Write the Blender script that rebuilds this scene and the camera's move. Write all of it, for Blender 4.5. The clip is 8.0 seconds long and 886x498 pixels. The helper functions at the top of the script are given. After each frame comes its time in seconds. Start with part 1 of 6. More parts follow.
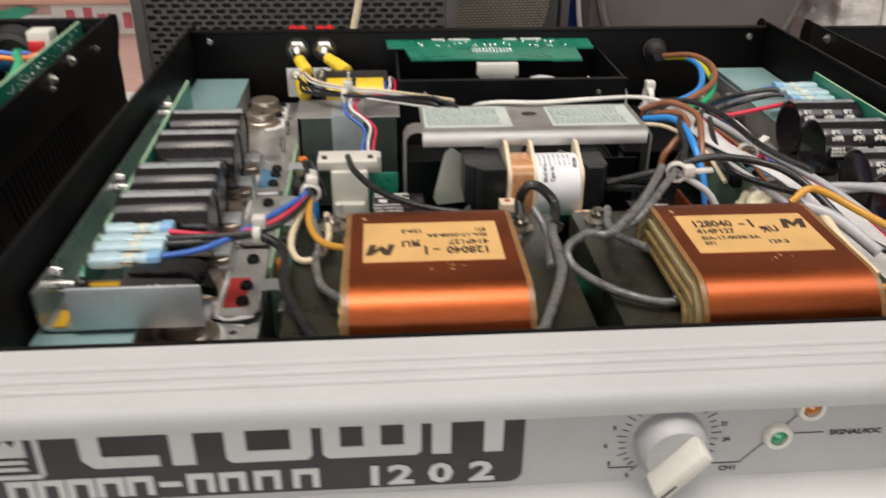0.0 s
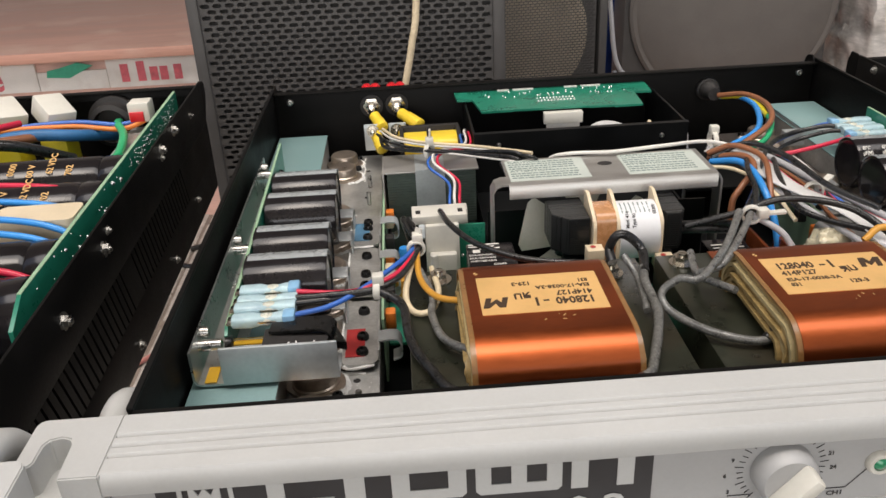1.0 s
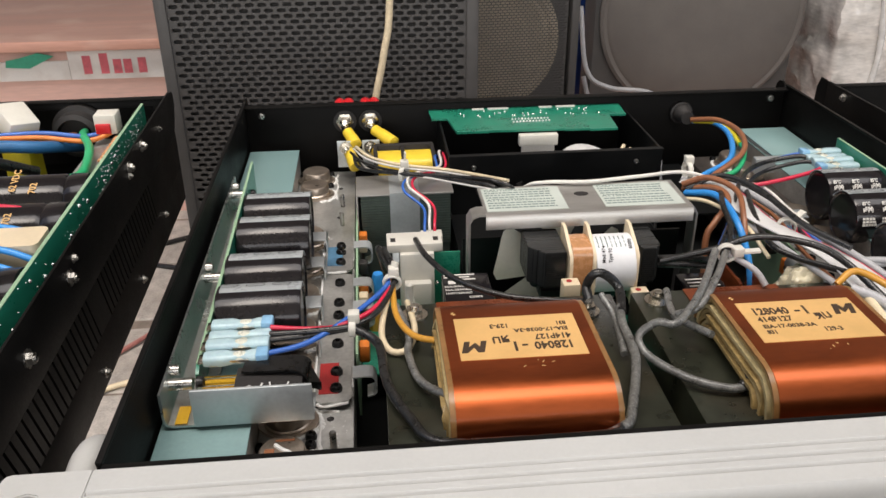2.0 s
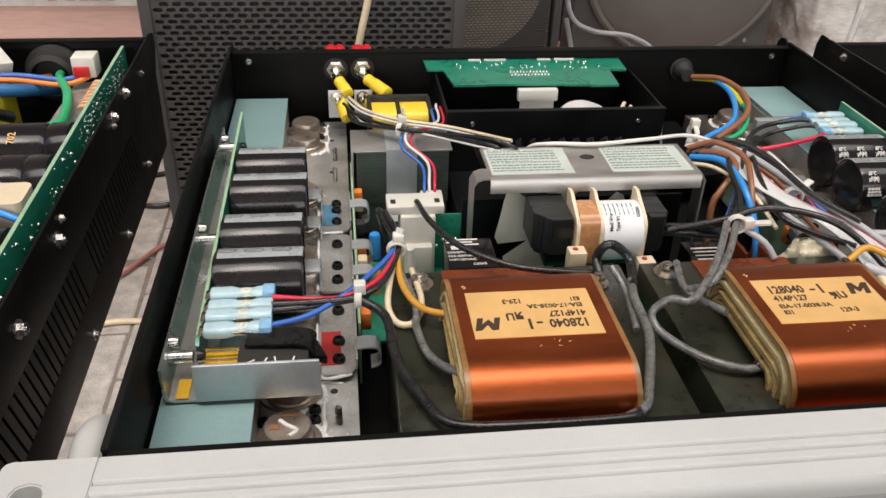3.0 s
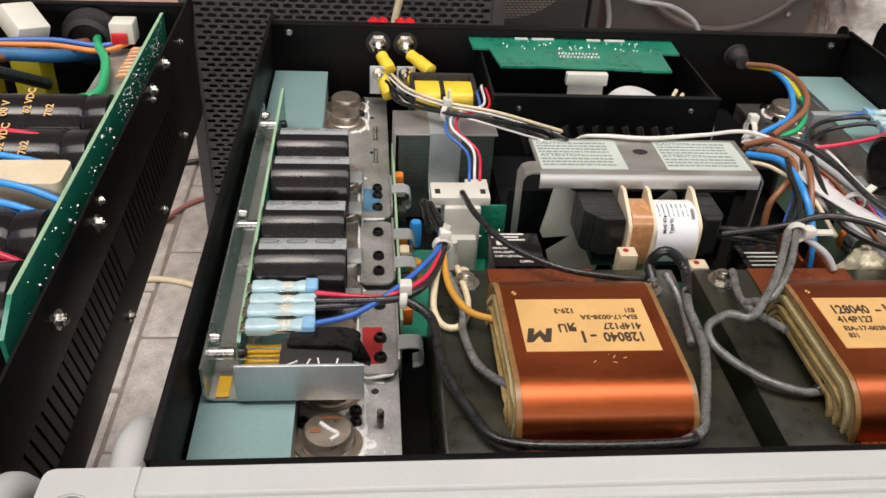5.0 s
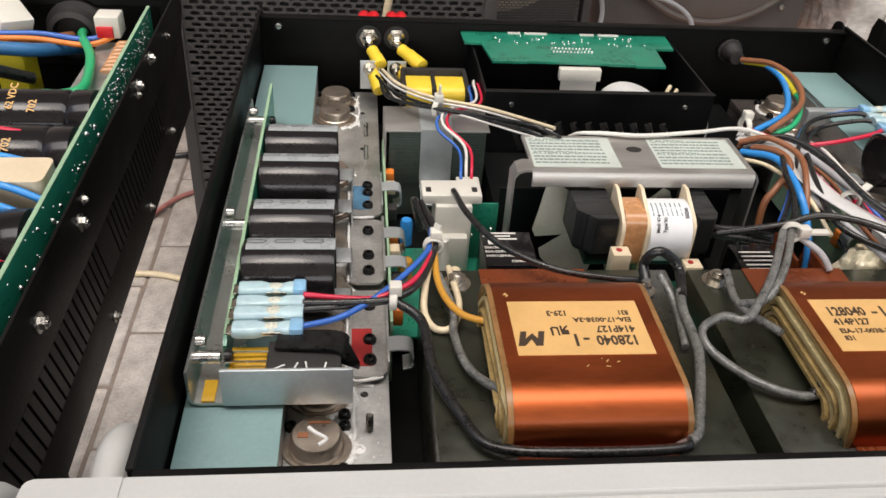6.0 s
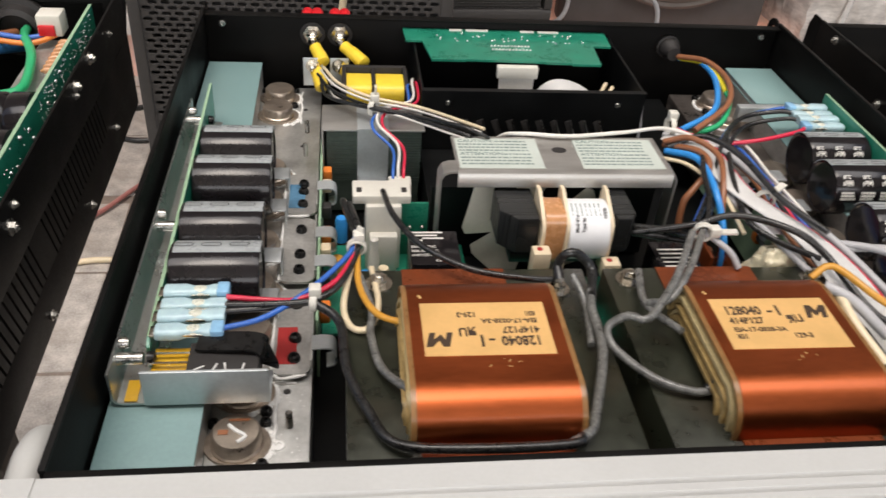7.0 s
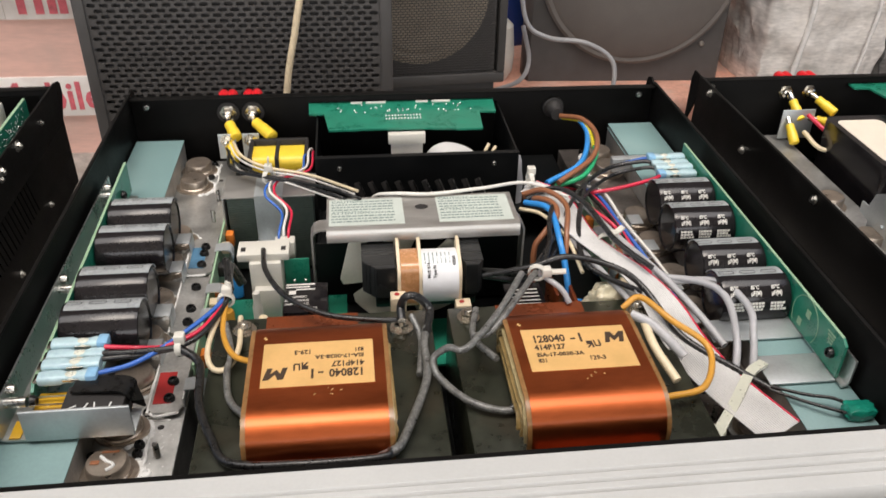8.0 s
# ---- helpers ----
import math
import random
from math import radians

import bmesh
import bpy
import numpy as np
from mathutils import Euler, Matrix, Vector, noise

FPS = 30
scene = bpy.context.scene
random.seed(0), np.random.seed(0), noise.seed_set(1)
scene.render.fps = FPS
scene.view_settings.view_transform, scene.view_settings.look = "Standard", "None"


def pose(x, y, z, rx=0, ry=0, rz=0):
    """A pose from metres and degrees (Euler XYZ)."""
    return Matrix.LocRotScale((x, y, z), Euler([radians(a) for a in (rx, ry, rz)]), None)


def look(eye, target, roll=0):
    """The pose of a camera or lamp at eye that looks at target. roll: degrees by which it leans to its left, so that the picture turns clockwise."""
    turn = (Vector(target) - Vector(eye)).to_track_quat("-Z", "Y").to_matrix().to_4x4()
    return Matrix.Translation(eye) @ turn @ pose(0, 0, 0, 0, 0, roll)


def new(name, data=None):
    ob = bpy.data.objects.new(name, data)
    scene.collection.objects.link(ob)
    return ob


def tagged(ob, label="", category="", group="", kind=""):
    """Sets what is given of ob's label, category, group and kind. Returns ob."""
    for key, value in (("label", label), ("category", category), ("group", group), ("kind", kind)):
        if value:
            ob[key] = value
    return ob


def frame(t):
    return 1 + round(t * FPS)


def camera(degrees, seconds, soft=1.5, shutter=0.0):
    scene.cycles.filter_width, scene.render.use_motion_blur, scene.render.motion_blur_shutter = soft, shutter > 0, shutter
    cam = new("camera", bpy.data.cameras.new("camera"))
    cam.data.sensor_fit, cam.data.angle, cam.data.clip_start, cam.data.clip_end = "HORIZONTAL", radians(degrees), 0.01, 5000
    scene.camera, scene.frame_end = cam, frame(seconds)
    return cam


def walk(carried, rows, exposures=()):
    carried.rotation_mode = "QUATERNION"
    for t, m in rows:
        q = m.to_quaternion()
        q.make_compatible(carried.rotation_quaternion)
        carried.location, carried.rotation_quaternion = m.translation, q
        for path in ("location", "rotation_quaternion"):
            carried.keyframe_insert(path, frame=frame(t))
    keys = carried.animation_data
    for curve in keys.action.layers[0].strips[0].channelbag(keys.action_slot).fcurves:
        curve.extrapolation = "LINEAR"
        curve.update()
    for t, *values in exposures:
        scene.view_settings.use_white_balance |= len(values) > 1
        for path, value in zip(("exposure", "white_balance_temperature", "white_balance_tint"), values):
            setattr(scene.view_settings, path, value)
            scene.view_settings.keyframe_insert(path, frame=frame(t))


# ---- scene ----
cam = camera(56.6, 8.0, shutter=0.35)
PATH = [
    (0, (-0.078, -0.203, 0.225), (0.062, 1.549, -0.728), 0.6),
    (0.5, (-0.107, -0.226, 0.255), (-0.047, 1.553, -0.658), -2.3),
    (1, (-0.112, -0.225, 0.252), (-0.042, 1.56, -0.647), -2.8),
    (1.5, (-0.118, -0.22, 0.255), (-0.009, 1.569, -0.634), -1.7),
    (1.7, (-0.115, -0.217, 0.261), (0.014, 1.568, -0.632), -1.2),
    (3, (-0.134, -0.19, 0.275), (0.097, 1.495, -0.779), 2.0),
    (3.5, (-0.137, -0.184, 0.273), (0.101, 1.483, -0.806), 3.1),
    (4, (-0.141, -0.177, 0.276), (0.085, 1.478, -0.823), 3.7),
    (4.5, (-0.146, -0.174, 0.277), (0.065, 1.476, -0.834), 3.7),
    (4.7, (-0.145, -0.17, 0.282), (0.041, 1.464, -0.856), 3.3),
    (5.8, (-0.147, -0.166, 0.283), (0.05, 1.465, -0.858), 4.5),
    (6, (-0.144, -0.161, 0.282), (0.058, 1.46, -0.873), 4.1),
    (6.5, (-0.139, -0.158, 0.287), (0.083, 1.442, -0.893), 4.7),
    (7, (-0.118, -0.169, 0.301), (0.127, 1.416, -0.894), 4.9),
    (7.5, (-0.076, -0.203, 0.322), (0.189, 1.405, -0.836), 4.3),
    (8, (-0.039, -0.227, 0.334), (0.165, 1.441, -0.75), 1.2),
]
walk(cam, [(t, look(eye, target, roll)) for t, eye, target, roll in PATH], [(0, 0.22, 6900, 12), (3, 0.29, 6850, 12), (6.5, 0.29, 6850, 12), (8, 0.32, 6850, 12)])

# ---- world and light: overcast sky, strip lamp overhead, added fill from the front ----
world = bpy.data.worlds.new("sky")
scene.world = world
world.use_nodes = True
wn = world.node_tree.nodes
sky = wn.new("ShaderNodeTexSky")
sky.sky_type = "NISHITA"
sky.sun_disc = False
sky.sun_elevation = radians(75)
sky.sun_rotation = radians(200)
sky.air_density, sky.dust_density = 1.0, 3.0
world.node_tree.links.new(sky.outputs[0], wn["Background"].inputs[0])
wn["Background"].inputs[1].default_value = 0.15

sun_data = bpy.data.lights.new("sun", "SUN")
sun_data.energy, sun_data.angle, sun_data.color = 0.8, radians(25), (1.0, 0.96, 0.9)
sun = new("sun", sun_data)
sun.matrix_world = look((-0.35, -0.6, 3.6), (0, 0.2, 0))
light_data = bpy.data.lights.new("skylight", "AREA")
light_data.shape, light_data.size, light_data.size_y, light_data.energy, light_data.color = "RECTANGLE", 4.4, 1.15, 45.0, (1.0, 0.985, 0.96)
skylight = new("skylight", light_data)
skylight.matrix_world = pose(-0.1, -0.02, 2.62)
# added fill lamp behind the camera, brightens faces turned to the front
front_data = bpy.data.lights.new("front_fill", "AREA")
front_data.shape, front_data.size, front_data.size_y, front_data.energy, front_data.color = "RECTANGLE", 4.6, 1.9, 66.0, (1.0, 0.985, 0.96)
front_fill = new("front_fill", front_data)
front_fill.matrix_world = pose(-0.3, -3.65, 1.25, 90, 0, 0)

# ---- materials ----


def make(name, color, rough=0.5, metal=0.0, var=0.18, scale=60.0, bump=0.08, fine=500.0, rvar=0.12, coat=0.0, trans=0.0, stretch=(1, 1, 1), spec=0.5, dirt_glint=None, dirt_glint_amount=0.0, dirt_glint_scale=25.0):
    m = bpy.data.materials.new(name)
    m.use_nodes = True
    n, l = m.node_tree.nodes, m.node_tree.links
    b = n["Principled BSDF"]
    tc = n.new("ShaderNodeTexCoord")
    mp = n.new("ShaderNodeMapping")
    mp.inputs["Scale"].default_value = stretch
    l.new(tc.outputs["Object"], mp.inputs[0])
    big, small = n.new("ShaderNodeTexNoise"), n.new("ShaderNodeTexNoise")
    for node, s, d in ((big, scale, 5.0), (small, fine, 3.0)):
        node.inputs["Scale"].default_value, node.inputs["Detail"].default_value = s, d
        l.new(mp.outputs[0], node.inputs["Vector"])
    add = n.new("ShaderNodeMath")
    add.operation = "MULTIPLY_ADD"
    add.inputs[1].default_value, add.inputs[2].default_value = 0.35, 0.0
    l.new(small.outputs[0], add.inputs[0])
    both = n.new("ShaderNodeMath")
    both.operation = "MULTIPLY_ADD"
    both.inputs[1].default_value = 0.65
    l.new(big.outputs[0], both.inputs[0])
    l.new(add.outputs[0], both.inputs[2])
    ramp = n.new("ShaderNodeValToRGB")
    lo, hi = [c * (1 - var) for c in color], [min(1, c * (1 + var)) for c in color]
    ramp.color_ramp.elements[0].position, ramp.color_ramp.elements[1].position = 0.32, 0.68
    ramp.color_ramp.elements[0].color, ramp.color_ramp.elements[1].color = (*lo, 1), (*hi, 1)
    l.new(both.outputs[0], ramp.inputs[0])
    out = ramp.outputs[0]
    # noise patches: dirt on most materials, painted glints on braided sleeves and stretch wrap
    if dirt_glint:
        spots = n.new("ShaderNodeTexNoise")
        spots.inputs["Scale"].default_value, spots.inputs["Detail"].default_value = dirt_glint_scale, 8.0
        l.new(tc.outputs["Object"], spots.inputs["Vector"])
        r2 = n.new("ShaderNodeMapRange")
        r2.inputs[1].default_value, r2.inputs[2].default_value = 0.52, 0.72
        r2.inputs[3].default_value, r2.inputs[4].default_value = 0.0, dirt_glint_amount
        l.new(spots.outputs[0], r2.inputs[0])
        mix = n.new("ShaderNodeMixRGB")
        mix.inputs[2].default_value = (*dirt_glint, 1)
        l.new(r2.outputs[0], mix.inputs[0])
        l.new(out, mix.inputs[1])
        out = mix.outputs[0]
    l.new(out, b.inputs["Base Color"])
    rr = n.new("ShaderNodeMapRange")
    rr.inputs[1].default_value, rr.inputs[2].default_value = 0.3, 0.7
    rr.inputs[3].default_value, rr.inputs[4].default_value = max(0.02, rough - rvar), min(1, rough + rvar)
    l.new(both.outputs[0], rr.inputs[0])
    l.new(rr.outputs[0], b.inputs["Roughness"])
    b.inputs["Metallic"].default_value = metal
    b.inputs["Coat Weight"].default_value = coat
    b.inputs["Coat Roughness"].default_value = 0.15
    b.inputs["Transmission Weight"].default_value = trans
    b.inputs["Specular IOR Level"].default_value = spec
    if bump:
        bp = n.new("ShaderNodeBump")
        bp.inputs["Strength"].default_value, bp.inputs["Distance"].default_value = bump, 0.0006
        l.new(both.outputs[0], bp.inputs["Height"])
        l.new(bp.outputs[0], b.inputs["Normal"])
    return m


BLACK = make("black_powder_coat", (0.006, 0.0057, 0.0054), 0.44, var=0.3, scale=25, fine=900, bump=0.12, dirt_glint=(0.016, 0.015, 0.014), dirt_glint_amount=0.3, spec=0.10)
INNER = make("black_steel_inside", (0.0055, 0.006, 0.0063), 0.38, var=0.3, scale=25, fine=900, bump=0.08, dirt_glint=(0.016, 0.016, 0.015), dirt_glint_amount=0.35, spec=0.25)
GREY = make("pale_grey_paint", (0.53, 0.535, 0.52), 0.42, var=0.05, scale=18, fine=700, bump=0.04, dirt_glint=(0.42, 0.41, 0.38), dirt_glint_amount=0.25, dirt_glint_scale=12)
PANEL = make("mid_grey_paint", (0.40, 0.40, 0.395), 0.45, var=0.05, scale=18, fine=700, bump=0.04, dirt_glint=(0.33, 0.32, 0.3), dirt_glint_amount=0.25)
BADGE = make("charcoal_print", (0.035, 0.033, 0.034), 0.45, var=0.15)
INK = make("black_ink", (0.02, 0.018, 0.017), 0.6, var=0.1, bump=0)
COPPER = make("copper_foil", (0.42, 0.100, 0.032), 0.39, 1.0, var=0.14, scale=30, fine=300, bump=0.02, rvar=0.07, stretch=(0.6, 2, 2), dirt_glint=(0.3, 0.08, 0.02), dirt_glint_amount=0.4, dirt_glint_scale=20, coat=0.2)
COPPER_DARK = make("brown_film", (0.22, 0.05, 0.015), 0.3, 0.3, var=0.25, scale=40, coat=0.4)
PAPER = make("varnished_paper", (0.36, 0.25, 0.10), 0.42, var=0.4, scale=120, fine=600, bump=0.3, coat=0.4)
PAPER_PALE = make("pale_varnished_paper", (0.52, 0.42, 0.22), 0.45, var=0.3, scale=100, bump=0.3, coat=0.3)
CORE = make("varnished_core_steel", (0.025, 0.028, 0.018), 0.32, 0.2, var=0.45, scale=40, fine=250, bump=0.15, coat=0.15, dirt_glint=(0.07, 0.045, 0.025), dirt_glint_amount=0.35)
LABEL = make("aged_gold_label", (0.70, 0.42, 0.16), 0.42, var=0.07, scale=60, bump=0.06, dirt_glint=(0.55, 0.34, 0.12), dirt_glint_amount=0.5, dirt_glint_scale=40)
LABEL_INK = make("brown_label_ink", (0.05, 0.028, 0.015), 0.6, var=0.15, bump=0)
WHITE_LABEL = make("white_paper_label", (0.78, 0.79, 0.80), 0.5, var=0.04, bump=0.02)
CREAM_LABEL = make("pale_green_white_label", (0.52, 0.57, 0.52), 0.42, var=0.06, bump=0.03)
LABEL_GREY = make("grey_green_ink", (0.2, 0.26, 0.24), 0.6, var=0.1, bump=0)
PCB = make("green_circuit_board", (0.012, 0.20, 0.125), 0.33, var=0.22, scale=90, fine=900, bump=0.06, coat=0.3)
PCB_EDGE = make("pale_board_edge", (0.30, 0.46, 0.30), 0.5, var=0.1)
SOLDER = make("solder", (0.72, 0.72, 0.70), 0.28, 1.0, var=0.1)
CAP_BLACK = make("black_capacitor_sleeve", (0.012, 0.0105, 0.0118), 0.15, var=0.25, scale=40, bump=0.02, rvar=0.04, spec=0.42, dirt_glint=(0.02, 0.017, 0.016), dirt_glint_amount=0.2, dirt_glint_scale=60)
CAP_GREY = make("grey_sleeve_band", (0.34, 0.365, 0.37), 0.32, var=0.12, bump=0.03, coat=0.1)
STEEL = make("brushed_steel", (0.47, 0.46, 0.435), 0.42, 0.8, var=0.12, scale=40, fine=600, bump=0.08, stretch=(1, 8, 1), dirt_glint=(0.38, 0.36, 0.33), dirt_glint_amount=0.5)
ALU = make("aluminium_heatsink", (0.55, 0.55, 0.53), 0.44, 0.8, var=0.25, scale=60, fine=500, bump=0.15, dirt_glint=(0.2, 0.2, 0.19), dirt_glint_amount=0.5)
CHANNEL = make("bright_zinc_channel", (0.58, 0.61, 0.60), 0.32, 0.9, var=0.14, scale=50, bump=0.05, dirt_glint=(0.3, 0.36, 0.35), dirt_glint_amount=0.4)
ZINC = make("zinc_plate", (0.62, 0.66, 0.67), 0.42, 0.7, var=0.12, scale=50, bump=0.05, dirt_glint=(0.4, 0.42, 0.42), dirt_glint_amount=0.4)
NICKEL = make("worn_nickel_can", (0.48, 0.405, 0.335), 0.36, 0.85, var=0.2, scale=120, fine=700, bump=0.08, dirt_glint=(0.25, 0.2, 0.15), dirt_glint_amount=0.5, dirt_glint_scale=80)
SCREW = make("screw_steel", (0.5, 0.49, 0.46), 0.3, 1.0, var=0.2, scale=200)
SCREW_DARK = make("black_screw", (0.03, 0.03, 0.03), 0.3, 0.7, var=0.3, scale=200)
PASTE = make("white_thermal_paste", (0.75, 0.75, 0.73), 0.55, var=0.12, scale=150, bump=0.3)
TEAL = make("blue_green_gasket_sheet", (0.205, 0.335, 0.335), 0.5, var=0.1, scale=20, fine=600, bump=0.05, dirt_glint=(0.32, 0.42, 0.41), dirt_glint_amount=0.3, dirt_glint_scale=14)
CREAM = make("cream_nylon", (0.72, 0.60, 0.42), 0.42, var=0.08, bump=0.04)
WHITE = make("white_plastic", (0.66, 0.64, 0.57), 0.4, var=0.06, bump=0.03)
GLUE = make("hot_melt_glue", (0.78, 0.72, 0.52), 0.3, var=0.12, scale=90, bump=0.3, coat=0.4)
FAN = make("ivory_fan_blade", (0.74, 0.73, 0.62), 0.4, var=0.08, bump=0.03)
TAPE = make("amber_tape", (0.55, 0.27, 0.12), 0.25, var=0.2, scale=60, coat=0.6)
YELLOW = make("yellow_vinyl", (0.84, 0.60, 0.05), 0.36, var=0.1, scale=80, bump=0.05)
RED_PLASTIC = make("red_plastic", (0.62, 0.012, 0.02), 0.35, var=0.1)
GREEN_LAM = make("dark_green_laminations", (0.075, 0.10, 0.085), 0.45, 0.1, var=0.3, scale=30, fine=300, bump=0.15)
BLUE_LUG = make("translucent_blue_nylon", (0.62, 0.86, 0.98), 0.12, var=0.12, scale=200, trans=0.35, bump=0.06, rvar=0.05, coat=0.3)
LUG_END = make("bright_blue_nylon", (0.34, 0.64, 0.95), 0.15, var=0.12, scale=200, trans=0.3, coat=0.3)
NYLON = make("clear_pale_nylon", (0.74, 0.75, 0.63), 0.3, var=0.06, trans=0.25, bump=0.04)
TEAL_GLUE = make("teal_green_plastic", (0.004, 0.22, 0.15), 0.22, var=0.25, scale=200, bump=0.2, coat=0.5)
SINK_DARK = make("dark_anodised_sink", (0.24, 0.21, 0.19), 0.36, 0.75, var=0.4, scale=70, bump=0.15, dirt_glint=(0.03, 0.025, 0.022), dirt_glint_amount=0.7, dirt_glint_scale=60)
STICKER = make("cream_paper_sticker", (0.74, 0.67, 0.56), 0.55, var=0.05, bump=0.03)
INSUL_RED = make("red_insulator", (0.36, 0.025, 0.025), 0.4, var=0.15)
INSUL_BLUE = make("blue_marked_film", (0.08, 0.2, 0.32), 0.4, var=0.4, scale=80)
KAPTON = make("amber_film", (0.62, 0.36, 0.03), 0.2, var=0.15, coat=0.6)
LAM_BLACK = make("black_laminations", (0.026, 0.027, 0.027), 0.3, 0.2, var=0.5, scale=8, fine=40, bump=0.6, stretch=(1, 60, 1))
RIM = make("dark_amber_rim", (0.26, 0.13, 0.045), 0.35, var=0.3, scale=90, coat=0.4)
NICKELED = make("bright_terminal", (0.7, 0.66, 0.58), 0.22, 1.0, var=0.15, scale=200)


def wire(name, c, rough=0.38):
    return make(name, c, rough, var=0.12, scale=60, fine=800, bump=0.05, coat=0.15)


W_RED = wire("red_wire_sleeve", (0.62, 0.02, 0.06))
# pale flecks put the braid's threads and their glints into the colour
W_BLACK = make("black_braided_sleeve", (0.010, 0.010, 0.010), 0.32, var=0.6, scale=300, fine=1500, bump=0.4, coat=0.15, dirt_glint=(0.16, 0.16, 0.15), dirt_glint_amount=0.28, dirt_glint_scale=1100)
W_BLUE = wire("blue_wire_sleeve", (0.03, 0.13, 0.48))
W_SKY = wire("bright_blue_wire_sleeve", (0.03, 0.28, 0.72))
W_BROWN = wire("brown_wire_sleeve", (0.28, 0.11, 0.05))
W_GREEN = wire("green_wire_sleeve", (0.02, 0.42, 0.17))
W_YG = wire("yellow_wire_sleeve", (0.66, 0.55, 0.03))
# pale mottling includes the glassy braid's highlights, painted in
W_GREY = make("grey_glass_sleeve", (0.125, 0.125, 0.117), 0.34, var=0.6, scale=260, fine=1400, bump=0.6, coat=0.5, dirt_glint=(0.34, 0.34, 0.32), dirt_glint_amount=0.5, dirt_glint_scale=700)
W_PALE = wire("pale_grey_wire_sleeve", (0.42, 0.42, 0.43))
W_CREAM = wire("cream_wire_sleeve", (0.74, 0.62, 0.42))
W_WHITE = wire("white_wire_sleeve", (0.72, 0.70, 0.65))
W_ORANGE = wire("ochre_wire_sleeve", (0.62, 0.30, 0.04))
W_ORG2 = wire("orange_wire_sleeve", (0.85, 0.24, 0.04))
RIBBON = wire("grey_ribbon", (0.66, 0.655, 0.64), 0.36)
PAVER = make("grey_paving_stone", (0.43, 0.395, 0.36), 0.8, var=0.38, scale=34, fine=300, bump=0.6, dirt_glint=(0.3, 0.26, 0.22), dirt_glint_amount=0.7, dirt_glint_scale=14)
JOINT = make("dirty_joint", (0.22, 0.18, 0.15), 0.9, var=0.3, scale=40)
SPEAKER = make("grey_black_textured_plastic", (0.075, 0.072, 0.07), 0.5, var=0.12, scale=40, fine=900, bump=0.2)
SPEAKER_DARK = make("dark_foam_behind_grille", (0.06, 0.058, 0.056), 0.9, var=0.2)
CONE = make("grey_cone_paper", (0.50, 0.42, 0.32), 0.7, var=0.2, scale=30)
WOOD = make("red_brown_wood", (0.62, 0.33, 0.25), 0.55, var=0.14, scale=8, fine=90, bump=0.2, stretch=(0.3, 4, 4), dirt_glint=(0.66, 0.46, 0.38), dirt_glint_amount=0.6, dirt_glint_scale=9)
PINK = make("pale_worn_red_paint", (0.78, 0.49, 0.41), 0.6, var=0.15, scale=9, fine=90, bump=0.2, stretch=(0.4, 3, 3), dirt_glint=(0.60, 0.42, 0.36), dirt_glint_amount=0.6, dirt_glint_scale=8)
BRICK = make("red_painted_masonry", (0.72, 0.38, 0.28), 0.7, var=0.25, scale=14, fine=120, bump=0.4, dirt_glint=(0.68, 0.52, 0.44), dirt_glint_amount=0.7, dirt_glint_scale=10)
SIGN = make("worn_white_paint", (0.88, 0.84, 0.79), 0.6, var=0.08, scale=14, bump=0.1, dirt_glint=(0.5, 0.38, 0.32), dirt_glint_amount=0.5, dirt_glint_scale=12)
SIGN_RED = make("red_sign_paint", (0.72, 0.15, 0.18), 0.6, var=0.25, scale=60)
SIGN_GREEN = make("green_sign_paint", (0.05, 0.42, 0.26), 0.6, var=0.2, scale=60)
BLUE_DRUM = make("blue_plastic", (0.012, 0.05, 0.24), 0.4, var=0.15)
# pale base against dark patches paints the film's highlights as colour
WRAP = make("clear_stretch_wrap", (0.74, 0.71, 0.67), 0.2, var=0.35, scale=9, fine=60, bump=1.0, coat=0.7, stretch=(1, 1, 3), dirt_glint=(0.20, 0.19, 0.18), dirt_glint_amount=0.85, dirt_glint_scale=11)
FOLD = make("folded_stretch_wrap", (0.82, 0.81, 0.78), 0.2, var=0.2, scale=20, fine=120, bump=0.6, coat=0.6)
# pale patches are painted highlights of the film over dark goods
WRAP_DARK = make("wrapped_dark_goods", (0.16, 0.16, 0.16), 0.16, var=0.6, scale=14, fine=70, bump=1.0, coat=0.9, stretch=(1, 1, 3), dirt_glint=(0.62, 0.60, 0.57), dirt_glint_amount=0.8, dirt_glint_scale=13)
WOOD_DARK = make("worn_red_brown_tabletop", (0.40, 0.235, 0.19), 0.4, var=0.2, scale=6, fine=70, bump=0.15, stretch=(0.3, 4, 4), dirt_glint=(0.52, 0.36, 0.30), dirt_glint_amount=0.7, dirt_glint_scale=7)
PLASTER = make("added_wall_plaster", (0.60, 0.55, 0.50), 0.85, var=0.15, scale=3, fine=60, bump=0.2)
CEIL = make("added_roof", (0.6, 0.58, 0.55), 0.7, var=0.15, scale=3, fine=40)
STAND = make("dark_timber", (0.07, 0.055, 0.045), 0.7, var=0.25, scale=14, fine=120, bump=0.2)

# ---- mesh helpers ----


def box(bm, x0, x1, y0, y1, z0, z1, bev=0.0, m=None):
    got = bmesh.ops.create_cube(bm, size=1.0, matrix=Matrix.Translation(((x0 + x1) / 2, (y0 + y1) / 2, (z0 + z1) / 2)) @ Matrix.Diagonal((x1 - x0, y1 - y0, z1 - z0, 1)))
    verts = got["verts"]
    if bev:
        edges = list({e for v in verts for e in v.link_edges})
        r = bmesh.ops.bevel(bm, geom=edges, offset=bev, segments=2, affect="EDGES", profile=0.5)
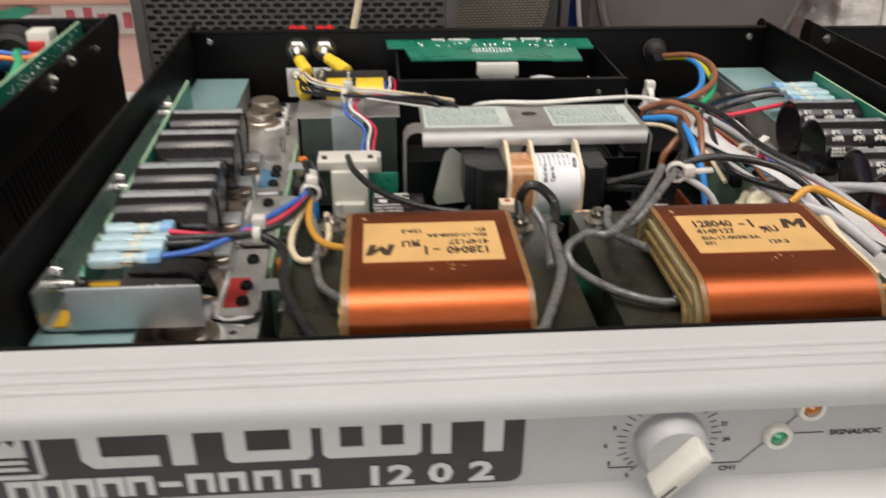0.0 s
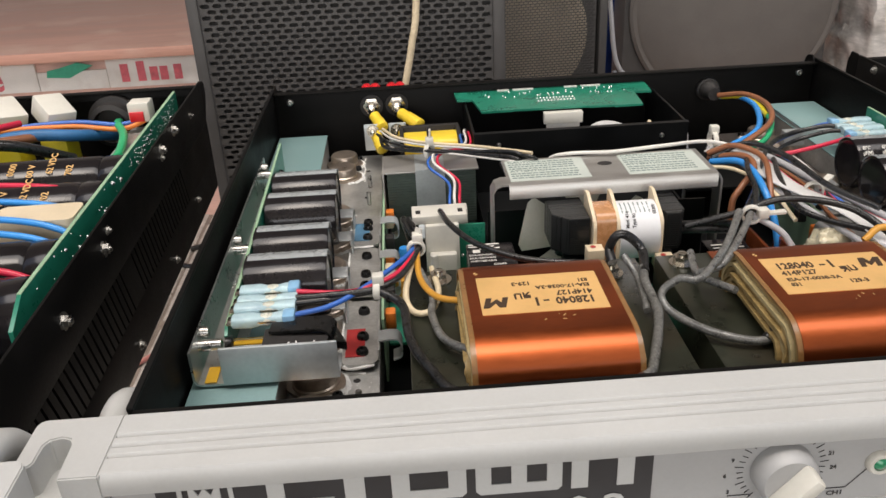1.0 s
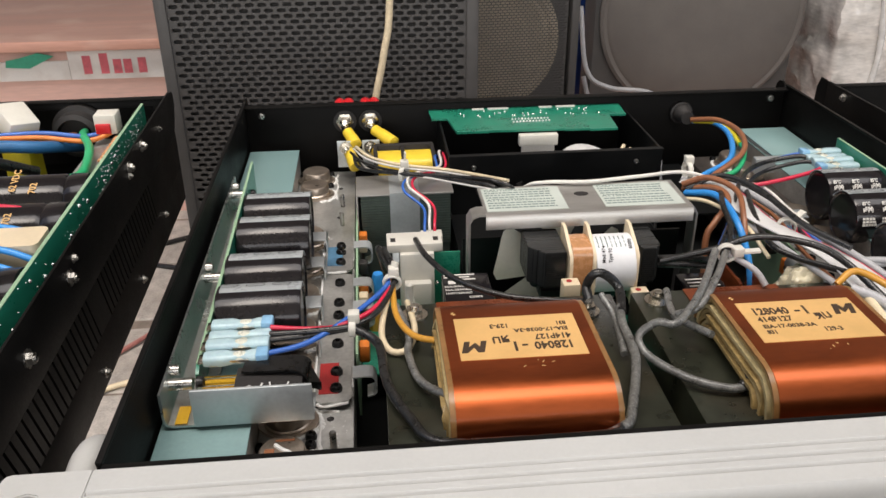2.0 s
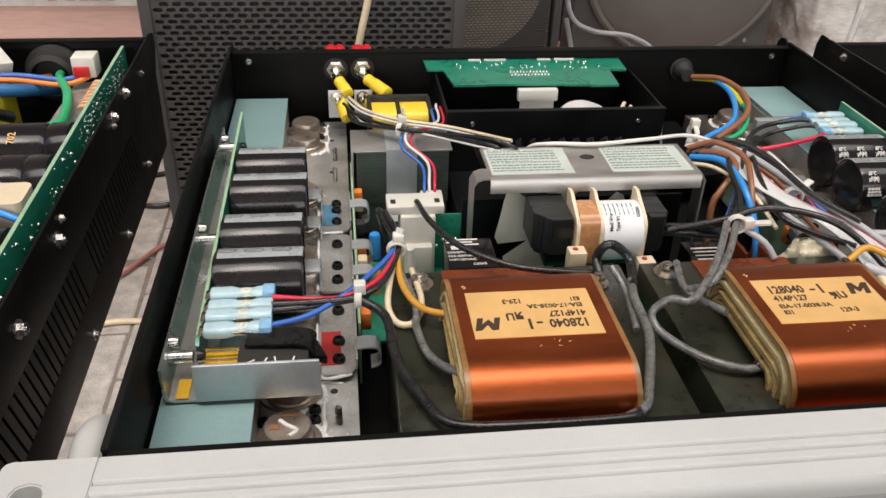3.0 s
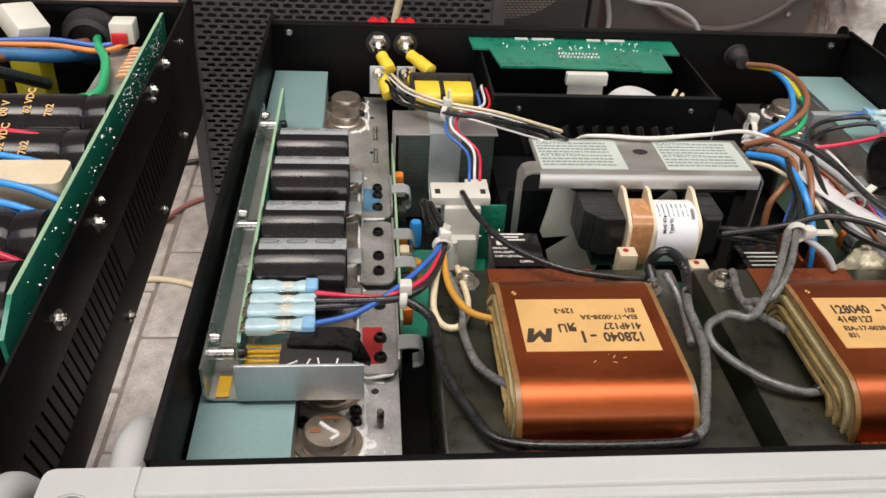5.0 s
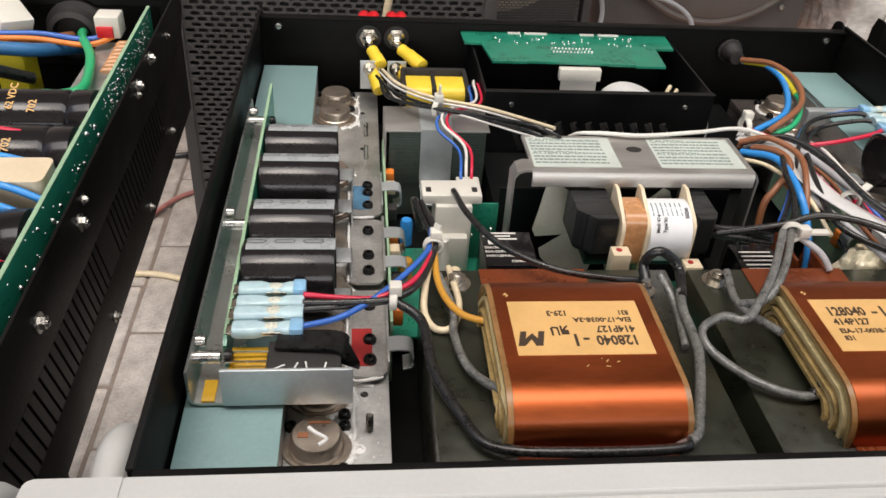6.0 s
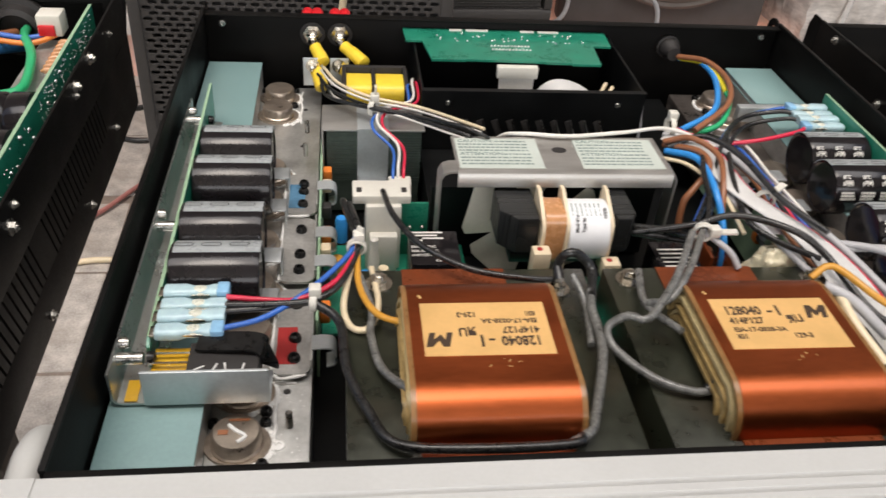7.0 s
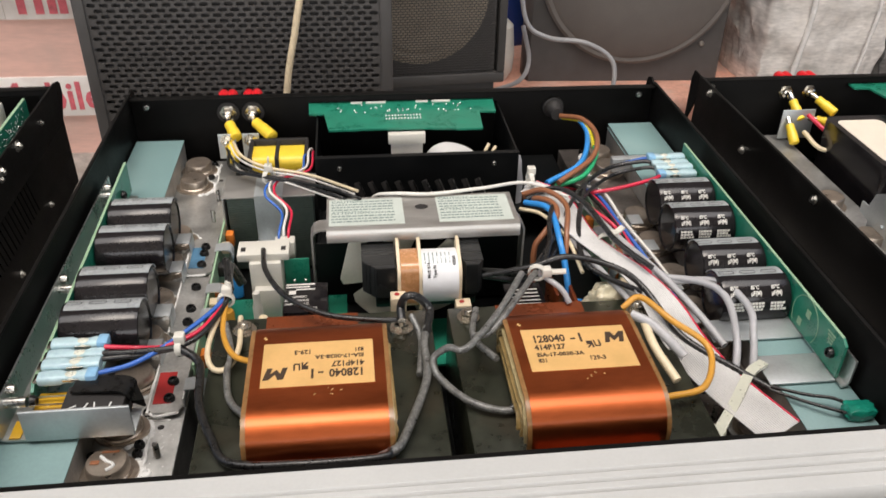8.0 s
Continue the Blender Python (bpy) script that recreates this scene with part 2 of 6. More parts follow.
        verts = list({v for f in r["faces"] for v in f.verts} | {v for v in verts if v.is_valid})
    if m is not None:
        bmesh.ops.transform(bm, matrix=m, verts=[v for v in verts if v.is_valid])
    return bm


def cyl(bm, p, axis, r, h, seg=20, r2=None):
    q = Vector(axis).normalized()
    m = Matrix.Translation(Vector(p) + q * h / 2) @ q.to_track_quat("Z", "Y").to_matrix().to_4x4()
    bmesh.ops.create_cone(bm, cap_ends=True, segments=seg, radius1=r, radius2=r if r2 is None else r2, depth=h, matrix=m)
    return bm


def lathe(bm, p, axis, prof, seg=28):
    """Turned shape: prof holds (radius, height) pairs along the axis."""
    q = Vector(axis).normalized().to_track_quat("Z", "Y").to_matrix()
    rings = []
    for r, h in prof:
        rings.append([bm.verts.new(Vector(p) + q @ Vector((max(r, 1e-5) * math.cos(2 * math.pi * i / seg), max(r, 1e-5) * math.sin(2 * math.pi * i / seg), h))) for i in range(seg)])
    for a, b in zip(rings, rings[1:]):
        for i in range(seg):
            bm.faces.new((a[i], a[(i + 1) % seg], b[(i + 1) % seg], b[i]))
    bm.faces.new(rings[0][::-1])
    bm.faces.new(rings[-1])
    return bm


def prism(bm, prof, axis, a, b):
    """A profile extruded along x ((y, z) pairs), y ((x, z) pairs) or z ((x, y) pairs) from a to b."""
    def at(u, v, w):
        return {"x": (w, u, v), "y": (u, w, v), "z": (u, v, w)}[axis]
    lo = [bm.verts.new(at(u, v, a)) for u, v in prof]
    hi = [bm.verts.new(at(u, v, b)) for u, v in prof]
    n = len(prof)
    for i in range(n):
        bm.faces.new((lo[i], lo[(i + 1) % n], hi[(i + 1) % n], hi[i]))
    bm.faces.new(lo[::-1])
    bm.faces.new(hi)
    bmesh.ops.recalc_face_normals(bm, faces=bm.faces[:])
    return bm


def rounded(x0, x1, y0, y1, r, seg=6):
    pts = []
    for cx, cy, a in ((x1 - r, y1 - r, 0), (x0 + r, y1 - r, 90), (x0 + r, y0 + r, 180), (x1 - r, y0 + r, 270)):
        pts += [(cx + r * math.cos(radians(a + 90 * i / seg)), cy + r * math.sin(radians(a + 90 * i / seg))) for i in range(seg + 1)]
    return pts


def spline(pts, step=0.003):
    p = [Vector(q) for q in pts]
    p = [p[0] * 2 - p[1]] + p + [p[-1] * 2 - p[-2]]
    out = []
    for i in range(1, len(p) - 2):
        n = max(3, int((p[i + 1] - p[i]).length / step))
        for k in range(n):
            t = k / n
            out.append(0.5 * (2 * p[i] + (p[i + 1] - p[i - 1]) * t + (2 * p[i - 1] - 5 * p[i] + 4 * p[i + 1] - p[i + 2]) * t * t + (3 * p[i] - p[i - 1] - 3 * p[i + 1] + p[i + 2]) * t ** 3))
    return out + [p[-2]]


def sweep(bm, pts, r, seg=10, step=0.003, flat=None, wobble=0.0):
    """A tube along a smooth line; flat=(half width, half thickness) gives a strip."""
    line = spline(pts, step)
    rings, side = [], None
    for i, q in enumerate(line):
        d = (line[min(i + 1, len(line) - 1)] - line[max(i - 1, 0)]).normalized()
        side = d.cross(Vector((0, 0, 1))) if side is None or flat else side - d * side.dot(d)
        side = side.normalized() if side.length > 1e-6 else Vector((1, 0, 0))
        up = side.cross(d).normalized()
        if flat:
            a, b = flat
            rings.append([bm.verts.new(q + side * u * a + up * v * b) for u, v in ((1, 1), (-1, 1), (-1, -1), (1, -1))])
        else:
            k = r * (1 + wobble * noise.noise(q * 180))
            rings.append([bm.verts.new(q + (side * math.cos(2 * math.pi * j / seg) + up * math.sin(2 * math.pi * j / seg)) * k) for j in range(seg)])
    n = len(rings[0])
    for a, b in zip(rings, rings[1:]):
        for j in range(n):
            bm.faces.new((a[j], a[(j + 1) % n], b[(j + 1) % n], b[j]))
    bm.faces.new(rings[0][::-1])
    bm.faces.new(rings[-1])
    bmesh.ops.recalc_face_normals(bm, faces=bm.faces[:])
    return bm


def link(name, bm, material, smooth=True):
    me = bpy.data.meshes.new(name)
    bm.to_mesh(me)
    bm.free()
    me.materials.append(material)
    if smooth:
        for p in me.polygons:
            p.use_smooth = True
        me.set_sharp_from_angle(angle=radians(38))
    return new(name, me)


def part(name, bm, material, parent, label=""):
    ob = link(name, bm, material)
    ob.parent = parent
    return tagged(ob, label)


def thing(name, label, category, m=None, group="", kind=""):
    ob = new(name)
    ob.empty_display_size = 0.05
    if m is not None:
        ob.matrix_world = m
    return tagged(ob, label, category, group, kind)


def B():
    return bmesh.new()


def letters(body, size, m, material, parent, name="lettering", width=1.0, align="LEFT", bold=0.02):
    cu = bpy.data.curves.new(name, "FONT")
    cu.body, cu.size, cu.align_x, cu.extrude, cu.offset, cu.resolution_u = body, size, align, 0.00006, size * bold, 2
    tmp = bpy.data.objects.new(name, cu)
    scene.collection.objects.link(tmp)
    me = bpy.data.meshes.new_from_object(tmp.evaluated_get(bpy.context.evaluated_depsgraph_get()))
    bpy.data.objects.remove(tmp)
    me.transform(m @ Matrix.Diagonal((width, 1, 1, 1)))
    me.materials.clear()
    me.materials.append(material)
    ob = new(name, me)
    ob.parent = parent
    return ob


def bars(bm, rows, m):
    """Flat bars, each (x0, x1, y0, y1) in the plane of m."""
    for x0, x1, y0, y1 in rows:
        box(bm, x0, x1, y0, y1, -0.00005, 0.0001, m=m)
    return bm

# ---- setting: ground, added walls and roof that shape the light ----
g = B()
box(g, -40, 40, -40, 40, -0.52, -0.475)
tagged(link("ground", g, JOINT), "dirty joints between grey paving stones", "ground", kind="structure")
ground = bpy.data.objects["ground"]

# added back wall, gives the foil tops something to reflect and bounces light
w = B()
box(w, -6, 6, 3.2, 3.4, -0.475, 3.0)
tagged(link("wall_north", w, PLASTER), "plain plaster wall added at the back for reflections and bounce", "wall", kind="structure")
# unseen roof, added so its gap narrows the overhead light to a band
w = B()
box(w, -6, 6, 0.58, 3.4, 2.6, 2.7)
box(w, -6, 6, -3.8, -0.62, 2.6, 2.7)
tagged(link("ceiling", w, CEIL), "unseen roof added to shape the overhead light", "ceiling", kind="structure")

# unseen wall, added to darken reflections from the front; gap holds the fill lamp
w = B()
for q in ((-6, -2.65, -0.475, 2.6), (2.05, 6, -0.475, 2.6), (-2.65, 2.05, -0.475, 0.28), (-2.65, 2.05, 2.22, 2.6)):
    box(w, q[0], q[1], -3.8, -3.6, q[2], q[3])
tagged(link("wall_south", w, PLASTER), "unseen plaster wall added behind the camera, with a gap for the fill lamp", "wall", kind="structure")

# ---- the open amplifier in the middle ----
TOP = 0.0825
amp = thing("power_amplifier", "open two-channel power amplifier with pale grey front and black steel case", "amplifier", group="open amplifiers in a row")


def chassis(parent, x, y1, sides=(-1, 1)):
    b = B()
    box(b, -x, x, 0.004, y1, -0.004, -0.0025)
    part("base_plate", b, INNER, parent)
    for s in sides:
        b = B()
        xa, xb = sorted((s * x, s * (x + 0.0014)))
        box(b, xa, xb, 0.006, y1, -0.004, TOP, 0.0003)
        # rolled top lip
        la, lb = sorted((s * (x - 0.0008), s * (x + 0.0016)))
        box(b, la, lb, 0.006, y1, TOP - 0.0008, TOP + 0.0008, 0.0003)
        # rear tab with a hole
        prof = [(y1, 0.0), (y1 + 0.016, 0.0), (y1 + 0.016, TOP - 0.007)] + [(y1 + 0.008 + 0.008 * math.cos(radians(a)), TOP - 0.007 + 0.008 * math.sin(radians(a))) for a in range(20, 181, 20)]
        hole = [(y1 + 0.008 + 0.0032 * math.cos(radians(a)), TOP - 0.007 + 0.0032 * math.sin(radians(a))) for a in range(0, 360, 30)]
        prism(b, prof[:2] + [(y1 + 0.016, TOP - 0.013), (y1, TOP - 0.013)], "x", xa, xb)
        ring = [(y1 + 0.008 + 0.0085 * math.cos(radians(a)), TOP - 0.007 + 0.0085 * math.sin(radians(a))) for a in range(0, 360, 30)]
        for i in range(12):
            j = (i + 1) % 12
            prism(b, [hole[i], ring[i], ring[j], hole[j]], "x", xa, xb)
        part("side_wall", b, BLACK, parent)
    b = B()
    box(b, -x, x, y1, y1 + 0.0014, -0.004, TOP - 0.0036, 0.0003)
    box(b, -x, x, y1 - 0.006, y1 + 0.0014, TOP - 0.0034, TOP - 0.0020, 0.0003)
    part("rear_wall", b, BLACK, parent)
    for px in (-0.2, 0.2):
        part("screw", screw_bm((px, y1 - 0.0001, 0.0725), (0, -1, 0), 0.0028, 0.0018), SCREW, parent)


def screw_bm(p, axis, r, h):
    b = B()
    lathe(b, p, axis, [(r, 0), (r, h * 0.5), (r * 0.8, h * 0.9), (r * 0.42, h), (r * 0.4, h * 0.55), (0, h * 0.55)], 14)
    return b


def hex_bolt(p, axis, r, h):
    b = B()
    cyl(b, p, axis, r * 1.5, h * 0.25, 20)
    cyl(b, Vector(p) + Vector(axis) * h * 0.25, axis, r, h * 0.75, 6)
    lathe(b, Vector(p) + Vector(axis) * h, axis, [(r * 0.55, 0), (r * 0.55, h * 0.35), (r * 0.3, h * 0.45)], 12)
    return b


chassis(amp, 0.2115, 0.4)
b = B()
box(b, -0.2110, 0.2110, 0.0037, 0.0066, 0.0, TOP - 0.0004, 0.0003)
part("front_flange", b, BLACK, amp)

# front panel: moulded top ledge with three grooves, recessed control strip, lower filter frame
front = B()
prof = [(0.0035, TOP), (0.0035, 0.0), (-0.0215, 0.0), (-0.0215, 0.0735), (-0.0255, 0.0735), (-0.0262, 0.0745), (-0.0262, 0.0800), (-0.0248, 0.0822)]
for gy in (-0.0172, -0.0122, -0.0072):
    prof += [(gy - 0.0012, TOP), (gy - 0.0010, TOP - 0.0013), (gy - 0.0002, TOP - 0.0014), (gy + 0.0012, TOP)]
prism(front, prof[::-1], "x", -0.2125, 0.2125)
panel = part("front_panel", front, GREY, amp, "pale grey moulded front panel with three grooves on its top ledge")
b = B()
box(b, -0.2120, 0.2120, -0.0224, -0.0214, 0.0445, 0.0735)
part("control_strip", b, PANEL, panel, "mid-grey control strip")
b = B()
prism(b, [(-0.0216, 0.0), (-0.0216, 0.0455), (-0.040, 0.0445), (-0.0425, 0.0430), (-0.0432, 0.040), (-0.0432, 0.0)][::-1], "x", -0.2125, 0.2125)
part("filter_frame", b, GREY, panel)
# badge with plain shapes for the maker's mark
b = B()
prism(b, rounded(-0.1985, -0.0395, 0.0478, 0.080, 0.004), "y", -0.0229, -0.0225)
bmesh.ops.bisect_plane(b, geom=b.verts[:] + b.edges[:] + b.faces[:], plane_co=(0, 0, 0.0733), plane_no=(0, 0, 1), clear_outer=True)
badge = part("badge", b, BADGE, panel, "charcoal name badge")
Z0, Z1, U = 0.0602, 0.0733, 0.0040


def mark(bm, pts):
    """A flat block shape on the badge from its outline."""
    prism(bm, pts, "y", -0.0233, -0.0229)


def u_shape(x0, x1, wd, z0=Z0, z1=Z1, u=U):
    return [(x0, z1), (x0, z0 + 0.0015), (x0 + 0.0015, z0), (x1 - 0.0015, z0), (x1, z0 + 0.0015), (x1, z1), (x1 - wd, z1), (x1 - wd, z0 + u), (x0 + wd, z0 + u), (x0 + wd, z1)]


def n_shape(x0, x1, t, z0, z1):
    return [(x0, z0), (x0, z1), (x1, z1), (x1, z0), (x1 - t, z0), (x1 - t, z1 - t), (x0 + t, z1 - t), (x0 + t, z0)]


big = [[(-0.160, Z1), (-0.160, Z0 + 0.003), (-0.157, Z0), (-0.139, Z0), (-0.139, Z0 + U), (-0.1545, Z0 + U), (-0.1545, Z1)], [(-0.1355, Z0), (-0.1355, Z1), (-0.124, Z1), (-0.124, Z1 - 0.0012), (-0.1290, Z1 - 0.0012), (-0.1290, Z0)], u_shape(-0.1205, -0.0965, 0.0058)]
big += [[(-0.0935, Z1), (-0.0935, Z0 + 0.0015), (-0.092, Z0), (-0.067, Z0), (-0.0655, Z0 + 0.0015), (-0.0655, Z1), (-0.0705, Z1), (-0.0705, Z0 + U), (-0.0770, Z0 + U), (-0.0770, Z1), (-0.0820, Z1), (-0.0820, Z0 + U), (-0.0885, Z0 + U), (-0.0885, Z1)]]
big += [[(-0.0625, Z0), (-0.0625, Z1), (-0.057, Z1), (-0.057, Z0)], [(-0.0475, Z0), (-0.0475, Z1), (-0.042, Z1), (-0.042, Z0)]]
for pts in big:
    b = B()
    mark(b, [(u - 0.0037, v) for u, v in pts])
    part("badge_shape", b, GREY, badge, "pale grey block shape")
for k, x in enumerate((-0.1860, -0.1778, -0.1696, -0.1614, -0.1532, -0.1440, -0.1362, -0.1272, -0.1174, -0.1064)):
    b = B()
    if k == 5:
        mark(b, [(x, 0.0522), (x, 0.0540), (x + 0.0060, 0.0540), (x + 0.0060, 0.0522)])
    else:
        mark(b, n_shape(x, x + 0.0076, 0.0020, 0.0494, 0.0566))
    part("badge_shape", b, GREY, badge)
for digit, x, wide in (("1", -0.0862, 1.35), ("2", -0.0790, 1.50), ("0", -0.0672, 1.42), ("2", -0.0553, 1.50)):
    letters(digit, 0.0100, Matrix(((1, 0, 0, x), (0, 0, -1, -0.0232), (0, 1, 0, 0.0494), (0, 0, 0, 1))), GREY, badge, "badge_number", wide, bold=0.035)
for pts in (u_shape(-0.188, -0.1705, 0.0015, 0.0575, Z1, 0.0015), [(-0.184, 0.0605), (-0.184, 0.0618), (-0.175, 0.0618), (-0.175, 0.0605)], [(-0.184, 0.063), (-0.184, 0.0643), (-0.175, 0.0643), (-0.175, 0.063)], [(-0.1845, 0.0655), (-0.1845, 0.072), (-0.183, 0.072), (-0.1815, 0.0690), (-0.1795, 0.072), (-0.1775, 0.0690), (-0.176, 0.072), (-0.1745, 0.072), (-0.1745, 0.0655)]):
    b = B()
    mark(b, [(u - 0.0037, v) for u, v in pts])
    part("badge_shape", b, GREY, badge)


def knob(px, pz):
    b = B()
    lathe(b, (px, -0.0226, pz), (0, -1, 0), [(0.0104, 0), (0.0100, 0.006), (0.0088, 0.0080), (0, 0.0081)], 36)
    k = part("volume_knob", b, PANEL, panel, "grey rotary level knob with a white pointer grip")
    b = B()
    turn = pose(px, -0.0226, pz) @ pose(0, 0, 0, 0, 40, 0)
    box(b, -0.0024, 0.0024, -0.0160, -0.0070, -0.0108, 0.0088, 0.0014, m=turn)
    grip = part("knob_grip", b, WHITE, k, "pale grey pointer grip")
    b = B()
    box(b, -0.0003, 0.0003, -0.0163, -0.0161, -0.0098, -0.004, m=turn)
    part("pointer_line", b, INK, grip)
    b = B()
    for i in range(31):
        a = radians(-140 + 280 * i / 30)
        ca, sa = math.cos(a), math.sin(a)
        r0, r1 = 0.0128, 0.0158 if i % 3 == 0 else 0.0148
        zt = pz + r1 * ca
        if zt > 0.0735:
            continue
        box(b, -0.00012, 0.00012, -0.0227, -0.02255, r0, r1, m=pose(px, 0, pz) @ pose(0, 0, 0, 0, math.degrees(a), 0))
    part("dial_marks", b, INK, panel)
    for s, dx, dz in (("0", -0.0115, -0.0145), ("3", -0.0175, -0.0095), ("6", -0.0192, -0.0025), ("9", -0.0172, 0.004), ("21", 0.015, 0.004), ("24", 0.0165, -0.002)):
        letters(s, 0.0022, Matrix(((1, 0, 0, px + dx), (0, 0, -1, -0.0227), (0, 1, 0, pz + dz), (0, 0, 0, 1))), INK, panel, "dial_number")


knob(0.0035, 0.0615)
knob(0.105, 0.0615)
b = B()
bars(b, [(-0.0135, -0.006, 0.0508, 0.0511), (0.015, 0.0267, 0.0508, 0.0511), (0.0417, 0.0507, 0.0612, 0.0615), (0.0497, 0.0577, 0.0715, 0.0718)], Matrix(((1, 0, 0, 0), (0, 0, -1, -0.0226), (0, 1, 0, 0), (0, 0, 0, 1))))
box(b, -0.00015, 0.00015, -0.0227, -0.0226, 0, 0.0118, m=pose(0.0267, 0, 0.0509) @ pose(0, 0, 0, 0, 40, 0))
box(b, -0.00015, 0.00015, -0.0227, -0.0226, 0, 0.009, m=pose(0.0378, 0, 0.0642) @ pose(0, 0, 0, 0, 40, 0))
part("printed_lines", b, INK, panel)
for s, px, pz in (("CH1", 0.0205, 0.0480), ("SIGNAL/IOC", 0.0525, 0.0602)):
    letters(s, 0.0026, Matrix(((1, 0, 0, px), (0, 0, -1, -0.0227), (0, 1, 0, pz), (0, 0, 0, 1))), INK, panel, "lettering", 1.15)
LED_GREEN = make("green_lens", (0.02, 0.26, 0.12), 0.15, var=0.1, coat=0.5)
LED_AMBER = make("amber_lens", (0.42, 0.14, 0.02), 0.15, var=0.1, coat=0.5)
for px, pz, lens in ((0.0362, 0.0612, LED_GREEN), (0.0442, 0.0715, LED_AMBER)):
    b = B()
    lathe(b, (px, -0.0225, pz), (0, -1, 0), [(0.0045, 0), (0.0044, 0.0015), (0.0038, 0.0024), (0.0026, 0.0022), (0.0026, 0.0005)], 26)
    ring = part("lamp_ring", b, WHITE, panel)
    b = B()
    lathe(b, (px, -0.0225, pz), (0, -1, 0), [(0.0025, 0), (0.0024, 0.0016), (0.0015, 0.0026), (0, 0.003)], 20)
    part("indicator_lens", b, lens, ring)


def ear(parent, s):
    """End casting of a front panel, hooked round a rack slot that opens forward, and the bent tube behind it."""
    b = B()
    plan = [(0.2128, 0.0045), (0.2385, 0.0045), (0.2406, 0.0036), (0.2415, 0.0015), (0.2415, -0.0170), (0.2402, -0.0190), (0.2384, -0.0197), (0.2366, -0.0190), (0.2354, -0.0170), (0.2354, -0.0090), (0.2341, -0.0066), (0.2308, -0.0055), (0.2275, -0.0066), (0.2262, -0.0090), (0.2255, -0.0260), (0.2128, -0.0260)]
    prism(b, [(s * px, py) for px, py in plan], "z", 0.0, TOP - 0.0004)
    bmesh.ops.bevel(b, geom=[q for q in b.edges if q.calc_length() > 0.0015], offset=0.0005, segments=2, affect="EDGES")
    e = part("end_casting", b, GREY, parent, "pale grey end casting hooked round a rack slot")
    b = B()
    box(b, *sorted((s * 0.2256, s * 0.2408)), -0.0255, -0.0055, 0.0, TOP - 0.0125, 0.0006)
    part("slot_floor", b, GREY, e)
    b = B()
    sweep(b, [(s * 0.2205, 0.003, 0.070), (s * 0.2205, 0.020, 0.0725), (s * 0.2215, 0.034, 0.064), (s * 0.2225, 0.040, 0.048), (s * 0.2225, 0.041, 0.02)], 0.0062, 14)
    part("handle_tube", b, GREY, e, "bent pale grey tube")


ear(panel, -1)
ear(panel, 1)


# ---- cooling blocks and power stages on both sides ----
def side_stage(parent, s):
    def X(a, c):
        return sorted((s * a, s * c))
    # finned block under a gasket sheet
    x0, x1 = X(0.1735, 0.2095)
    b = B()
    box(b, x0, x1, 0.0120, 0.3890, 0.0, 0.0050)
    fins = part("fin_block", b, ALU, parent, "grey aluminium fin block")
    for i in range(9):
        fx = x0 + 0.0006 + (x1 - x0 - 0.0012) * i / 8.0
        b = B()
        box(b, fx - 0.0006, fx + 0.0006, 0.0135, 0.3875, 0.0051, 0.0467)
        part("fin", b, ALU, fins)
    for y0 in (0.0120, 0.3876):
        b = B()
        box(b, x0, x1, y0, y0 + 0.0014, 0.0051, 0.0467)
        part("end_wall", b, ALU, fins)
    b = B()
    box(b, x0 - 0.0005, x1 + 0.0005, 0.0115, 0.3895, 0.0468, 0.0478, 0.0003)
    part("gasket_sheet", b, TEAL, fins, "blue-green gasket sheet")
    if s > 0:
        b = B()
        box(b, x0, x1, 0.3305, 0.3885, 0.0480, 0.0505, 0.0004)
        box(b, 0.1585, x1, 0.3235, 0.3300, 0.0400, 0.0512, 0.0006)
        raised = part("raised_block", b, ZINC, parent, "raised metal block under a gasket sheet")
        b = B()
        box(b, x0 - 0.0005, x1 + 0.0005, 0.3300, 0.3888, 0.0507, 0.0516, 0.0003)
        part("gasket_sheet", b, TEAL, raised, "blue-green gasket sheet")
    # sink plate
    b = B()
    x0, x1 = X(0.1315, 0.1733)
    box(b, x0, x1, 0.010, 0.384, 0.026, 0.031, 0.0004)
    xa, xb = X(0.1318, 0.1345)
    box(b, xa, xb, 0.010, 0.384, 0.002, 0.026)
    sink = part("sink_plate", b, ALU if s < 0 else SINK_DARK, parent, "scratched aluminium sink plate with smears of white paste" if s < 0 else "dark sink plate with smears of white paste")
    for k, yy in enumerate((0.057, 0.085, 0.120, 0.152, 0.188, 0.228, 0.262, 0.3395, 0.3655)):
        px = s * (0.1605 if k < 7 else 0.1600)
        b = B()
        # diamond flange
        fl = []
        for a in range(0, 360, 12):
            ca, sa = math.cos(radians(a)), math.sin(radians(a))
            fl.append((px + ca * (0.0128 + 0.0008 * abs(ca)), yy + sa * 0.0112))
        prism(b, fl, "z", 0.0310, 0.0326)
        lathe(b, (px, yy, 0.0326), (0, 0, 1), [(0.0108, 0), (0.0108, 0.0012), (0.0101, 0.0018), (0.0099, 0.0062), (0.0090, 0.0073), (0, 0.0074)], 30)
        t = part("power_transistor", b, NICKEL, sink, "round nickel transistor can")
        if k in (0, 1, 8):
            for dx, dy in ((0.0105, 0.011), (-0.0105, 0.011), (-0.0105, -0.011)):
                part("screw", screw_bm((px + s * dx, yy + dy, 0.031), (0, 0, 1), 0.0026, 0.003), SCREW_DARK, sink)
        if k == 0:
            b = B()
            sweep(b, [(px - 0.003, yy + 0.003, 0.0402), (px, yy, 0.0402), (px + 0.004, yy - 0.003, 0.0402), (px + 0.001, yy - 0.006, 0.0402)], 0.0009, 8)
            part("paste_smear", b, PASTE, t)
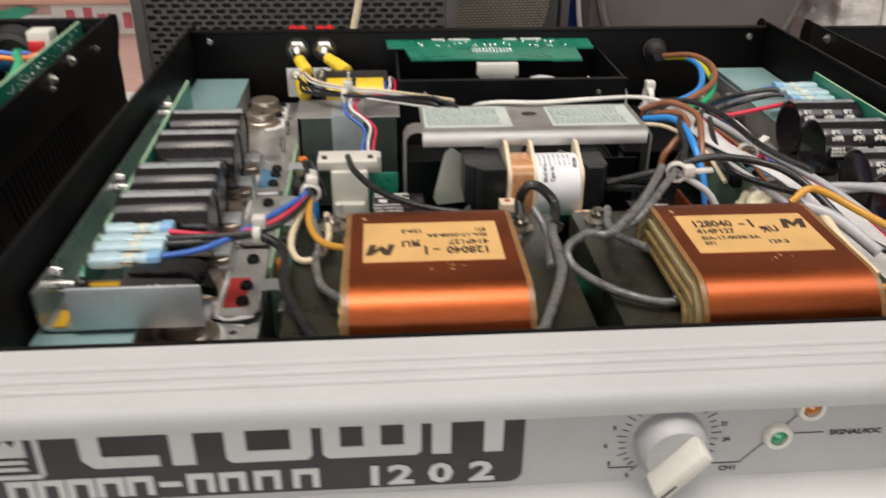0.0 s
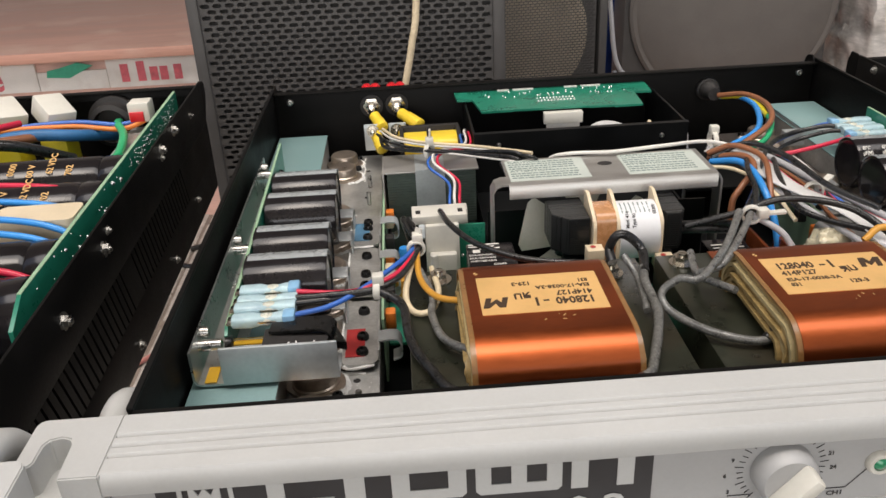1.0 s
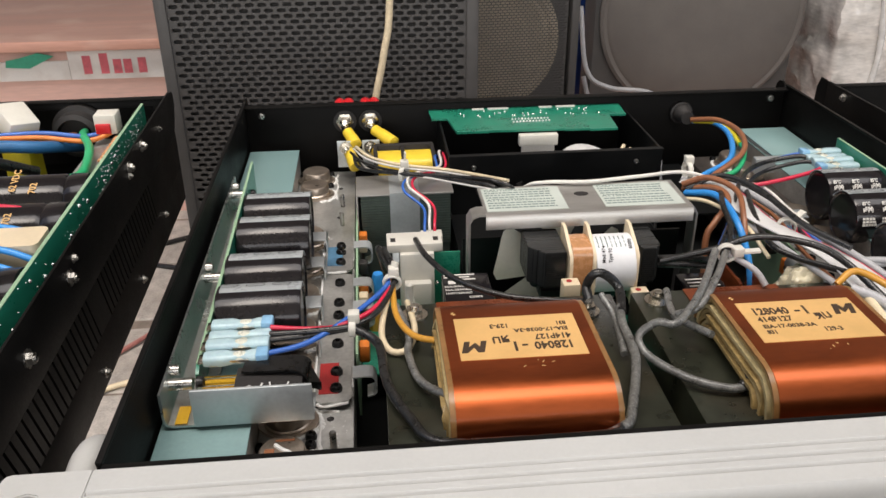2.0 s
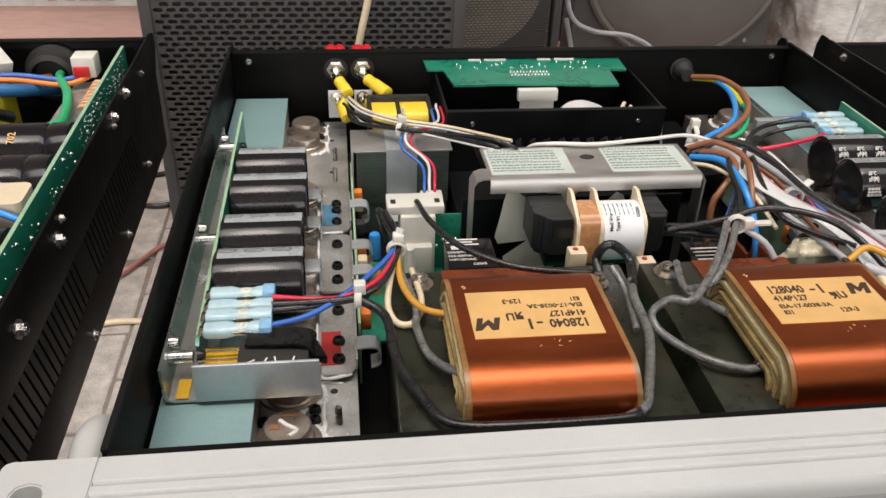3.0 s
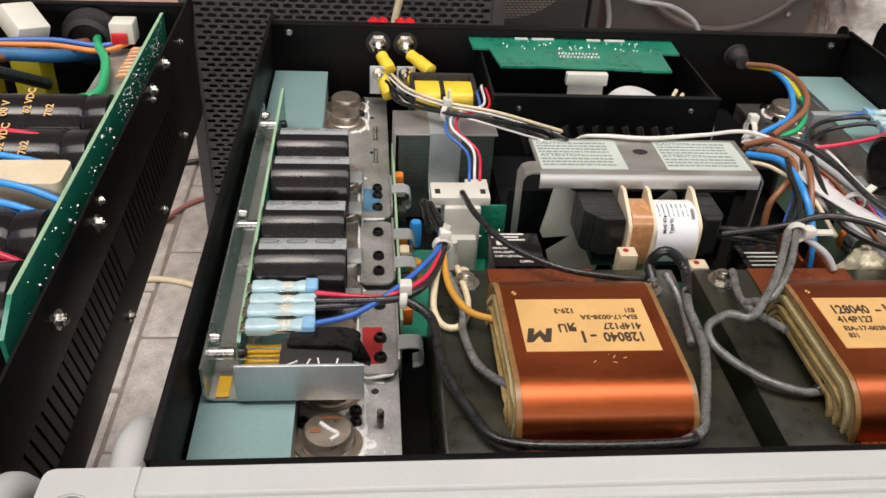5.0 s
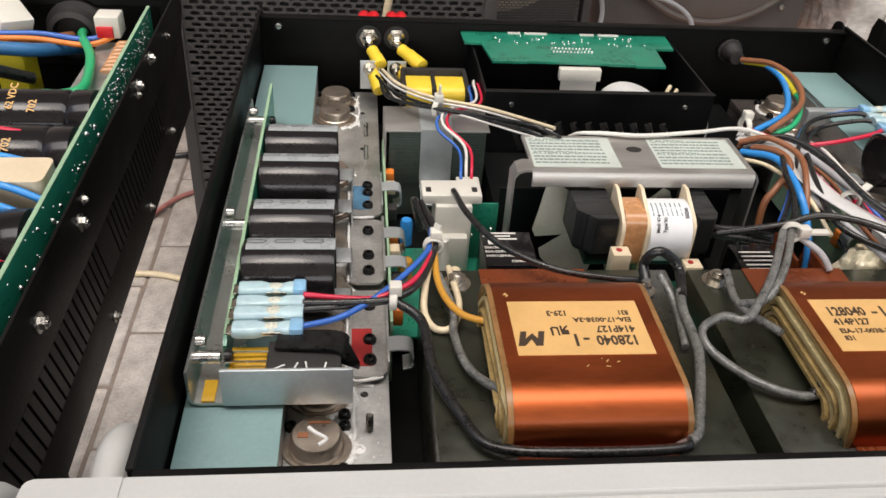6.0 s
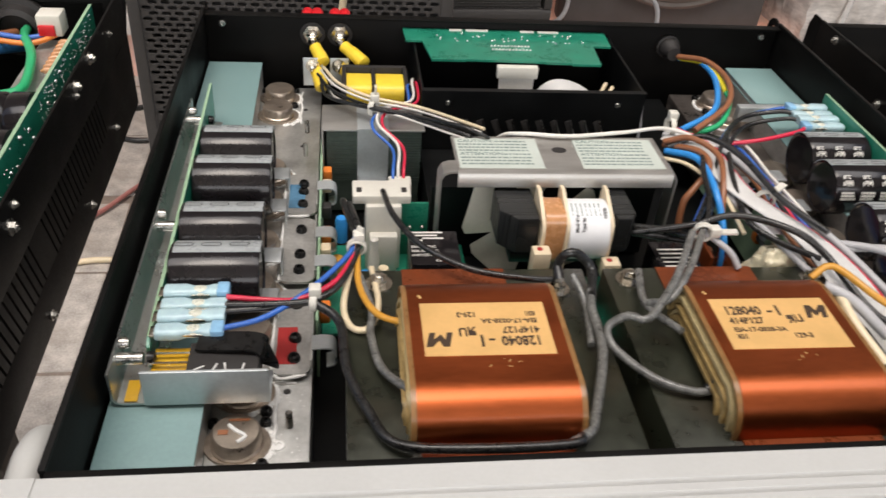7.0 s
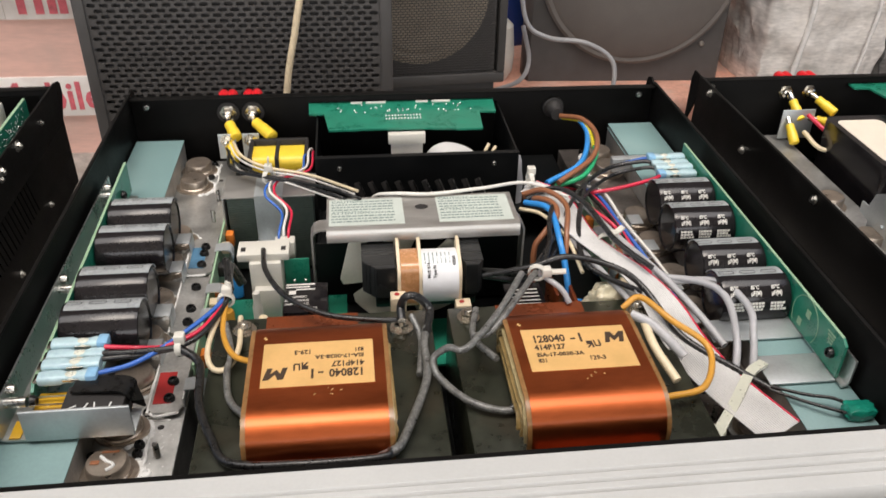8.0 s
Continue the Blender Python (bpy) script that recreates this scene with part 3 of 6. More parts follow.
            b = B()
            bars(b, [(px - 0.007, px - 0.003, yy - 0.002, yy + 0.0005), (px - 0.003, px + 0.005, yy + 0.005, yy + 0.0062)], pose(0, 0, 0.0402))
            part("printed_marks", b, W_BROWN, t)
        b = B()
        for a in range(-70, 71, 10):
            ca, sa = math.cos(radians(a)), math.sin(radians(a))
            rr = 0.0145 + 0.0016 * noise.noise(Vector((a * 0.1, yy * 90, s)))
            lathe(b, (px - s * rr * ca, yy + rr * 0.85 * sa, 0.0308), (0, 0, 1), [(0.0018 + 0.0010 * noise.noise(Vector((a, yy * 50, 2))), 0), (0.0013, 0.0007), (0.0001, 0.0011)], 8)
        tagged(part("thermal_paste", b, PASTE, sink), kind="stuff")
    # clamp plates with dark screws
    for y0, y1, cover in ((0.092, 0.150, INSUL_RED), (0.156, 0.212, None), (0.216, 0.258, INSUL_BLUE)):
        b = B()
        xa, xb = X(0.1322, 0.1490)
        prism(b, rounded(xa, xb, y0, y1, 0.004), "z", 0.0345, 0.0358)
        xa, xb = X(0.1310, 0.1322)
        box(b, xa, xb, y0 + 0.004, y1 - 0.003, 0.0345, 0.0405, 0.0003)
        c = part("clamp_plate", b, ALU, sink)
        for yy in (y0 + 0.009, y0 + 0.022, y1 - 0.012):
            part("screw", screw_bm((s * 0.1395, yy, 0.0358), (0, 0, 1), 0.0030, 0.0030), SCREW_DARK, c)
        if cover:
            b = B()
            xa, xb = X(0.1385, 0.1475)
            box(b, xa, xb, y0 + 0.006, y0 + 0.030, 0.0359, 0.0363)
            part("insulator", b, cover, c)
    if s < 0:
        for pts in ([(-0.1462, 0.0600, 0.0312), (-0.1458, 0.0660, 0.0313), (-0.1466, 0.0700, 0.0312), (-0.1462, 0.0860, 0.0312), (-0.1480, 0.0905, 0.0313), (-0.1440, 0.0912, 0.0312), (-0.1380, 0.0906, 0.0312)], [(-0.1495, 0.0920, 0.0350), (-0.1497, 0.1100, 0.0352), (-0.1494, 0.1300, 0.0350), (-0.1498, 0.1490, 0.0350)], [(-0.1494, 0.1580, 0.0350), (-0.1498, 0.1700, 0.0352), (-0.1495, 0.1900, 0.0350), (-0.1497, 0.2110, 0.0350)], [(-0.1480, 0.0925, 0.0345), (-0.1455, 0.0905, 0.0345), (-0.1400, 0.0912, 0.0345), (-0.1340, 0.0930, 0.0345)], [(-0.1496, 0.2570, 0.0350), (-0.1500, 0.2400, 0.0352), (-0.1490, 0.2180, 0.0350), (-0.1440, 0.2150, 0.0350), (-0.1360, 0.2155, 0.0350)], [(-0.1440, 0.3300, 0.0313), (-0.1452, 0.3400, 0.0313), (-0.1440, 0.3520, 0.0313), (-0.1455, 0.3660, 0.0313), (-0.1445, 0.3760, 0.0313)]):
            b = B()
            sweep(b, pts, 0.0008, 8, 0.002, wobble=0.7)
            part("thermal_paste", b, PASTE, sink)
        b = B()
        lathe(b, (-0.1440, 0.0560, 0.0310), (0, 0, 1), [(0.0028, 0), (0.0024, 0.0007), (0.0014, 0.0008), (0.0012, 0.0002)], 14)
        part("thermal_paste", b, PASTE, sink)
    # flecks of dried paste
    rnd = random.Random(31 + s)
    b = B()
    for _ in range(46):
        q = 0.00018 + 0.0003 * rnd.random()
        lathe(b, (s * (0.1345 + 0.0115 * rnd.random()), 0.018 + 0.072 * rnd.random(), 0.0309), (0, 0, 1), [(q, 0), (q * 0.8, 0.0002), (q * 0.2, 0.0003)], 6)
    tagged(part("paste_flecks", b, PASTE, sink), kind="stuff")
    # standing studs
    for yy in (0.066, 0.288, 0.318):
        b = B()
        for i in range(7):
            lathe(b, (s * 0.140, yy, 0.031 + i * 0.0013), (0, 0, 1), [(0.0012, 0), (0.0016, 0.0006), (0.0012, 0.0013)], 10)
        part("stud", b, SCREW, sink)
    for yy in (0.040, 0.086, 0.300, 0.350):
        b = B()
        cyl(b, (s * 0.1420, yy, 0.03095), (0, 0, 1), 0.0017, 0.0002, 14)
        part("drilled_hole", b, INK, sink)
    # channel with the standing circuit board
    inner = 0.1905 if s < 0 else 0.2036
    b = B()
    ch = [(0.2080, 0.0660), (0.2080, 0.0525), (0.2068, 0.0500), (0.2040, 0.0490), (0.1500, 0.0490), (0.1500, 0.0500), (0.2040, 0.0500), (0.2060, 0.0507), (0.2070, 0.0528), (0.2070, 0.0660)]
    prism(b, [(s * u, v) for u, v in ch[:4] + [(inner, 0.0490), (inner, 0.0500)] + ch[6:]], "y", 0.064, 0.296)
    chan = part("mounting_channel", b, CHANNEL, parent, "bright zinc mounting channel")
    if s < 0:
        xa, xb = X(0.1465, 0.1952)
        slabs = ((0.0625, 0.0640, 0.0500, 0.0680), (0.0641, 0.0800, 0.0500, 0.0512))
    else:
        xa, xb = X(0.1680, 0.2033)
        slabs = ((0.0690, 0.0910, 0.0488, 0.0500), (0.1050, 0.1235, 0.0488, 0.0500))
    for q in slabs:
        b = B()
        box(b, xa - (0.016 if q[0] == 0.1050 else 0.0), xb, *q, 0.0004)
        part("end_plate", b, ZINC, chan, "folded zinc plate")
    b = B()
    xa, xb = X(0.1955, 0.1970)
    f0 = 0.0835 if s < 0 else 0.070
    so = 0.0 if s < 0 else 0.0075
    xa, xb = X(0.1955 + so, 0.1970 + so)
    low, high = (0.0640, 0.0730) if s < 0 else (0.0733, 0.0733)
    prism(b, [(f0, 0.0505), (f0, low - 0.0025), (f0 + 0.004, low), (0.302, high), (0.302, 0.0505)], "x", xa, xb)
    board = part("circuit_board", b, PCB, chan, "standing green circuit board")
    b = B()
    prism(b, [(f0 + 0.004, low), (f0 + 0.004, low + 0.0003), (0.302, high + 0.0003), (0.302, high)], "x", xa, xb)
    part("board_edge", b, PCB_EDGE, board)
    if s > 0:
        b = B()
        ring = [(0.1075 + 0.0135 * math.cos(radians(a)), 0.0600 + 0.0135 * math.sin(radians(a))) for a in range(-36, 217, 6)]
        for p, q in zip(ring, ring[1:]):
            c = (0.1075, 0.0600)
            prism(b, [p, q, (q[0] + (c[0] - q[0]) * 0.03, q[1] + (c[1] - q[1]) * 0.03), (p[0] + (c[0] - p[0]) * 0.03, p[1] + (c[1] - p[1]) * 0.03)], "x", xa - 0.0002, xa)
        for y0, z0 in ((0.1035, 0.0625), (0.1095, 0.0535)):
            box(b, xa - 0.0003, xa, y0, y0 + 0.0040, z0, z0 + 0.0045)
        for i in range(4):
            box(b, xa - 0.0002, xa, 0.0790 + 0.0004 * i, 0.0865 - 0.0008 * i, 0.0690 - 0.0018 * i, 0.0698 - 0.0018 * i)
        part("board_print", b, PCB_EDGE, board, "pale printed ring and marks")
    for yy in (0.0785, 0.170, 0.278):
        b = B()
        cyl(b, (s * (0.1972 + so), yy, 0.0605), (s, 0, 0), 0.0026, 0.0098 - so * 0.9, 16)
        st = part("standoff", b, SCREW, chan)
        part("screw", screw_bm((s * (0.1954 + so), yy, 0.0605), (-s, 0, 0), 0.0030, 0.003), SCREW_DARK, chan)
        part("screw", screw_bm((s * 0.2069, yy + 0.006, 0.0635), (-s, 0, 0), 0.0026, 0.004), SCREW, chan)
    # four capacitors
    for k, yy in enumerate((0.1365, 0.1690, 0.2140, 0.2470)):
        b = B()
        r = 0.0161
        ln = 0.0405 if k % 2 == 0 else 0.0392
        prof = [(r - 0.002, 0), (r - 0.0004, 0.0008), (r, 0.0025), (r, ln - 0.002), (r - 0.0006, ln - 0.0003), (r - 0.0015, ln), (r - 0.0022, ln - 0.0007), (0, ln - 0.0007)]
        lathe(b, (s * (0.1952 + so), yy, 0.0562), (-s, 0, 0), prof, 48)
        cap = part("capacitor", b, CAP_BLACK, parent, "large black electrolytic capacitor with a grey top band")
        b = B()
        lo, hi = (30, 101) if s < 0 else (30, 96)
        rows = []
        for i in range(17):
            an = radians(lo + (hi - lo) * i / 16)
            rows.append([b.verts.new((xx, yy + rr * math.cos(an), 0.0562 + rr * math.sin(an))) for rr in (r + 0.00014, r - 0.0003) for xx in X(0.1950 - ln + so, 0.1930 + so)])
        for p, q in zip(rows, rows[1:]):
            b.faces.new((p[0], p[1], q[1], q[0]))
            b.faces.new((p[2], q[2], q[3], p[3]))
            b.faces.new((p[0], q[0], q[2], p[2]))
            b.faces.new((p[1], p[3], q[3], q[1]))
        b.faces.new((rows[0][0], rows[0][2], rows[0][3], rows[0][1]))
        b.faces.new((rows[-1][0], rows[-1][1], rows[-1][3], rows[-1][2]))
        bmesh.ops.recalc_face_normals(b, faces=b.faces[:])
        part("sleeve_band", b, CAP_GREY, cap)
        # printed marks
        b = B()
        if s < 0:
            for j in range(3):
                cx = -0.1890 + j * 0.0125
                m = pose(cx, yy, 0.0562, -9, 0, 0) @ pose(0, 0, r + 0.00030)
                o, q = rounded(-0.0045, 0.0045, -0.0016, 0.0016, 0.0015, 4), rounded(-0.0041, 0.0041, -0.0012, 0.0012, 0.0011, 4)
                b2 = B()
                for i in range(len(o)):
                    k2 = (i + 1) % len(o)
                    b2.faces.new([b2.verts.new(m @ Vector((*p, 0.0001))) for p in (o[i], o[k2], q[k2], q[i])])
                bmesh.ops.remove_doubles(b2, verts=b2.verts[:], dist=1e-7)
                part("printed_oval", b2, INK, cap)
            b.free()
        else:
            for j in range(3):
                cx = 0.1690 + j * 0.0120
                m = pose(cx, yy, 0.0562, 54, 0, 0) @ pose(0, 0, r + 0.0001)
                letters("85°C", 0.0030, m @ pose(-0.0030, 0.0036, 0), W_WHITE, cap, "lettering", 0.75, bold=0.035)
                letters("µF(M)", 0.0036, m @ pose(-0.0030, 0.0001, 0), W_WHITE, cap, "lettering", 0.72, bold=0.035)
                for line in range(3):
                    mm = pose(cx, yy, 0.0562, 70 + 6.5 * line, 0, 0) @ pose(0, 0, r + 0.0002)
                    u = -0.0036
                    while u < 0.0040:
                        k3 = 0.0007 + 0.0011 * abs(math.sin(u * 9000 + line * 3 + j))
                        bars(b, [(u, u + k3, -0.0007, 0.0007)], mm)
                        u += k3 + 0.0004
            for j in range(3):
                cx = 0.1675 + j * 0.0125
                m = pose(cx, yy, 0.0562, -2, 0, 0) @ pose(0, 0, r + 0.00030)
                o, q = rounded(-0.0045, 0.0045, -0.0016, 0.0016, 0.0015, 4), rounded(-0.0041, 0.0041, -0.0012, 0.0012, 0.0011, 4)
                b2 = B()
                for i in range(len(o)):
                    k2 = (i + 1) % len(o)
                    b2.faces.new([b2.verts.new(m @ Vector((*p, 0.0001))) for p in (o[i], o[k2], q[k2], q[i])])
                part("printed_oval", b2, INK, cap)
            tagged(part("small_print", b, W_WHITE, cap), kind="stuff")
        # flat tab beside each capacitor
        b = B()
        box(b, *X(0.1475, 0.1568), yy - 0.008, yy + 0.004, 0.0440, 0.0450, 0.0003)
        box(b, *X(0.1475, 0.1485), yy - 0.008, yy + 0.004, 0.0315, 0.0450, 0.0003)
        part("support_tab", b, ZINC, sink)
    # push-on terminals with translucent sleeves
    ys = (0.0885, 0.0965, 0.1045, 0.1125) if s < 0 else (0.2700, 0.2780, 0.2860, 0.2940)
    for k, yy in enumerate(ys):
        b = B()
        zz = 0.0655 + 0.001 * (k % 2)
        rings = []
        for u, hy, hz in ((0.0, 0.0033, 0.0024), (0.0010, 0.0037, 0.0027), (0.0090, 0.0038, 0.0028), (0.0122, 0.0027, 0.0023), (0.0180, 0.0026, 0.0023), (0.0205, 0.0034, 0.0027), (0.0262, 0.0036, 0.0028), (0.0270, 0.0033, 0.0025)):
            rings.append([b.verts.new((s * (0.1935 + so - u), yy + hy * math.copysign(abs(math.cos(a)) ** 0.6, math.cos(a)), zz + hz * math.copysign(abs(math.sin(a)) ** 0.6, math.sin(a)))) for a in (radians(22.5 * i + 11.25) for i in range(16))])
        for p, q in zip(rings, rings[1:]):
            for i in range(16):
                b.faces.new((p[i], p[(i + 1) % 16], q[(i + 1) % 16], q[i]))
        b.faces.new(rings[0])
        b.faces.new(rings[-1][::-1])
        bmesh.ops.recalc_face_normals(b, faces=b.faces[:])
        lug = part("terminal_sleeve", b, BLUE_LUG, board, "translucent blue terminal sleeve")
        b = B()
        lathe(b, (s * (0.1815 + so), yy, zz), (-s, 0, 0), [(0.0020, 0), (0.0027, 0.0010), (0.0029, 0.0030), (0.0027, 0.0052), (0.0020, 0.0062)], 16)
        part("crimp_barrel", b, NYLON, lug, "milky crimp barrel")
        if k in (0, 3):
            b = B()
            box(b, *X(0.1660 + so, 0.1715 + so), yy - 0.0038, yy + 0.0038, zz - 0.0030, zz + 0.0030, 0.0010)
            part("sleeve_end", b, LUG_END, lug, "brighter blue sleeve end")
        b = B()
        box(b, *X(0.1700 + so, 0.1958 + so), yy - 0.003, yy + 0.003, zz - 0.0006, zz + 0.0006, 0.0002)
        cyl(b, (s * (0.1700 + so), yy, zz), (s, 0, 0), 0.0019, 0.007, 12)
        part("terminal", b, NICKELED, lug)


side_stage(amp, -1)
side_stage(amp, 1)
# power device under the left terminals
b = B()
box(b, -0.1790, -0.1510, 0.0665, 0.0840, 0.0513, 0.0635, 0.0006)
dev = part("power_device", b, INK, amp, "black power device with white strokes")
b = B()
sweep(b, [(-0.176, 0.083, 0.0650), (-0.165, 0.082, 0.0655), (-0.154, 0.081, 0.0660), (-0.1495, 0.080, 0.0635), (-0.1490, 0.080, 0.0540)], 0, flat=(0.0055, 0.0005))
part("clamp_spring", b, SCREW_DARK, dev)
b = B()
for i in range(3):
    box(b, -0.1950, -0.1785, 0.0695 + i * 0.0055, 0.0705 + i * 0.0055, 0.0600, 0.0607)
part("device_leads", b, NICKELED, dev)
b = B()
box(b, -0.1940, -0.1800, 0.0660, 0.0868, 0.0572, 0.0577)
box(b, -0.2035, -0.1985, 0.0645, 0.0760, 0.0503, 0.0508)
part("amber_film", b, KAPTON, dev)
b = B()
for x0, y0, a in ((-0.170, 0.0700, 30), (-0.164, 0.0702, 70), (-0.160, 0.0705, 100), (-0.153, 0.0700, 80)):
    box(b, -0.0022, 0.0022, -0.0003, 0.0003, 0.0, 0.0004, m=pose(x0 - 0.004, y0 - 0.001, 0.0635, 0, 0, a))
part("white_strokes", b, PASTE, dev)


# ---- the two mains transformers ----
def loop(b, outer, inner, xa, xb):
    """A closed band between two outlines in the yz plane, from xa(i) to xb(i)."""
    n = len(outer)
    rings = [[b.verts.new((f(i), *line[i])) for i in range(n)] for f, line in ((xa, outer), (xb, outer), (xb, inner), (xa, inner))]
    for k in range(4):
        p, q = rings[k], rings[(k + 1) % 4]
        for i in range(n):
            j = (i + 1) % n
            b.faces.new((p[i], p[j], q[j], q[i]))
    bmesh.ops.recalc_face_normals(b, faces=b.faces[:])


def transformer(parent, x0, x1, cx, flip):
    b = B()
    # core stack: thin laminations stand as fine ridges on the ends
    box(b, x0, x1, 0.022, 0.137, 0.0, 0.0580, 0.0008)
    core = part("transformer", b, CORE, parent, "large transformer with dark varnished core and copper-wrapped coil")
    w0, w1 = cx - 0.0310, cx + 0.0310
    n = 7
    for i in range(n):
        b = B()
        k = i * 0.0021
        inner = i * 0.0021 + 0.0016
        o = rounded(0.0285 + k, 0.1115 - k, -0.001 + k, 0.0778 - k, 0.0165 - k * 0.7, 8)
        q = rounded(0.0285 + inner, 0.1115 - inner, -0.001 + inner, 0.0778 - inner, 0.0165 - inner * 0.7, 8)
        e = (0.0006 if i % 2 else 0.0017) + 0.0004 * i
        def wob(j):
            return 0.0012 * noise.noise(Vector((math.cos(j * 0.175) * 2.2, math.sin(j * 0.175) * 2.2 + i * 2.1, cx * 50)))
        loop(b, o, q, lambda j: w0 - e - wob(j), lambda j: w1 + e + wob(j))
        part("paper_layer", b, PAPER_PALE if i in (2, 5) else PAPER, core)
    b = B()
    box(b, w0 + 0.001, w1 - 0.001, 0.042, 0.098, 0.01, 0.064)
    part("coil_former", b, PAPER_PALE, core)
    b = B()
    o = rounded(0.0279, 0.1121, -0.0012, 0.0784, 0.0170, 14)
    q = rounded(0.0285, 0.1115, -0.0006, 0.0778, 0.0165, 14)
    m = len(o)
    for j in range(m):
        j2 = (j + 1) % m
        va = [b.verts.new((xx, *p)) for xx in (w0, w1) for p in (o[j], o[j2])]
        b.faces.new((va[0], va[1], va[3], va[2]))
    bmesh.ops.remove_doubles(b, verts=b.verts[:], dist=1e-6)
    bmesh.ops.recalc_face_normals(b, faces=b.faces[:])
    bmesh.ops.solidify(b, geom=b.faces[:], thickness=0.0004)
    part("copper_wrap", b, COPPER, core, "shiny copper foil wrap")
    rnd = random.Random(int(cx * 1000) + 77)
    b = B()
    for _ in range(5):
        u, v, ln = cx - 0.002 + 0.016 * rnd.random(), 0.0495 + 0.006 * rnd.random(), 0.0002 + 0.0007 * rnd.random()
        box(b, -ln, ln, -0.00016, 0.00016, 0, 0.00008, m=pose(u, v, 0.0784, 0, 0, 180 * rnd.random()))
    for u, v in ((cx - 0.0255, 0.0925), (cx - 0.0262, 0.0935)):
        box(b, -0.0007, 0.0007, -0.0004, 0.0004, 0, 0.0001, m=pose(u, v, 0.0784, 0, 0, 50))
    tagged(part("paint_flecks", b, LABEL, core), kind="stuff")
    # amber rims of the wrap
    for e0, e1 in ((w0 - 0.0022, w0 + 0.0004), (w1 - 0.0004, w1 + 0.0022)):
        b = B()
        loop(b, rounded(0.0282, 0.1118, -0.0009, 0.0781, 0.0168, 10), rounded(0.0292, 0.1108, 0.0001, 0.0771, 0.0160, 10), lambda j: e0, lambda j: e1)
        part("rim", b, RIM, core, "amber film rim")
    # brown film flaps on the core
    for q in ((w0 + 0.001, w1 - 0.012, 0.1122, 0.1365, 0.0582, 0.0587), (w0 + 0.002, w1 - 0.002, 0.0205, 0.0278, 0.0582, 0.0588)):
        b = B()
        box(b, *q)
        part("film_flap", b, COPPER_DARK, core)
    # label with its print
    b = B()
    lx0, lx1, ly0, ly1 = cx - 0.0262, cx + 0.0258, 0.0575, 0.0885
    box(b, lx0, lx1, ly0, ly1, 0.0784, 0.07865)
    lab = part("label", b, LABEL, core, "aged gold paper label")
    mid = Vector(((lx0 + lx1) / 2, (ly0 + ly1) / 2, 0.0787))
    base = Matrix.Translation(mid) @ pose(0, 0, 0, 0, 0, 180 if flip else 0)
    for s, px, py, size, wd in (("128040", -0.0215, 0.0053, 0.0074, 0.74), ("-", -0.0026, 0.0053, 0.0074, 1.1), ("1", 0.0008, 0.0045, 0.0090, 0.80), ("414P127", -0.0215, -0.0003, 0.0052, 0.83), ("EIA-17-0038-3A", -0.0215, -0.0053, 0.0037, 0.95), ("831", -0.0215, -0.0095, 0.0038, 0.78), ("129-3", 0.0032, -0.0095, 0.0042, 0.85)):
        letters(s, size, base @ pose(px, py, 0), LABEL_INK, lab, "lettering", wd, bold=0.03)
    up = [(0.0155, 0.0025), (0.0155, 0.0105), (0.0180, 0.0105), (0.0200, 0.0070), (0.0220, 0.0105), (0.0245, 0.0105), (0.0245, 0.0025), (0.0222, 0.0025), (0.0222, 0.0065), (0.0200, 0.0035), (0.0178, 0.0065), (0.0178, 0.0025)]
    cup = [(0.0062, 0.0075), (0.0060, 0.0035), (0.0068, 0.0025), (0.0092, 0.0028), (0.0094, 0.0075), (0.0087, 0.0075), (0.0085, 0.0036), (0.0070, 0.0034), (0.0069, 0.0075)]
    hook = [(0.0098, 0.0020), (0.0100, 0.0070), (0.0130, 0.0070), (0.0130, 0.0046), (0.0116, 0.0043), (0.0132, 0.0020), (0.0122, 0.0020), (0.0107, 0.0041), (0.0106, 0.0020)]
    for shape in (up, cup, hook):
        b = B()
        prism(b, shape, "z", 0.0, 0.0001)
        bmesh.ops.transform(b, matrix=base @ (pose(0.0243, 0.0065, 0) @ Matrix.Diagonal((1.04, 1.0, 1, 1)) @ Matrix(((1, 0.22, 0, 0), (0, 1, 0, 0), (0, 0, 1, 0), (0, 0, 0, 1))) @ pose(-0.0245, -0.0065, 0) if shape is up else pose(0.0176, -0.0026, 0) @ Matrix.Diagonal((-1, 1, 1, 1))), verts=b.verts[:])
        part("label_mark", b, LABEL_INK, lab)
    return core


t1 = transformer(amp, -0.1165, -0.0015, -0.0600, True)
t2 = transformer(amp, 0.0085, 0.1235, 0.0652, False)
for p, c in (((-0.018, 0.121, 0.058), t1), ((0.019, 0.127, 0.058), t2), ((-0.101, 0.126, 0.058), t1), ((0.113, 0.126, 0.058), t2)):
    part("core_bolt", hex_bolt(p, (0, 0, 1), 0.0042, 0.0045), NICKELED, c)

# ---- fan bracket, fan and motor ----
b = B()
x0, x1 = -0.0635, 0.0590
prism(b, [(0.186, 0.0700), (0.1852, 0.0705), (0.1852, 0.0760), (0.1865, 0.0780), (0.189, 0.0786), (0.2250, 0.0786), (0.2250, 0.0774), (0.1892, 0.0774), (0.1876, 0.0768), (0.1866, 0.0755), (0.1866, 0.0700)], "x", x0 + 0.006, x1)
prism(b, [(x0 - 0.0035, 0.0), (x0 - 0.0035, 0.0735), (x0 - 0.0015, 0.0772), (x0 + 0.002, 0.0786), (x0 + 0.006, 0.0786), (x0 + 0.006, 0.0774), (x0 + 0.0025, 0.0774), (x0 - 0.0006, 0.0762), (x0 - 0.0023, 0.0733), (x0 - 0.0023, 0.0)], "y", 0.1875, 0.1990)
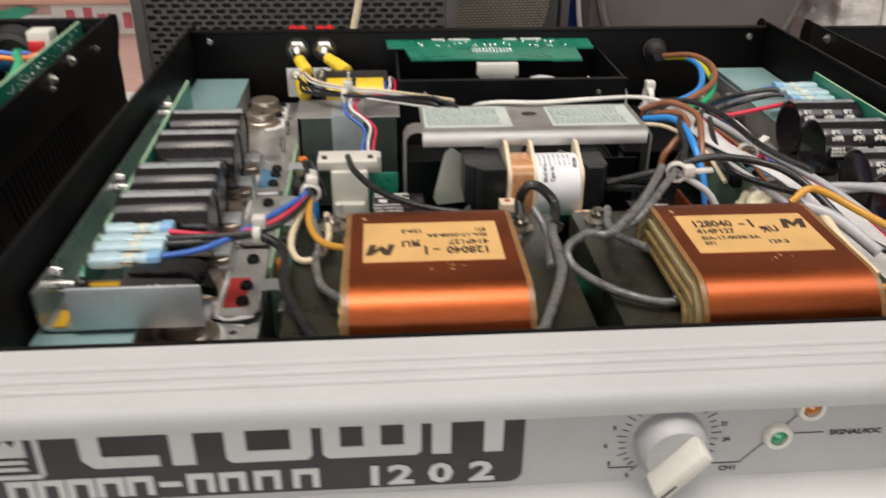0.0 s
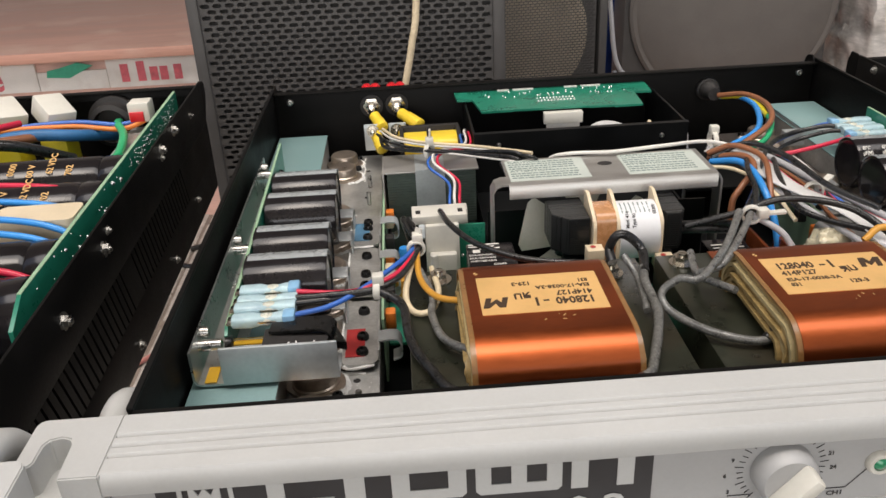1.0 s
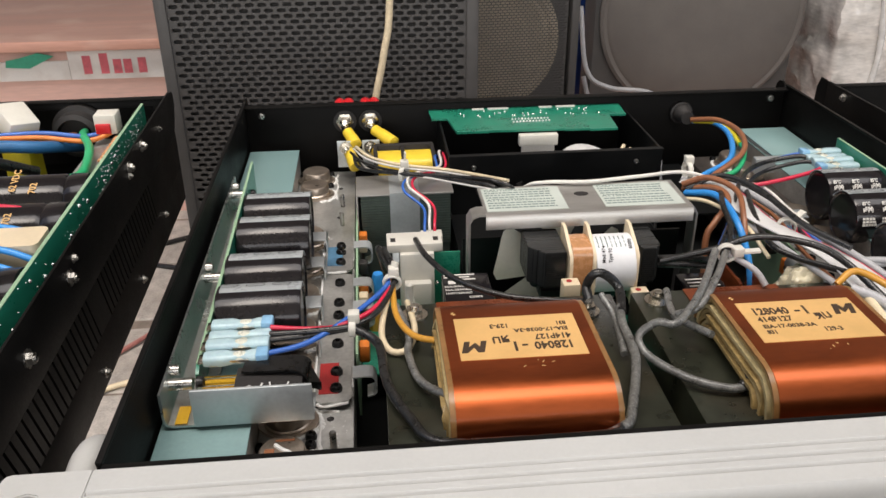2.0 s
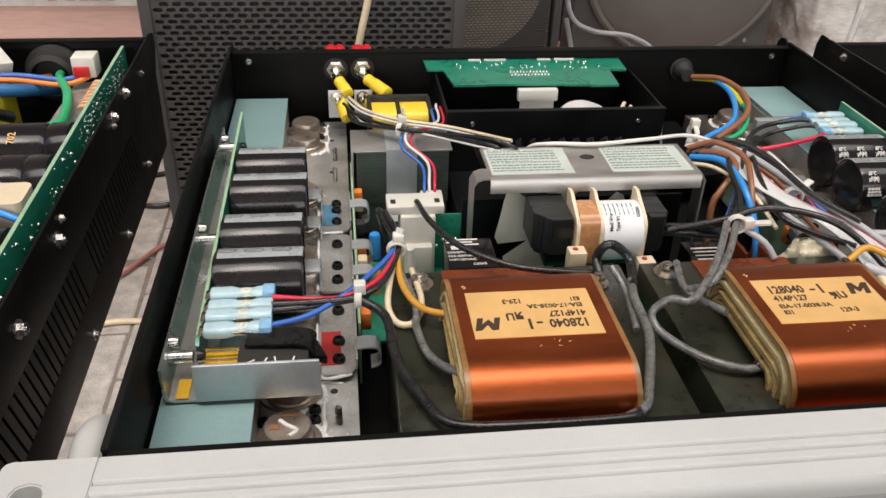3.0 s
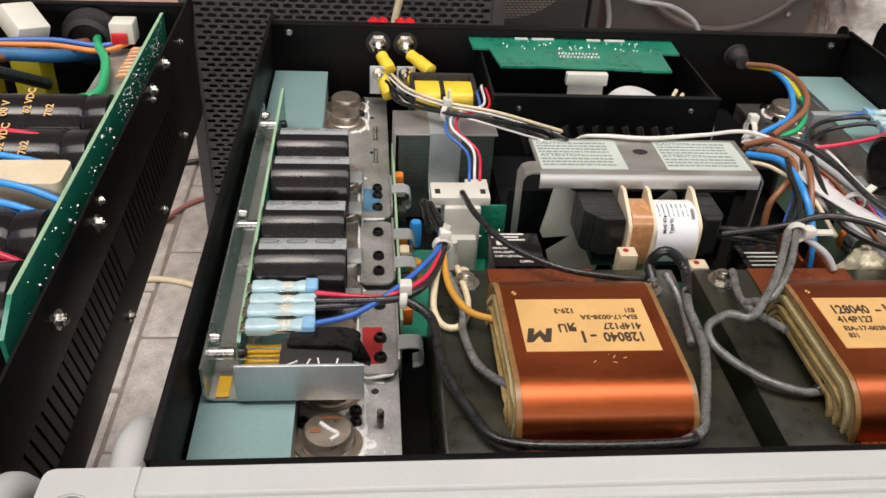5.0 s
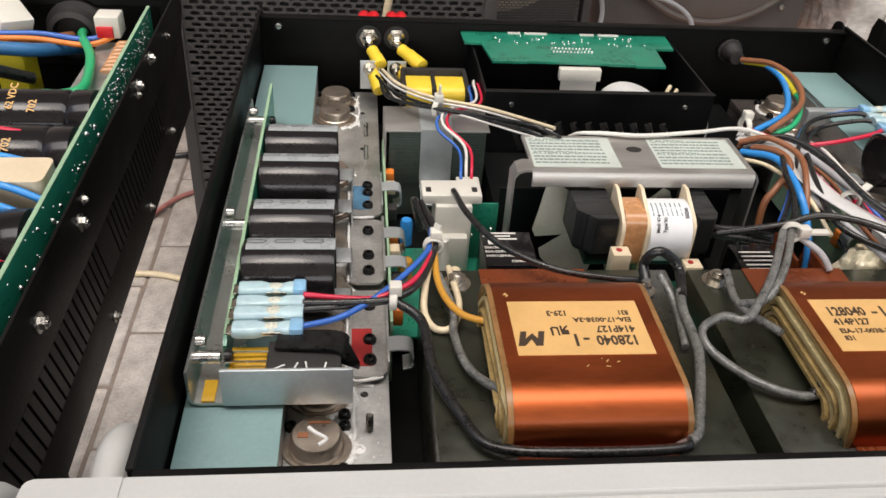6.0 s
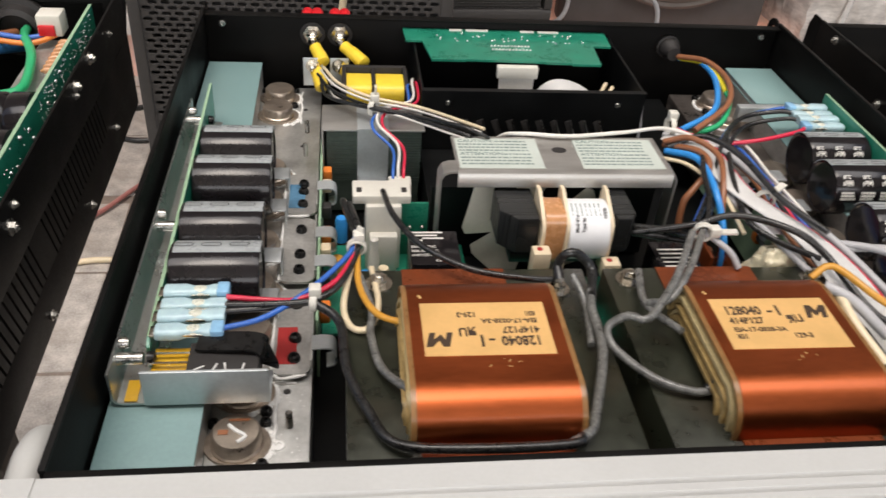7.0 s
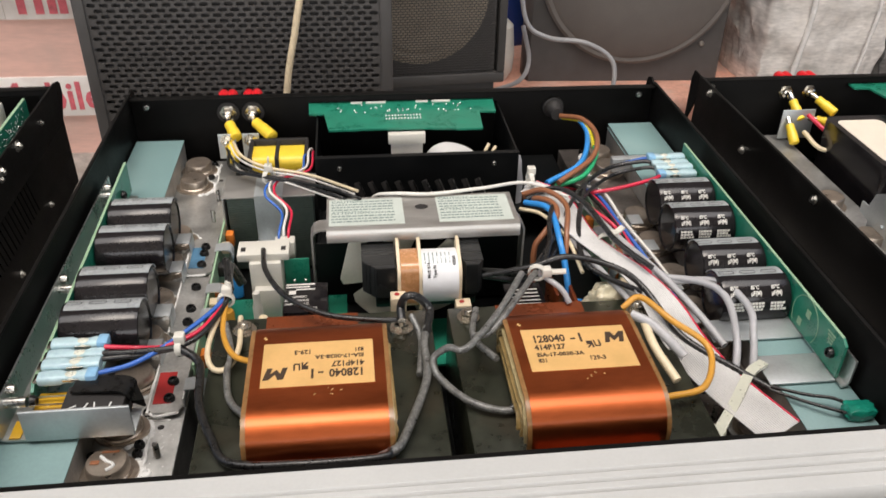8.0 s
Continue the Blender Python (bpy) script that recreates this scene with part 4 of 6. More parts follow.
prism(b, [(x1 + 0.0035, 0.0), (x1 + 0.0035, 0.0735), (x1 + 0.0015, 0.0772), (x1, 0.0786), (x1, 0.0774), (x1 + 0.0006, 0.0762), (x1 + 0.0023, 0.0733), (x1 + 0.0023, 0.0)], "y", 0.1875, 0.1990)
bracket = part("fan_bracket", b, STEEL, amp, "brushed steel bracket with two warning labels")
bracket.location = (0, 0.0050, 0)
b = B()
prism(b, [(0.0010 + 0.0042 * math.cos(radians(a)), 0.2105 + 0.0030 * math.sin(radians(a))) for a in range(0, 360, 20)], "z", 0.0784, 0.07875)
part("bracket_hole", b, INK, bracket)
for lx in (-0.0560, 0.0105):
    b = B()
    wd = 0.0455
    box(b, lx, lx + wd, 0.1910, 0.2225, 0.0786, 0.0788)
    lab = part("warning_label", b, CREAM_LABEL, bracket, "pale warning label with rows of small print")
    flat = pose(lx, 0, 0.07885)
    letters("CAUTION:", 0.0040, flat @ pose(0.0015, 0.2182, 0), LABEL_GREY, lab, "lettering", 1.05)
    letters("ATTENTION:", 0.0040, flat @ pose(0.0015, 0.2045, 0), LABEL_GREY, lab, "lettering", 1.05)
    b = B()
    rnd = random.Random(int(lx * 1000) + 90)
    for row, (yy, first) in enumerate(((0.2185, 0.022), (0.2152, 0.0015), (0.2120, 0.0015), (0.2088, 0.0015), (0.2048, 0.026), (0.2012, 0.0015), (0.1980, 0.0015), (0.1948, 0.0015))):
        u = first
        end = 0.0405 - 0.002 * rnd.random()
        while u < end:
            k = min(0.0008 + 0.0026 * rnd.random(), end - u)
            if k > 0.0005:
                bars(b, [(u, u + k, yy, yy + 0.0012)], flat)
            u += k + 0.0006
    part("small_print", b, LABEL_GREY, lab)

# black tunnel behind the fan
for q in ((-0.0665, -0.0651, 0.2271, 0.302, 0.0, 0.030), (0.0651, 0.0665, 0.2271, 0.302, 0.0, 0.030), (-0.0665, 0.0665, 0.2255, 0.2270, 0.0, 0.0480), (-0.0650, 0.0650, 0.2271, 0.302, 0.0270, 0.0285)):
    b = B()
    box(b, *q)
    part("tunnel_plate", b, INNER, amp, "black steel air tunnel plate")
# fan hub and blades
FX, FZ = -0.0115, 0.0375
b = B()
lathe(b, (FX, 0.2140, FZ), (0, -1, 0), [(0.013, 0), (0.013, 0.014), (0.011, 0.016), (0, 0.0165)], 28)
fan = part("fan", b, FAN, amp, "ivory plastic fan behind its motor")
for k in range(5):
    bb = B()
    a0 = radians(164 + 72 * k)
    grid = []
    for i in range(9):
        r = 0.010 + 0.0315 * i / 8
        row = []
        for j in range(9):
            c = (j - 4) / 4
            a = a0 + radians(c * 23)
            chord = 1 + (math.cos(radians(23)) / math.cos(radians(23 * c)) - 1) * i / 8
            rr = r * chord - 0.0035 * c ** 8 * (i / 8) ** 4
            row.append(bb.verts.new((FX + rr * math.cos(a), 0.2050 - 0.0075 * c * (1 - 0.3 * i / 8) + 0.002 * c * c, FZ + rr * math.sin(a))))
        grid.append(row)
    for i in range(8):
        for j in range(8):
            bb.faces.new((grid[i][j], grid[i][j + 1], grid[i + 1][j + 1], grid[i + 1][j]))
    bmesh.ops.recalc_face_normals(bb, faces=bb.faces[:])
    bmesh.ops.solidify(bb, geom=bb.faces[:], thickness=0.0012)
    part("fan_blade", bb, FAN, fan)
# shaded-pole motor: stacked laminations, bobbin with cheeks, wound coil with a white label
b = B()
box(b, -0.0300, 0.0300, 0.1700, 0.1840, 0.0360, 0.0420, 0.001)
motor = part("fan_motor", b, LAM_BLACK, amp, "black laminated fan motor with a cream bobbin")
for xa, xb in ((-0.0375, -0.0180), (0.0208, 0.0335)):
    cut = 0.0085 if xa < 0 else 0.002
    out = [(xa, 0.1935), (xa, 0.1725), (xa + cut, 0.1640), (xb - 0.0045 + cut * 0.5, 0.1640), (xb, 0.1690), (xb, 0.1935)]
    mx = (xa + xb) / 2
    for i in range(16):
        b = B()
        zz = 0.0480 + i * 0.00124
        prism(b, out, "z", zz, zz + 0.00098)
        part("lamination", b, LAM_BLACK, motor)
    b = B()
    prism(b, [(mx + (u - mx) * 0.97, 0.179 + (v - 0.179) * 0.97) for u, v in out], "z", 0.0470, 0.0681)
    part("motor_frame", b, LAM_BLACK, motor)
    b = B()
    cyl(b, (mx - 0.001, 0.1850, 0.0380), (0, 0, 1), 0.0042, 0.0092, 16)
    part("motor_post", b, LAM_BLACK, motor)
for cx in (-0.0165, -0.0040, 0.0190):
    b = B()
    prism(b, [(0.1845, 0.0758), (0.1795, 0.0762), (0.1770, 0.0750), (0.1635, 0.0690), (0.1605, 0.0665), (0.1595, 0.0620), (0.1595, 0.0360), (0.1845, 0.0360)], "x", cx - 0.0009, cx + 0.0009)
    part("bobbin_cheek", b, CREAM, motor)
b = B()
o = rounded(0.1608, 0.1840, 0.0400, 0.0712, 0.006, 5)
prism(b, o, "x", -0.0155, -0.0050)
part("coil", b, TAPE, motor, "amber-taped coil")
b = B()
lathe(b, (-0.0030, 0.1730, 0.0560), (1, 0, 0), [(0.0158, 0), (0.0158, 0.0210)], 44)
mlab = part("motor_label", b, WHITE_LABEL, motor, "white wrap-around label with small print")
for s, ang, u in (("03200", 36, 0.0165), ("Mod. 474", 62, 0.0015), ("Type 90", 62, 0.0050)):
    letters(s, 0.0026, pose(u, 0.1730, 0.0560, ang, 0, 0) @ pose(0, 0, 0.01595) @ pose(0, 0, 0, 0, 0, 90), INK, mlab, "lettering", 0.9)
b = B()
for k in range(7):
    for ang, ln in ((8, 0.0022), (18, 0.0016), (27, 0.0010 + 0.0005 * (k % 3))):
        m = pose(-0.0015 + 0.0024 * k, 0.1730, 0.0560, ang, 0, 0) @ pose(0, 0, 0.0160)
        bars(b, [(0, 0.0003, -0.0011, ln - 0.0011)] if k > 2 and ang == 18 else [(0, 0.0006, -0.0011, -0.0006), (0, 0.0006, -0.0003, 0.0002), (0, 0.0006, 0.0005, ln - 0.0004)], m)
part("small_print", b, LABEL_GREY, mlab)
for cx in (-0.0178, 0.0200):
    b = B()
    box(b, cx - 0.0042, cx + 0.0048, 0.1515, 0.1594, 0.0380, 0.0555 if cx < 0 else 0.0480, 0.0006)
    tb = part("terminal_block", b, CREAM, motor)
    b = B()
    cyl(b, (cx - 0.0005, 0.1560, 0.0554 if cx < 0 else 0.0479), (0, 0, 1), 0.0015, 0.0003, 12)
    part("terminal_pin", b, INSUL_RED, tb)

# ---- rear input housing with its board and flat cable ----
b = B()
box(b, -0.0670, 0.0800, 0.3030, 0.3044, 0.0, 0.0700)
housing = part("input_housing", b, INNER, amp, "black steel input housing, open on top")
for q in ((-0.0670, -0.0656, 0.3044, 0.3995, 0.0, 0.0700), (0.0786, 0.0800, 0.3044, 0.3995, 0.0, 0.0700), (-0.0656, 0.0786, 0.3044, 0.3995, 0.0150, 0.0165), (-0.0670, 0.0800, 0.3015, 0.3058, 0.0702, 0.0710)):
    b = B()
    box(b, *q)
    part("housing_wall", b, INNER, housing)
for i in range(11):
    bb = B()
    box(bb, -0.0023, 0.0023, 0.3026, 0.3031, -0.0110, 0.0110, 0.0002, m=pose(-0.044 + i * 0.0098, 0, 0.0400) @ pose(0, 0, 0, 0, -22, 0))
    slot = part("vent_slot", bb, INK, housing)
    # thin metal bar added in place of the highlight on the slot's rim
    bb = B()
    box(bb, 0.0013, 0.0022, 0.3022, 0.3025, -0.0100, 0.0105, m=pose(-0.044 + i * 0.0098, 0, 0.0400) @ pose(0, 0, 0, 0, -22, 0))
    part("slot_rim_glint", bb, SCREW if i > 5 else SCREW_DARK, slot)
for px in (-0.050, 0.062):
    part("screw", screw_bm((px, 0.3030, 0.0620), (0, -1, 0), 0.0018, 0.0012), SCREW, housing)
b = B()
prism(b, [(-0.0735, 0.3975), (-0.0725, 0.3755), (-0.0610, 0.3750), (-0.0572, 0.3440), (-0.0340, 0.3440), (-0.0340, 0.3450), (0.0210, 0.3435), (0.0210, 0.3425), (0.0390, 0.3420), (0.0390, 0.3405), (0.0590, 0.3405), (0.0610, 0.3720), (0.0740, 0.3715), (0.0755, 0.3975)], "z", 0.0718, 0.0733)
inboard = part("input_board", b, PCB, amp, "green input circuit board with solder points")
b = B()
rnd = random.Random(4)
for i in range(12):
    for j in range(2):
        lathe(b, (-0.0130 + i * 0.0024, 0.3620 + j * 0.006, 0.0733), (0, 0, 1), [(0.0009, 0), (0.0006, 0.0006), (0.0001, 0.001)], 8)
for _ in range(34):
    lathe(b, (-0.055 + rnd.random() * 0.11, 0.374 + 0.017 * rnd.random(), 0.0733), (0, 0, 1), [(0.0008, 0), (0.0005, 0.0005), (0.0001, 0.0008)], 7)
tagged(part("solder", b, SOLDER, inboard), kind="stuff")
for x0, x1 in ((-0.040, -0.031), (-0.028, -0.012), (0.012, 0.022), (0.025, 0.040)):
    b = B()
    box(b, x0, x1, 0.3930, 0.3955, 0.0733, 0.0740)
    part("pale_strip", b, W_WHITE, inboard)
b = B()
box(b, -0.0130, 0.0150, 0.3375, 0.3430, 0.0630, 0.0712, 0.0006)
part("ribbon_plug", b, WHITE, inboard)
b = B()
sweep(b, [(0.001, 0.3400, 0.0640), (0.001, 0.3390, 0.0500), (0.001, 0.340, 0.0380), (0.001, 0.348, 0.0250)], 0, flat=(0.0120, 0.0006))
part("flat_cable", b, W_WHITE, inboard)
b = B()
sweep(b, [(0.016, 0.326, 0.0500), (0.026, 0.328, 0.0610), (0.040, 0.327, 0.0600), (0.056, 0.322, 0.0480), (0.060, 0.320, 0.030)], 0, flat=(0.0120, 0.0006))
part("flat_cable", b, RIBBON, housing)
for k in range(2):
    b = B()
    sweep(b, [(0.056 + 0.006 * k, 0.330, 0.040), (0.060 + 0.006 * k, 0.334, 0.055), (0.064 + 0.005 * k, 0.338, 0.061 - 0.003 * k)], 0.0014)
    part("cream_lead", b, W_CREAM, housing)

# ---- output posts, choke and small transformer at the rear ----
for px in (-0.1375, -0.1180):
    b = B()
    lathe(b, (px, 0.4000, 0.0660), (0, -1, 0), [(0.0068, 0), (0.0068, 0.002), (0.0045, 0.0025), (0.0045, 0.006), (0.0038, 0.0065), (0.0030, 0.007), (0.0030, 0.011), (0.0020, 0.0115)], 6)
    post = part("output_post", b, NICKELED, amp, "nickel output post through a black washer")
    b = B()
    lathe(b, (px, 0.4000, 0.0660), (0, -1, 0), [(0.0088, 0), (0.0088, 0.0015), (0.007, 0.0018)], 26)
    part("washer", b, INK, post)
    b = B()
    for q in (-0.0033, 0.0033):
        lathe(b, (px + q, 0.4016, 0.0762), (0, 1, 0), [(0.0040, 0), (0.0044, 0.001), (0.0044, 0.011), (0.0036, 0.0125), (0.001, 0.013)], 12)
    cyl(b, (px, 0.4016, 0.0705), (0, 1, 0), 0.0055, 0.010, 14)
    part("post_cap", b, RED_PLASTIC, post, "red plastic cap")
for p0, p1 in (((-0.1370, 0.388, 0.0640), (-0.1300, 0.372, 0.0575)), ((-0.1175, 0.388, 0.0640), (-0.1020, 0.368, 0.0590)), ((-0.1360, 0.372, 0.0540), (-0.1305, 0.356, 0.0460)), ((-0.1190, 0.374, 0.0540), (-0.1110, 0.360, 0.0520))):
    d = Vector(p1) - Vector(p0)
    b = B()
    lathe(b, p0, d, [(0.0034, 0.0035), (0.0042, 0.0042), (0.0042, 0.011), (0.0047, 0.0122), (0.0047, d.length + 0.001), (0.0030, d.length + 0.002)], 18)
    sleeve = part("crimp_sleeve", b, YELLOW, amp, "yellow crimp sleeve")
    b = B()
    lathe(b, p0, d, [(0.0018, -0.005), (0.0026, -0.003), (0.0024, 0.004)], 12)
    part("ring_tongue", b, NICKELED, sleeve, "bare tinned ring tongue")
b = B()
box(b, -0.1435, -0.1300, 0.3700, 0.3712, 0.0400, 0.0605, 0.0003)
box(b, -0.1250, -0.1120, 0.3700, 0.3712, 0.0400, 0.0605, 0.0003)
part("terminal_plate", b, ZINC, amp)
for px, pz in ((-0.1370, 0.0555), (-0.1190, 0.0555)):
    part("terminal_nut", hex_bolt((px, 0.3700, pz), (0, -1, 0), 0.0032, 0.005), NICKELED, amp)
b = B()
prism(b, rounded(0.3270, 0.3530, 0.0330, 0.0600, 0.006, 4), "x", -0.1140, -0.0760)
choke = part("choke", b, YELLOW, amp, "choke wrapped in yellow tape with a black tie")
b = B()
box(b, -0.0975, -0.0945, 0.3255, 0.3545, 0.0320, 0.0612, 0.001)
part("tie", b, INK, choke)
b = B()
box(b, -0.1170, -0.1140, 0.3250, 0.3550, 0.0300, 0.0620, 0.0008)
box(b, -0.0760, -0.0730, 0.3250, 0.3550, 0.0300, 0.0620, 0.0008)
box(b, -0.1165, -0.0735, 0.3535, 0.3570, 0.0280, 0.0625, 0.0006)
box(b, -0.1165, -0.0735, 0.3240, 0.3275, 0.0280, 0.0420, 0.0006)
part("choke_frame", b, INK, choke)
b = B()
box(b, -0.1260, -0.0695, 0.2725, 0.3018, 0.0, 0.0578)
small_tx = part("small_transformer", b, GREEN_LAM, amp, "small dark green laminated transformer under a steel strap")
for i in range(20):
    zz = 0.0220 + i * 0.0018
    b = B()
    box(b, -0.1265, -0.0690, 0.2720, 0.2730, zz, zz + 0.0014)
    part("lamination", b, GREEN_LAM, small_tx)
b = B()
box(b, -0.1285, -0.0670, 0.2710, 0.3035, 0.0580, 0.0592, 0.0003)
box(b, -0.1295, -0.1283, 0.2700, 0.3035, 0.0, 0.0592, 0.0003)
part("top_plate", b, STEEL, small_tx)
b = B()
prism(b, [(0.2705, 0.0600), (0.3000, 0.0600), (0.3000, 0.0592), (0.2713, 0.0592), (0.2713, 0.0280), (0.2690, 0.0235), (0.2620, 0.0225), (0.2480, 0.0225), (0.2480, 0.0215), (0.2625, 0.0215), (0.2700, 0.0228), (0.2705, 0.0280)], "x", -0.1080, -0.0890)
part("strap", b, ZINC, small_tx, "bright steel strap")
part("screw", screw_bm((-0.0985, 0.2545, 0.0225), (0, 0, 1), 0.0032, 0.003), SCREW_DARK, small_tx)

# ---- control board with connector and relay ----
b = B()
box(b, -0.1280, -0.0480, 0.1405, 0.2150, 0.0130, 0.0146)
cboard = part("control_board", b, PCB, amp, "green control board on the case floor")
b = B()
box(b, -0.0440, 0.1250, 0.1405, 0.1840, 0.0130, 0.0146)
part("control_board", b, PCB, amp)
b = B()
box(b, -0.1120, -0.0810, 0.1960, 0.2120, 0.0560, 0.0610, 0.0006)
box(b, -0.1050, -0.0860, 0.1930, 0.2140, 0.0146, 0.0562, 0.0008)
box(b, -0.1030, -0.0880, 0.1880, 0.1932, 0.0146, 0.0400, 0.0006)
conn = part("fuse_block", b, WHITE, amp, "tall white plastic connector block")
for px in (-0.1085, -0.0845):
    b = B()
    box(b, px - 0.0014, px + 0.0014, 0.2000, 0.2045, 0.0609, 0.0612)
    part("connector_slot", b, INK, conn)
b = B()
box(b, -0.0855, -0.0700, 0.2060, 0.2074, 0.0146, 0.0500, 0.0003)
riser = part("riser_board", b, PCB, amp, "small upright green board beside the fuse block")
b = B()
box(b, -0.0915, -0.0790, 0.2180, 0.2270, 0.0430, 0.0545, 0.0006)
part("wire_plug", b, WHITE, riser, "white plug on three thin leads")
for k in range(4):
    b = B()
    lathe(b, (-0.0835 + 0.0035 * k, 0.2060, 0.030 + 0.004 * (k % 2)), (0, -1, 0), [(0.0012, 0), (0.0009, 0.0008), (0.0002, 0.0014)], 8)
    part("solder_point", b, SOLDER, riser)
b = B()
lathe(b, (-0.1010, 0.1800, 0.0146), (0, 0, 1), [(0.003, 0), (0.003, 0.02), (0.0022, 0.022), (0.0022, 0.03), (0.0005, 0.031)], 14)
part("white_post", b, WHITE, cboard)
b = B()
box(b, -0.0835, -0.0580, 0.1510, 0.1800, 0.0146, 0.0500, 0.0008)
relay = part("relay", b, CAP_BLACK, amp, "black relay with white print")
for s, size, px, py in (("30A-250VAC", 0.0026, -0.0865, 0.1605), ("1HP/125VAC", 0.0026, -0.0865, 0.1570), ("20A/30VDC", 0.0026, -0.0865, 0.1640), ("C0003", 0.0026, -0.0745, 0.1525)):
    letters(s, size, pose(px + 0.0035, py + 0.001, 0.0501), W_WHITE, relay, "lettering")
b = B()
bars(b, [(-0.0860, -0.0690, 0.1765, 0.1778), (-0.0860, -0.0720, 0.1740, 0.1752), (-0.0800, -0.0690, 0.1715, 0.1727), (-0.0840, -0.0800, 0.1675, 0.1710)], pose(0.0035, 0.001, 0.0501))
part("small_print", b, W_WHITE, relay)
b = B()
box(b, 0.0470, 0.0700, 0.1480, 0.1760, 0.0146, 0.0450, 0.0008)
relay2 = part("relay", b, CAP_BLACK, amp, "black relay with white print")
b = B()
bars(b, [(0.0500, 0.0670, 0.1500 + i * 0.0036, 0.1512 + i * 0.0036) for i in range(6)], pose(0, 0, 0.0451))
part("small_print", b, W_WHITE, relay2)
for px, py, r, h, m in ((-0.1060, 0.1640, 0.004, 0.020, W_SKY), (-0.0965, 0.1660, 0.0032, 0.022, W_CREAM), (0.0830, 0.1780, 0.0040, 0.024, W_BROWN), (0.0920, 0.1600, 0.0036, 0.026, W_SKY), (-0.1180, 0.2200, 0.0035, 0.016, W_SKY), (-0.1200, 0.1850, 0.004, 0.014, W_ORANGE)):
    b = B()
    lathe(b, (px, py, 0.0146), (0, 0, 1), [(r, 0), (r, h * 0.9), (r * 0.8, h), (0, h)], 16)
    part("small_component", b, m, cboard)
b = B()
box(b, 0.0770, 0.0790, 0.1600, 0.1860, 0.0146, 0.0460, 0.0004)
box(b, 0.0850, 0.0870, 0.1480, 0.1700, 0.0146, 0.0500, 0.0004)
part("brown_card", b, COPPER_DARK, cboard)
b = B()
bmesh.ops.create_icosphere(b, subdivisions=5, radius=1.0)
for v in b.verts:
    q = v.co.copy()
    f = 1 + 0.34 * noise.noise(q * 1.7 + Vector((3, 1, 7))) + 0.16 * noise.noise(q * 4.1) + 0.05 * noise.noise(q * 11)
    v.co = Vector((0.1040 + q.x * 0.0135 * f, 0.1470 + q.y * 0.0110 * f, 0.0420 + q.z * (0.0200 if q.z > 0 else 0.028) * f))
part("glue_lump", b, GLUE, cboard, "lump of pale hot-melt glue round a connector")
# thin driver boards beside the sink plates
for s in (-1, 1):
    b = B()
    xa, xb = sorted((s * 0.1290, s * 0.1302))
    box(b, xa, xb, 0.120, 0.292, 0.005, 0.0420)
    drv = part("driver_board", b, PCB_EDGE, amp, "thin upright driver board")
    for k in range(7):
        b = B()
        yy = 0.135 + k * 0.021
        box(b, *sorted((s * 0.1235, s * 0.1289)), yy, yy + 0.007, 0.026 + 0.004 * (k % 3), 0.036 + 0.002 * (k % 3), 0.001)
        part("small_component", b, (W_ORG2, INK, W_CREAM)[k % 3], drv)
    for yy in (0.105, 0.165, 0.190, 0.236):
        b = B()
        sweep(b, [(s * 0.1315, yy, 0.0420), (s * 0.1260, yy, 0.0425), (s * 0.1215, yy, 0.0410), (s * 0.1210, yy, 0.0330), (s * 0.1250, yy, 0.0310)], 0, flat=(0.0045, 0.0004), step=0.002)
        part("clip", b, ZINC, drv)


# ---- wiring ----
def cable(label, material, r, pts, wob=0.0):
    b = B()
    sweep(b, pts, r, 10, 0.0025, wobble=wob)
    return part("wire", b, material, amp, label + " wire")


cable("red", W_RED, 0.00129, [(-0.167, 0.107, 0.068), (-0.15, 0.107, 0.066), (-0.136, 0.105, 0.068), (-0.121, 0.114, 0.07), (-0.111, 0.135, 0.07)])
cable("black", W_BLACK, 0.00144, [(-0.167, 0.103, 0.067), (-0.148, 0.102, 0.068), (-0.13, 0.103, 0.069), (-0.119, 0.112, 0.07), (-0.111, 0.135, 0.07), (-0.11, 0.151, 0.072), (-0.114, 0.179, 0.068)], 0.05)
cable("black", W_BLACK, 0.00144, [(-0.167, 0.1, 0.066), (-0.148, 0.102, 0.066), (-0.13, 0.103, 0.068)])
cable("blue", W_BLUE, 0.00129, [(-0.168, 0.089, 0.066), (-0.15, 0.096, 0.066), (-0.131, 0.111, 0.069), (-0.114, 0.135, 0.07), (-0.111, 0.152, 0.07)])
cable("heavy black sleeved", W_BLACK, 0.00205, [(-0.129, 0.102, 0.068), (-0.119, 0.092, 0.066), (-0.116, 0.066, 0.064), (-0.108, 0.044, 0.063), (-0.098, 0.028, 0.0635), (-0.069, 0.0225, 0.066), (-0.034, 0.023, 0.066), (-0.029, 0.027, 0.0655)], 0.06)
cable("heavy grey sleeved", W_GREY, 0.00215, [(-0.034, 0.0235, 0.0655), (-0.0265, 0.028, 0.0652), (-0.0215, 0.037, 0.065), (-0.009, 0.073, 0.064), (-0.008, 0.097, 0.066), (-0.006, 0.108, 0.068)], 0.06)
cable("looped black", W_BLACK, 0.00225, [(-0.0065, 0.104, 0.0675), (-0.003, 0.121, 0.07), (-0.009, 0.1235, 0.0765), (-0.015, 0.123, 0.078), (-0.018, 0.125, 0.07), (-0.018, 0.118, 0.066)], 0.12)
cable("grey sleeved", W_GREY, 0.00182, [(-0.11, 0.123, 0.066), (-0.105, 0.101, 0.064), (-0.106, 0.089, 0.062), (-0.102, 0.067, 0.063), (-0.09, 0.05, 0.066)], 0.06)
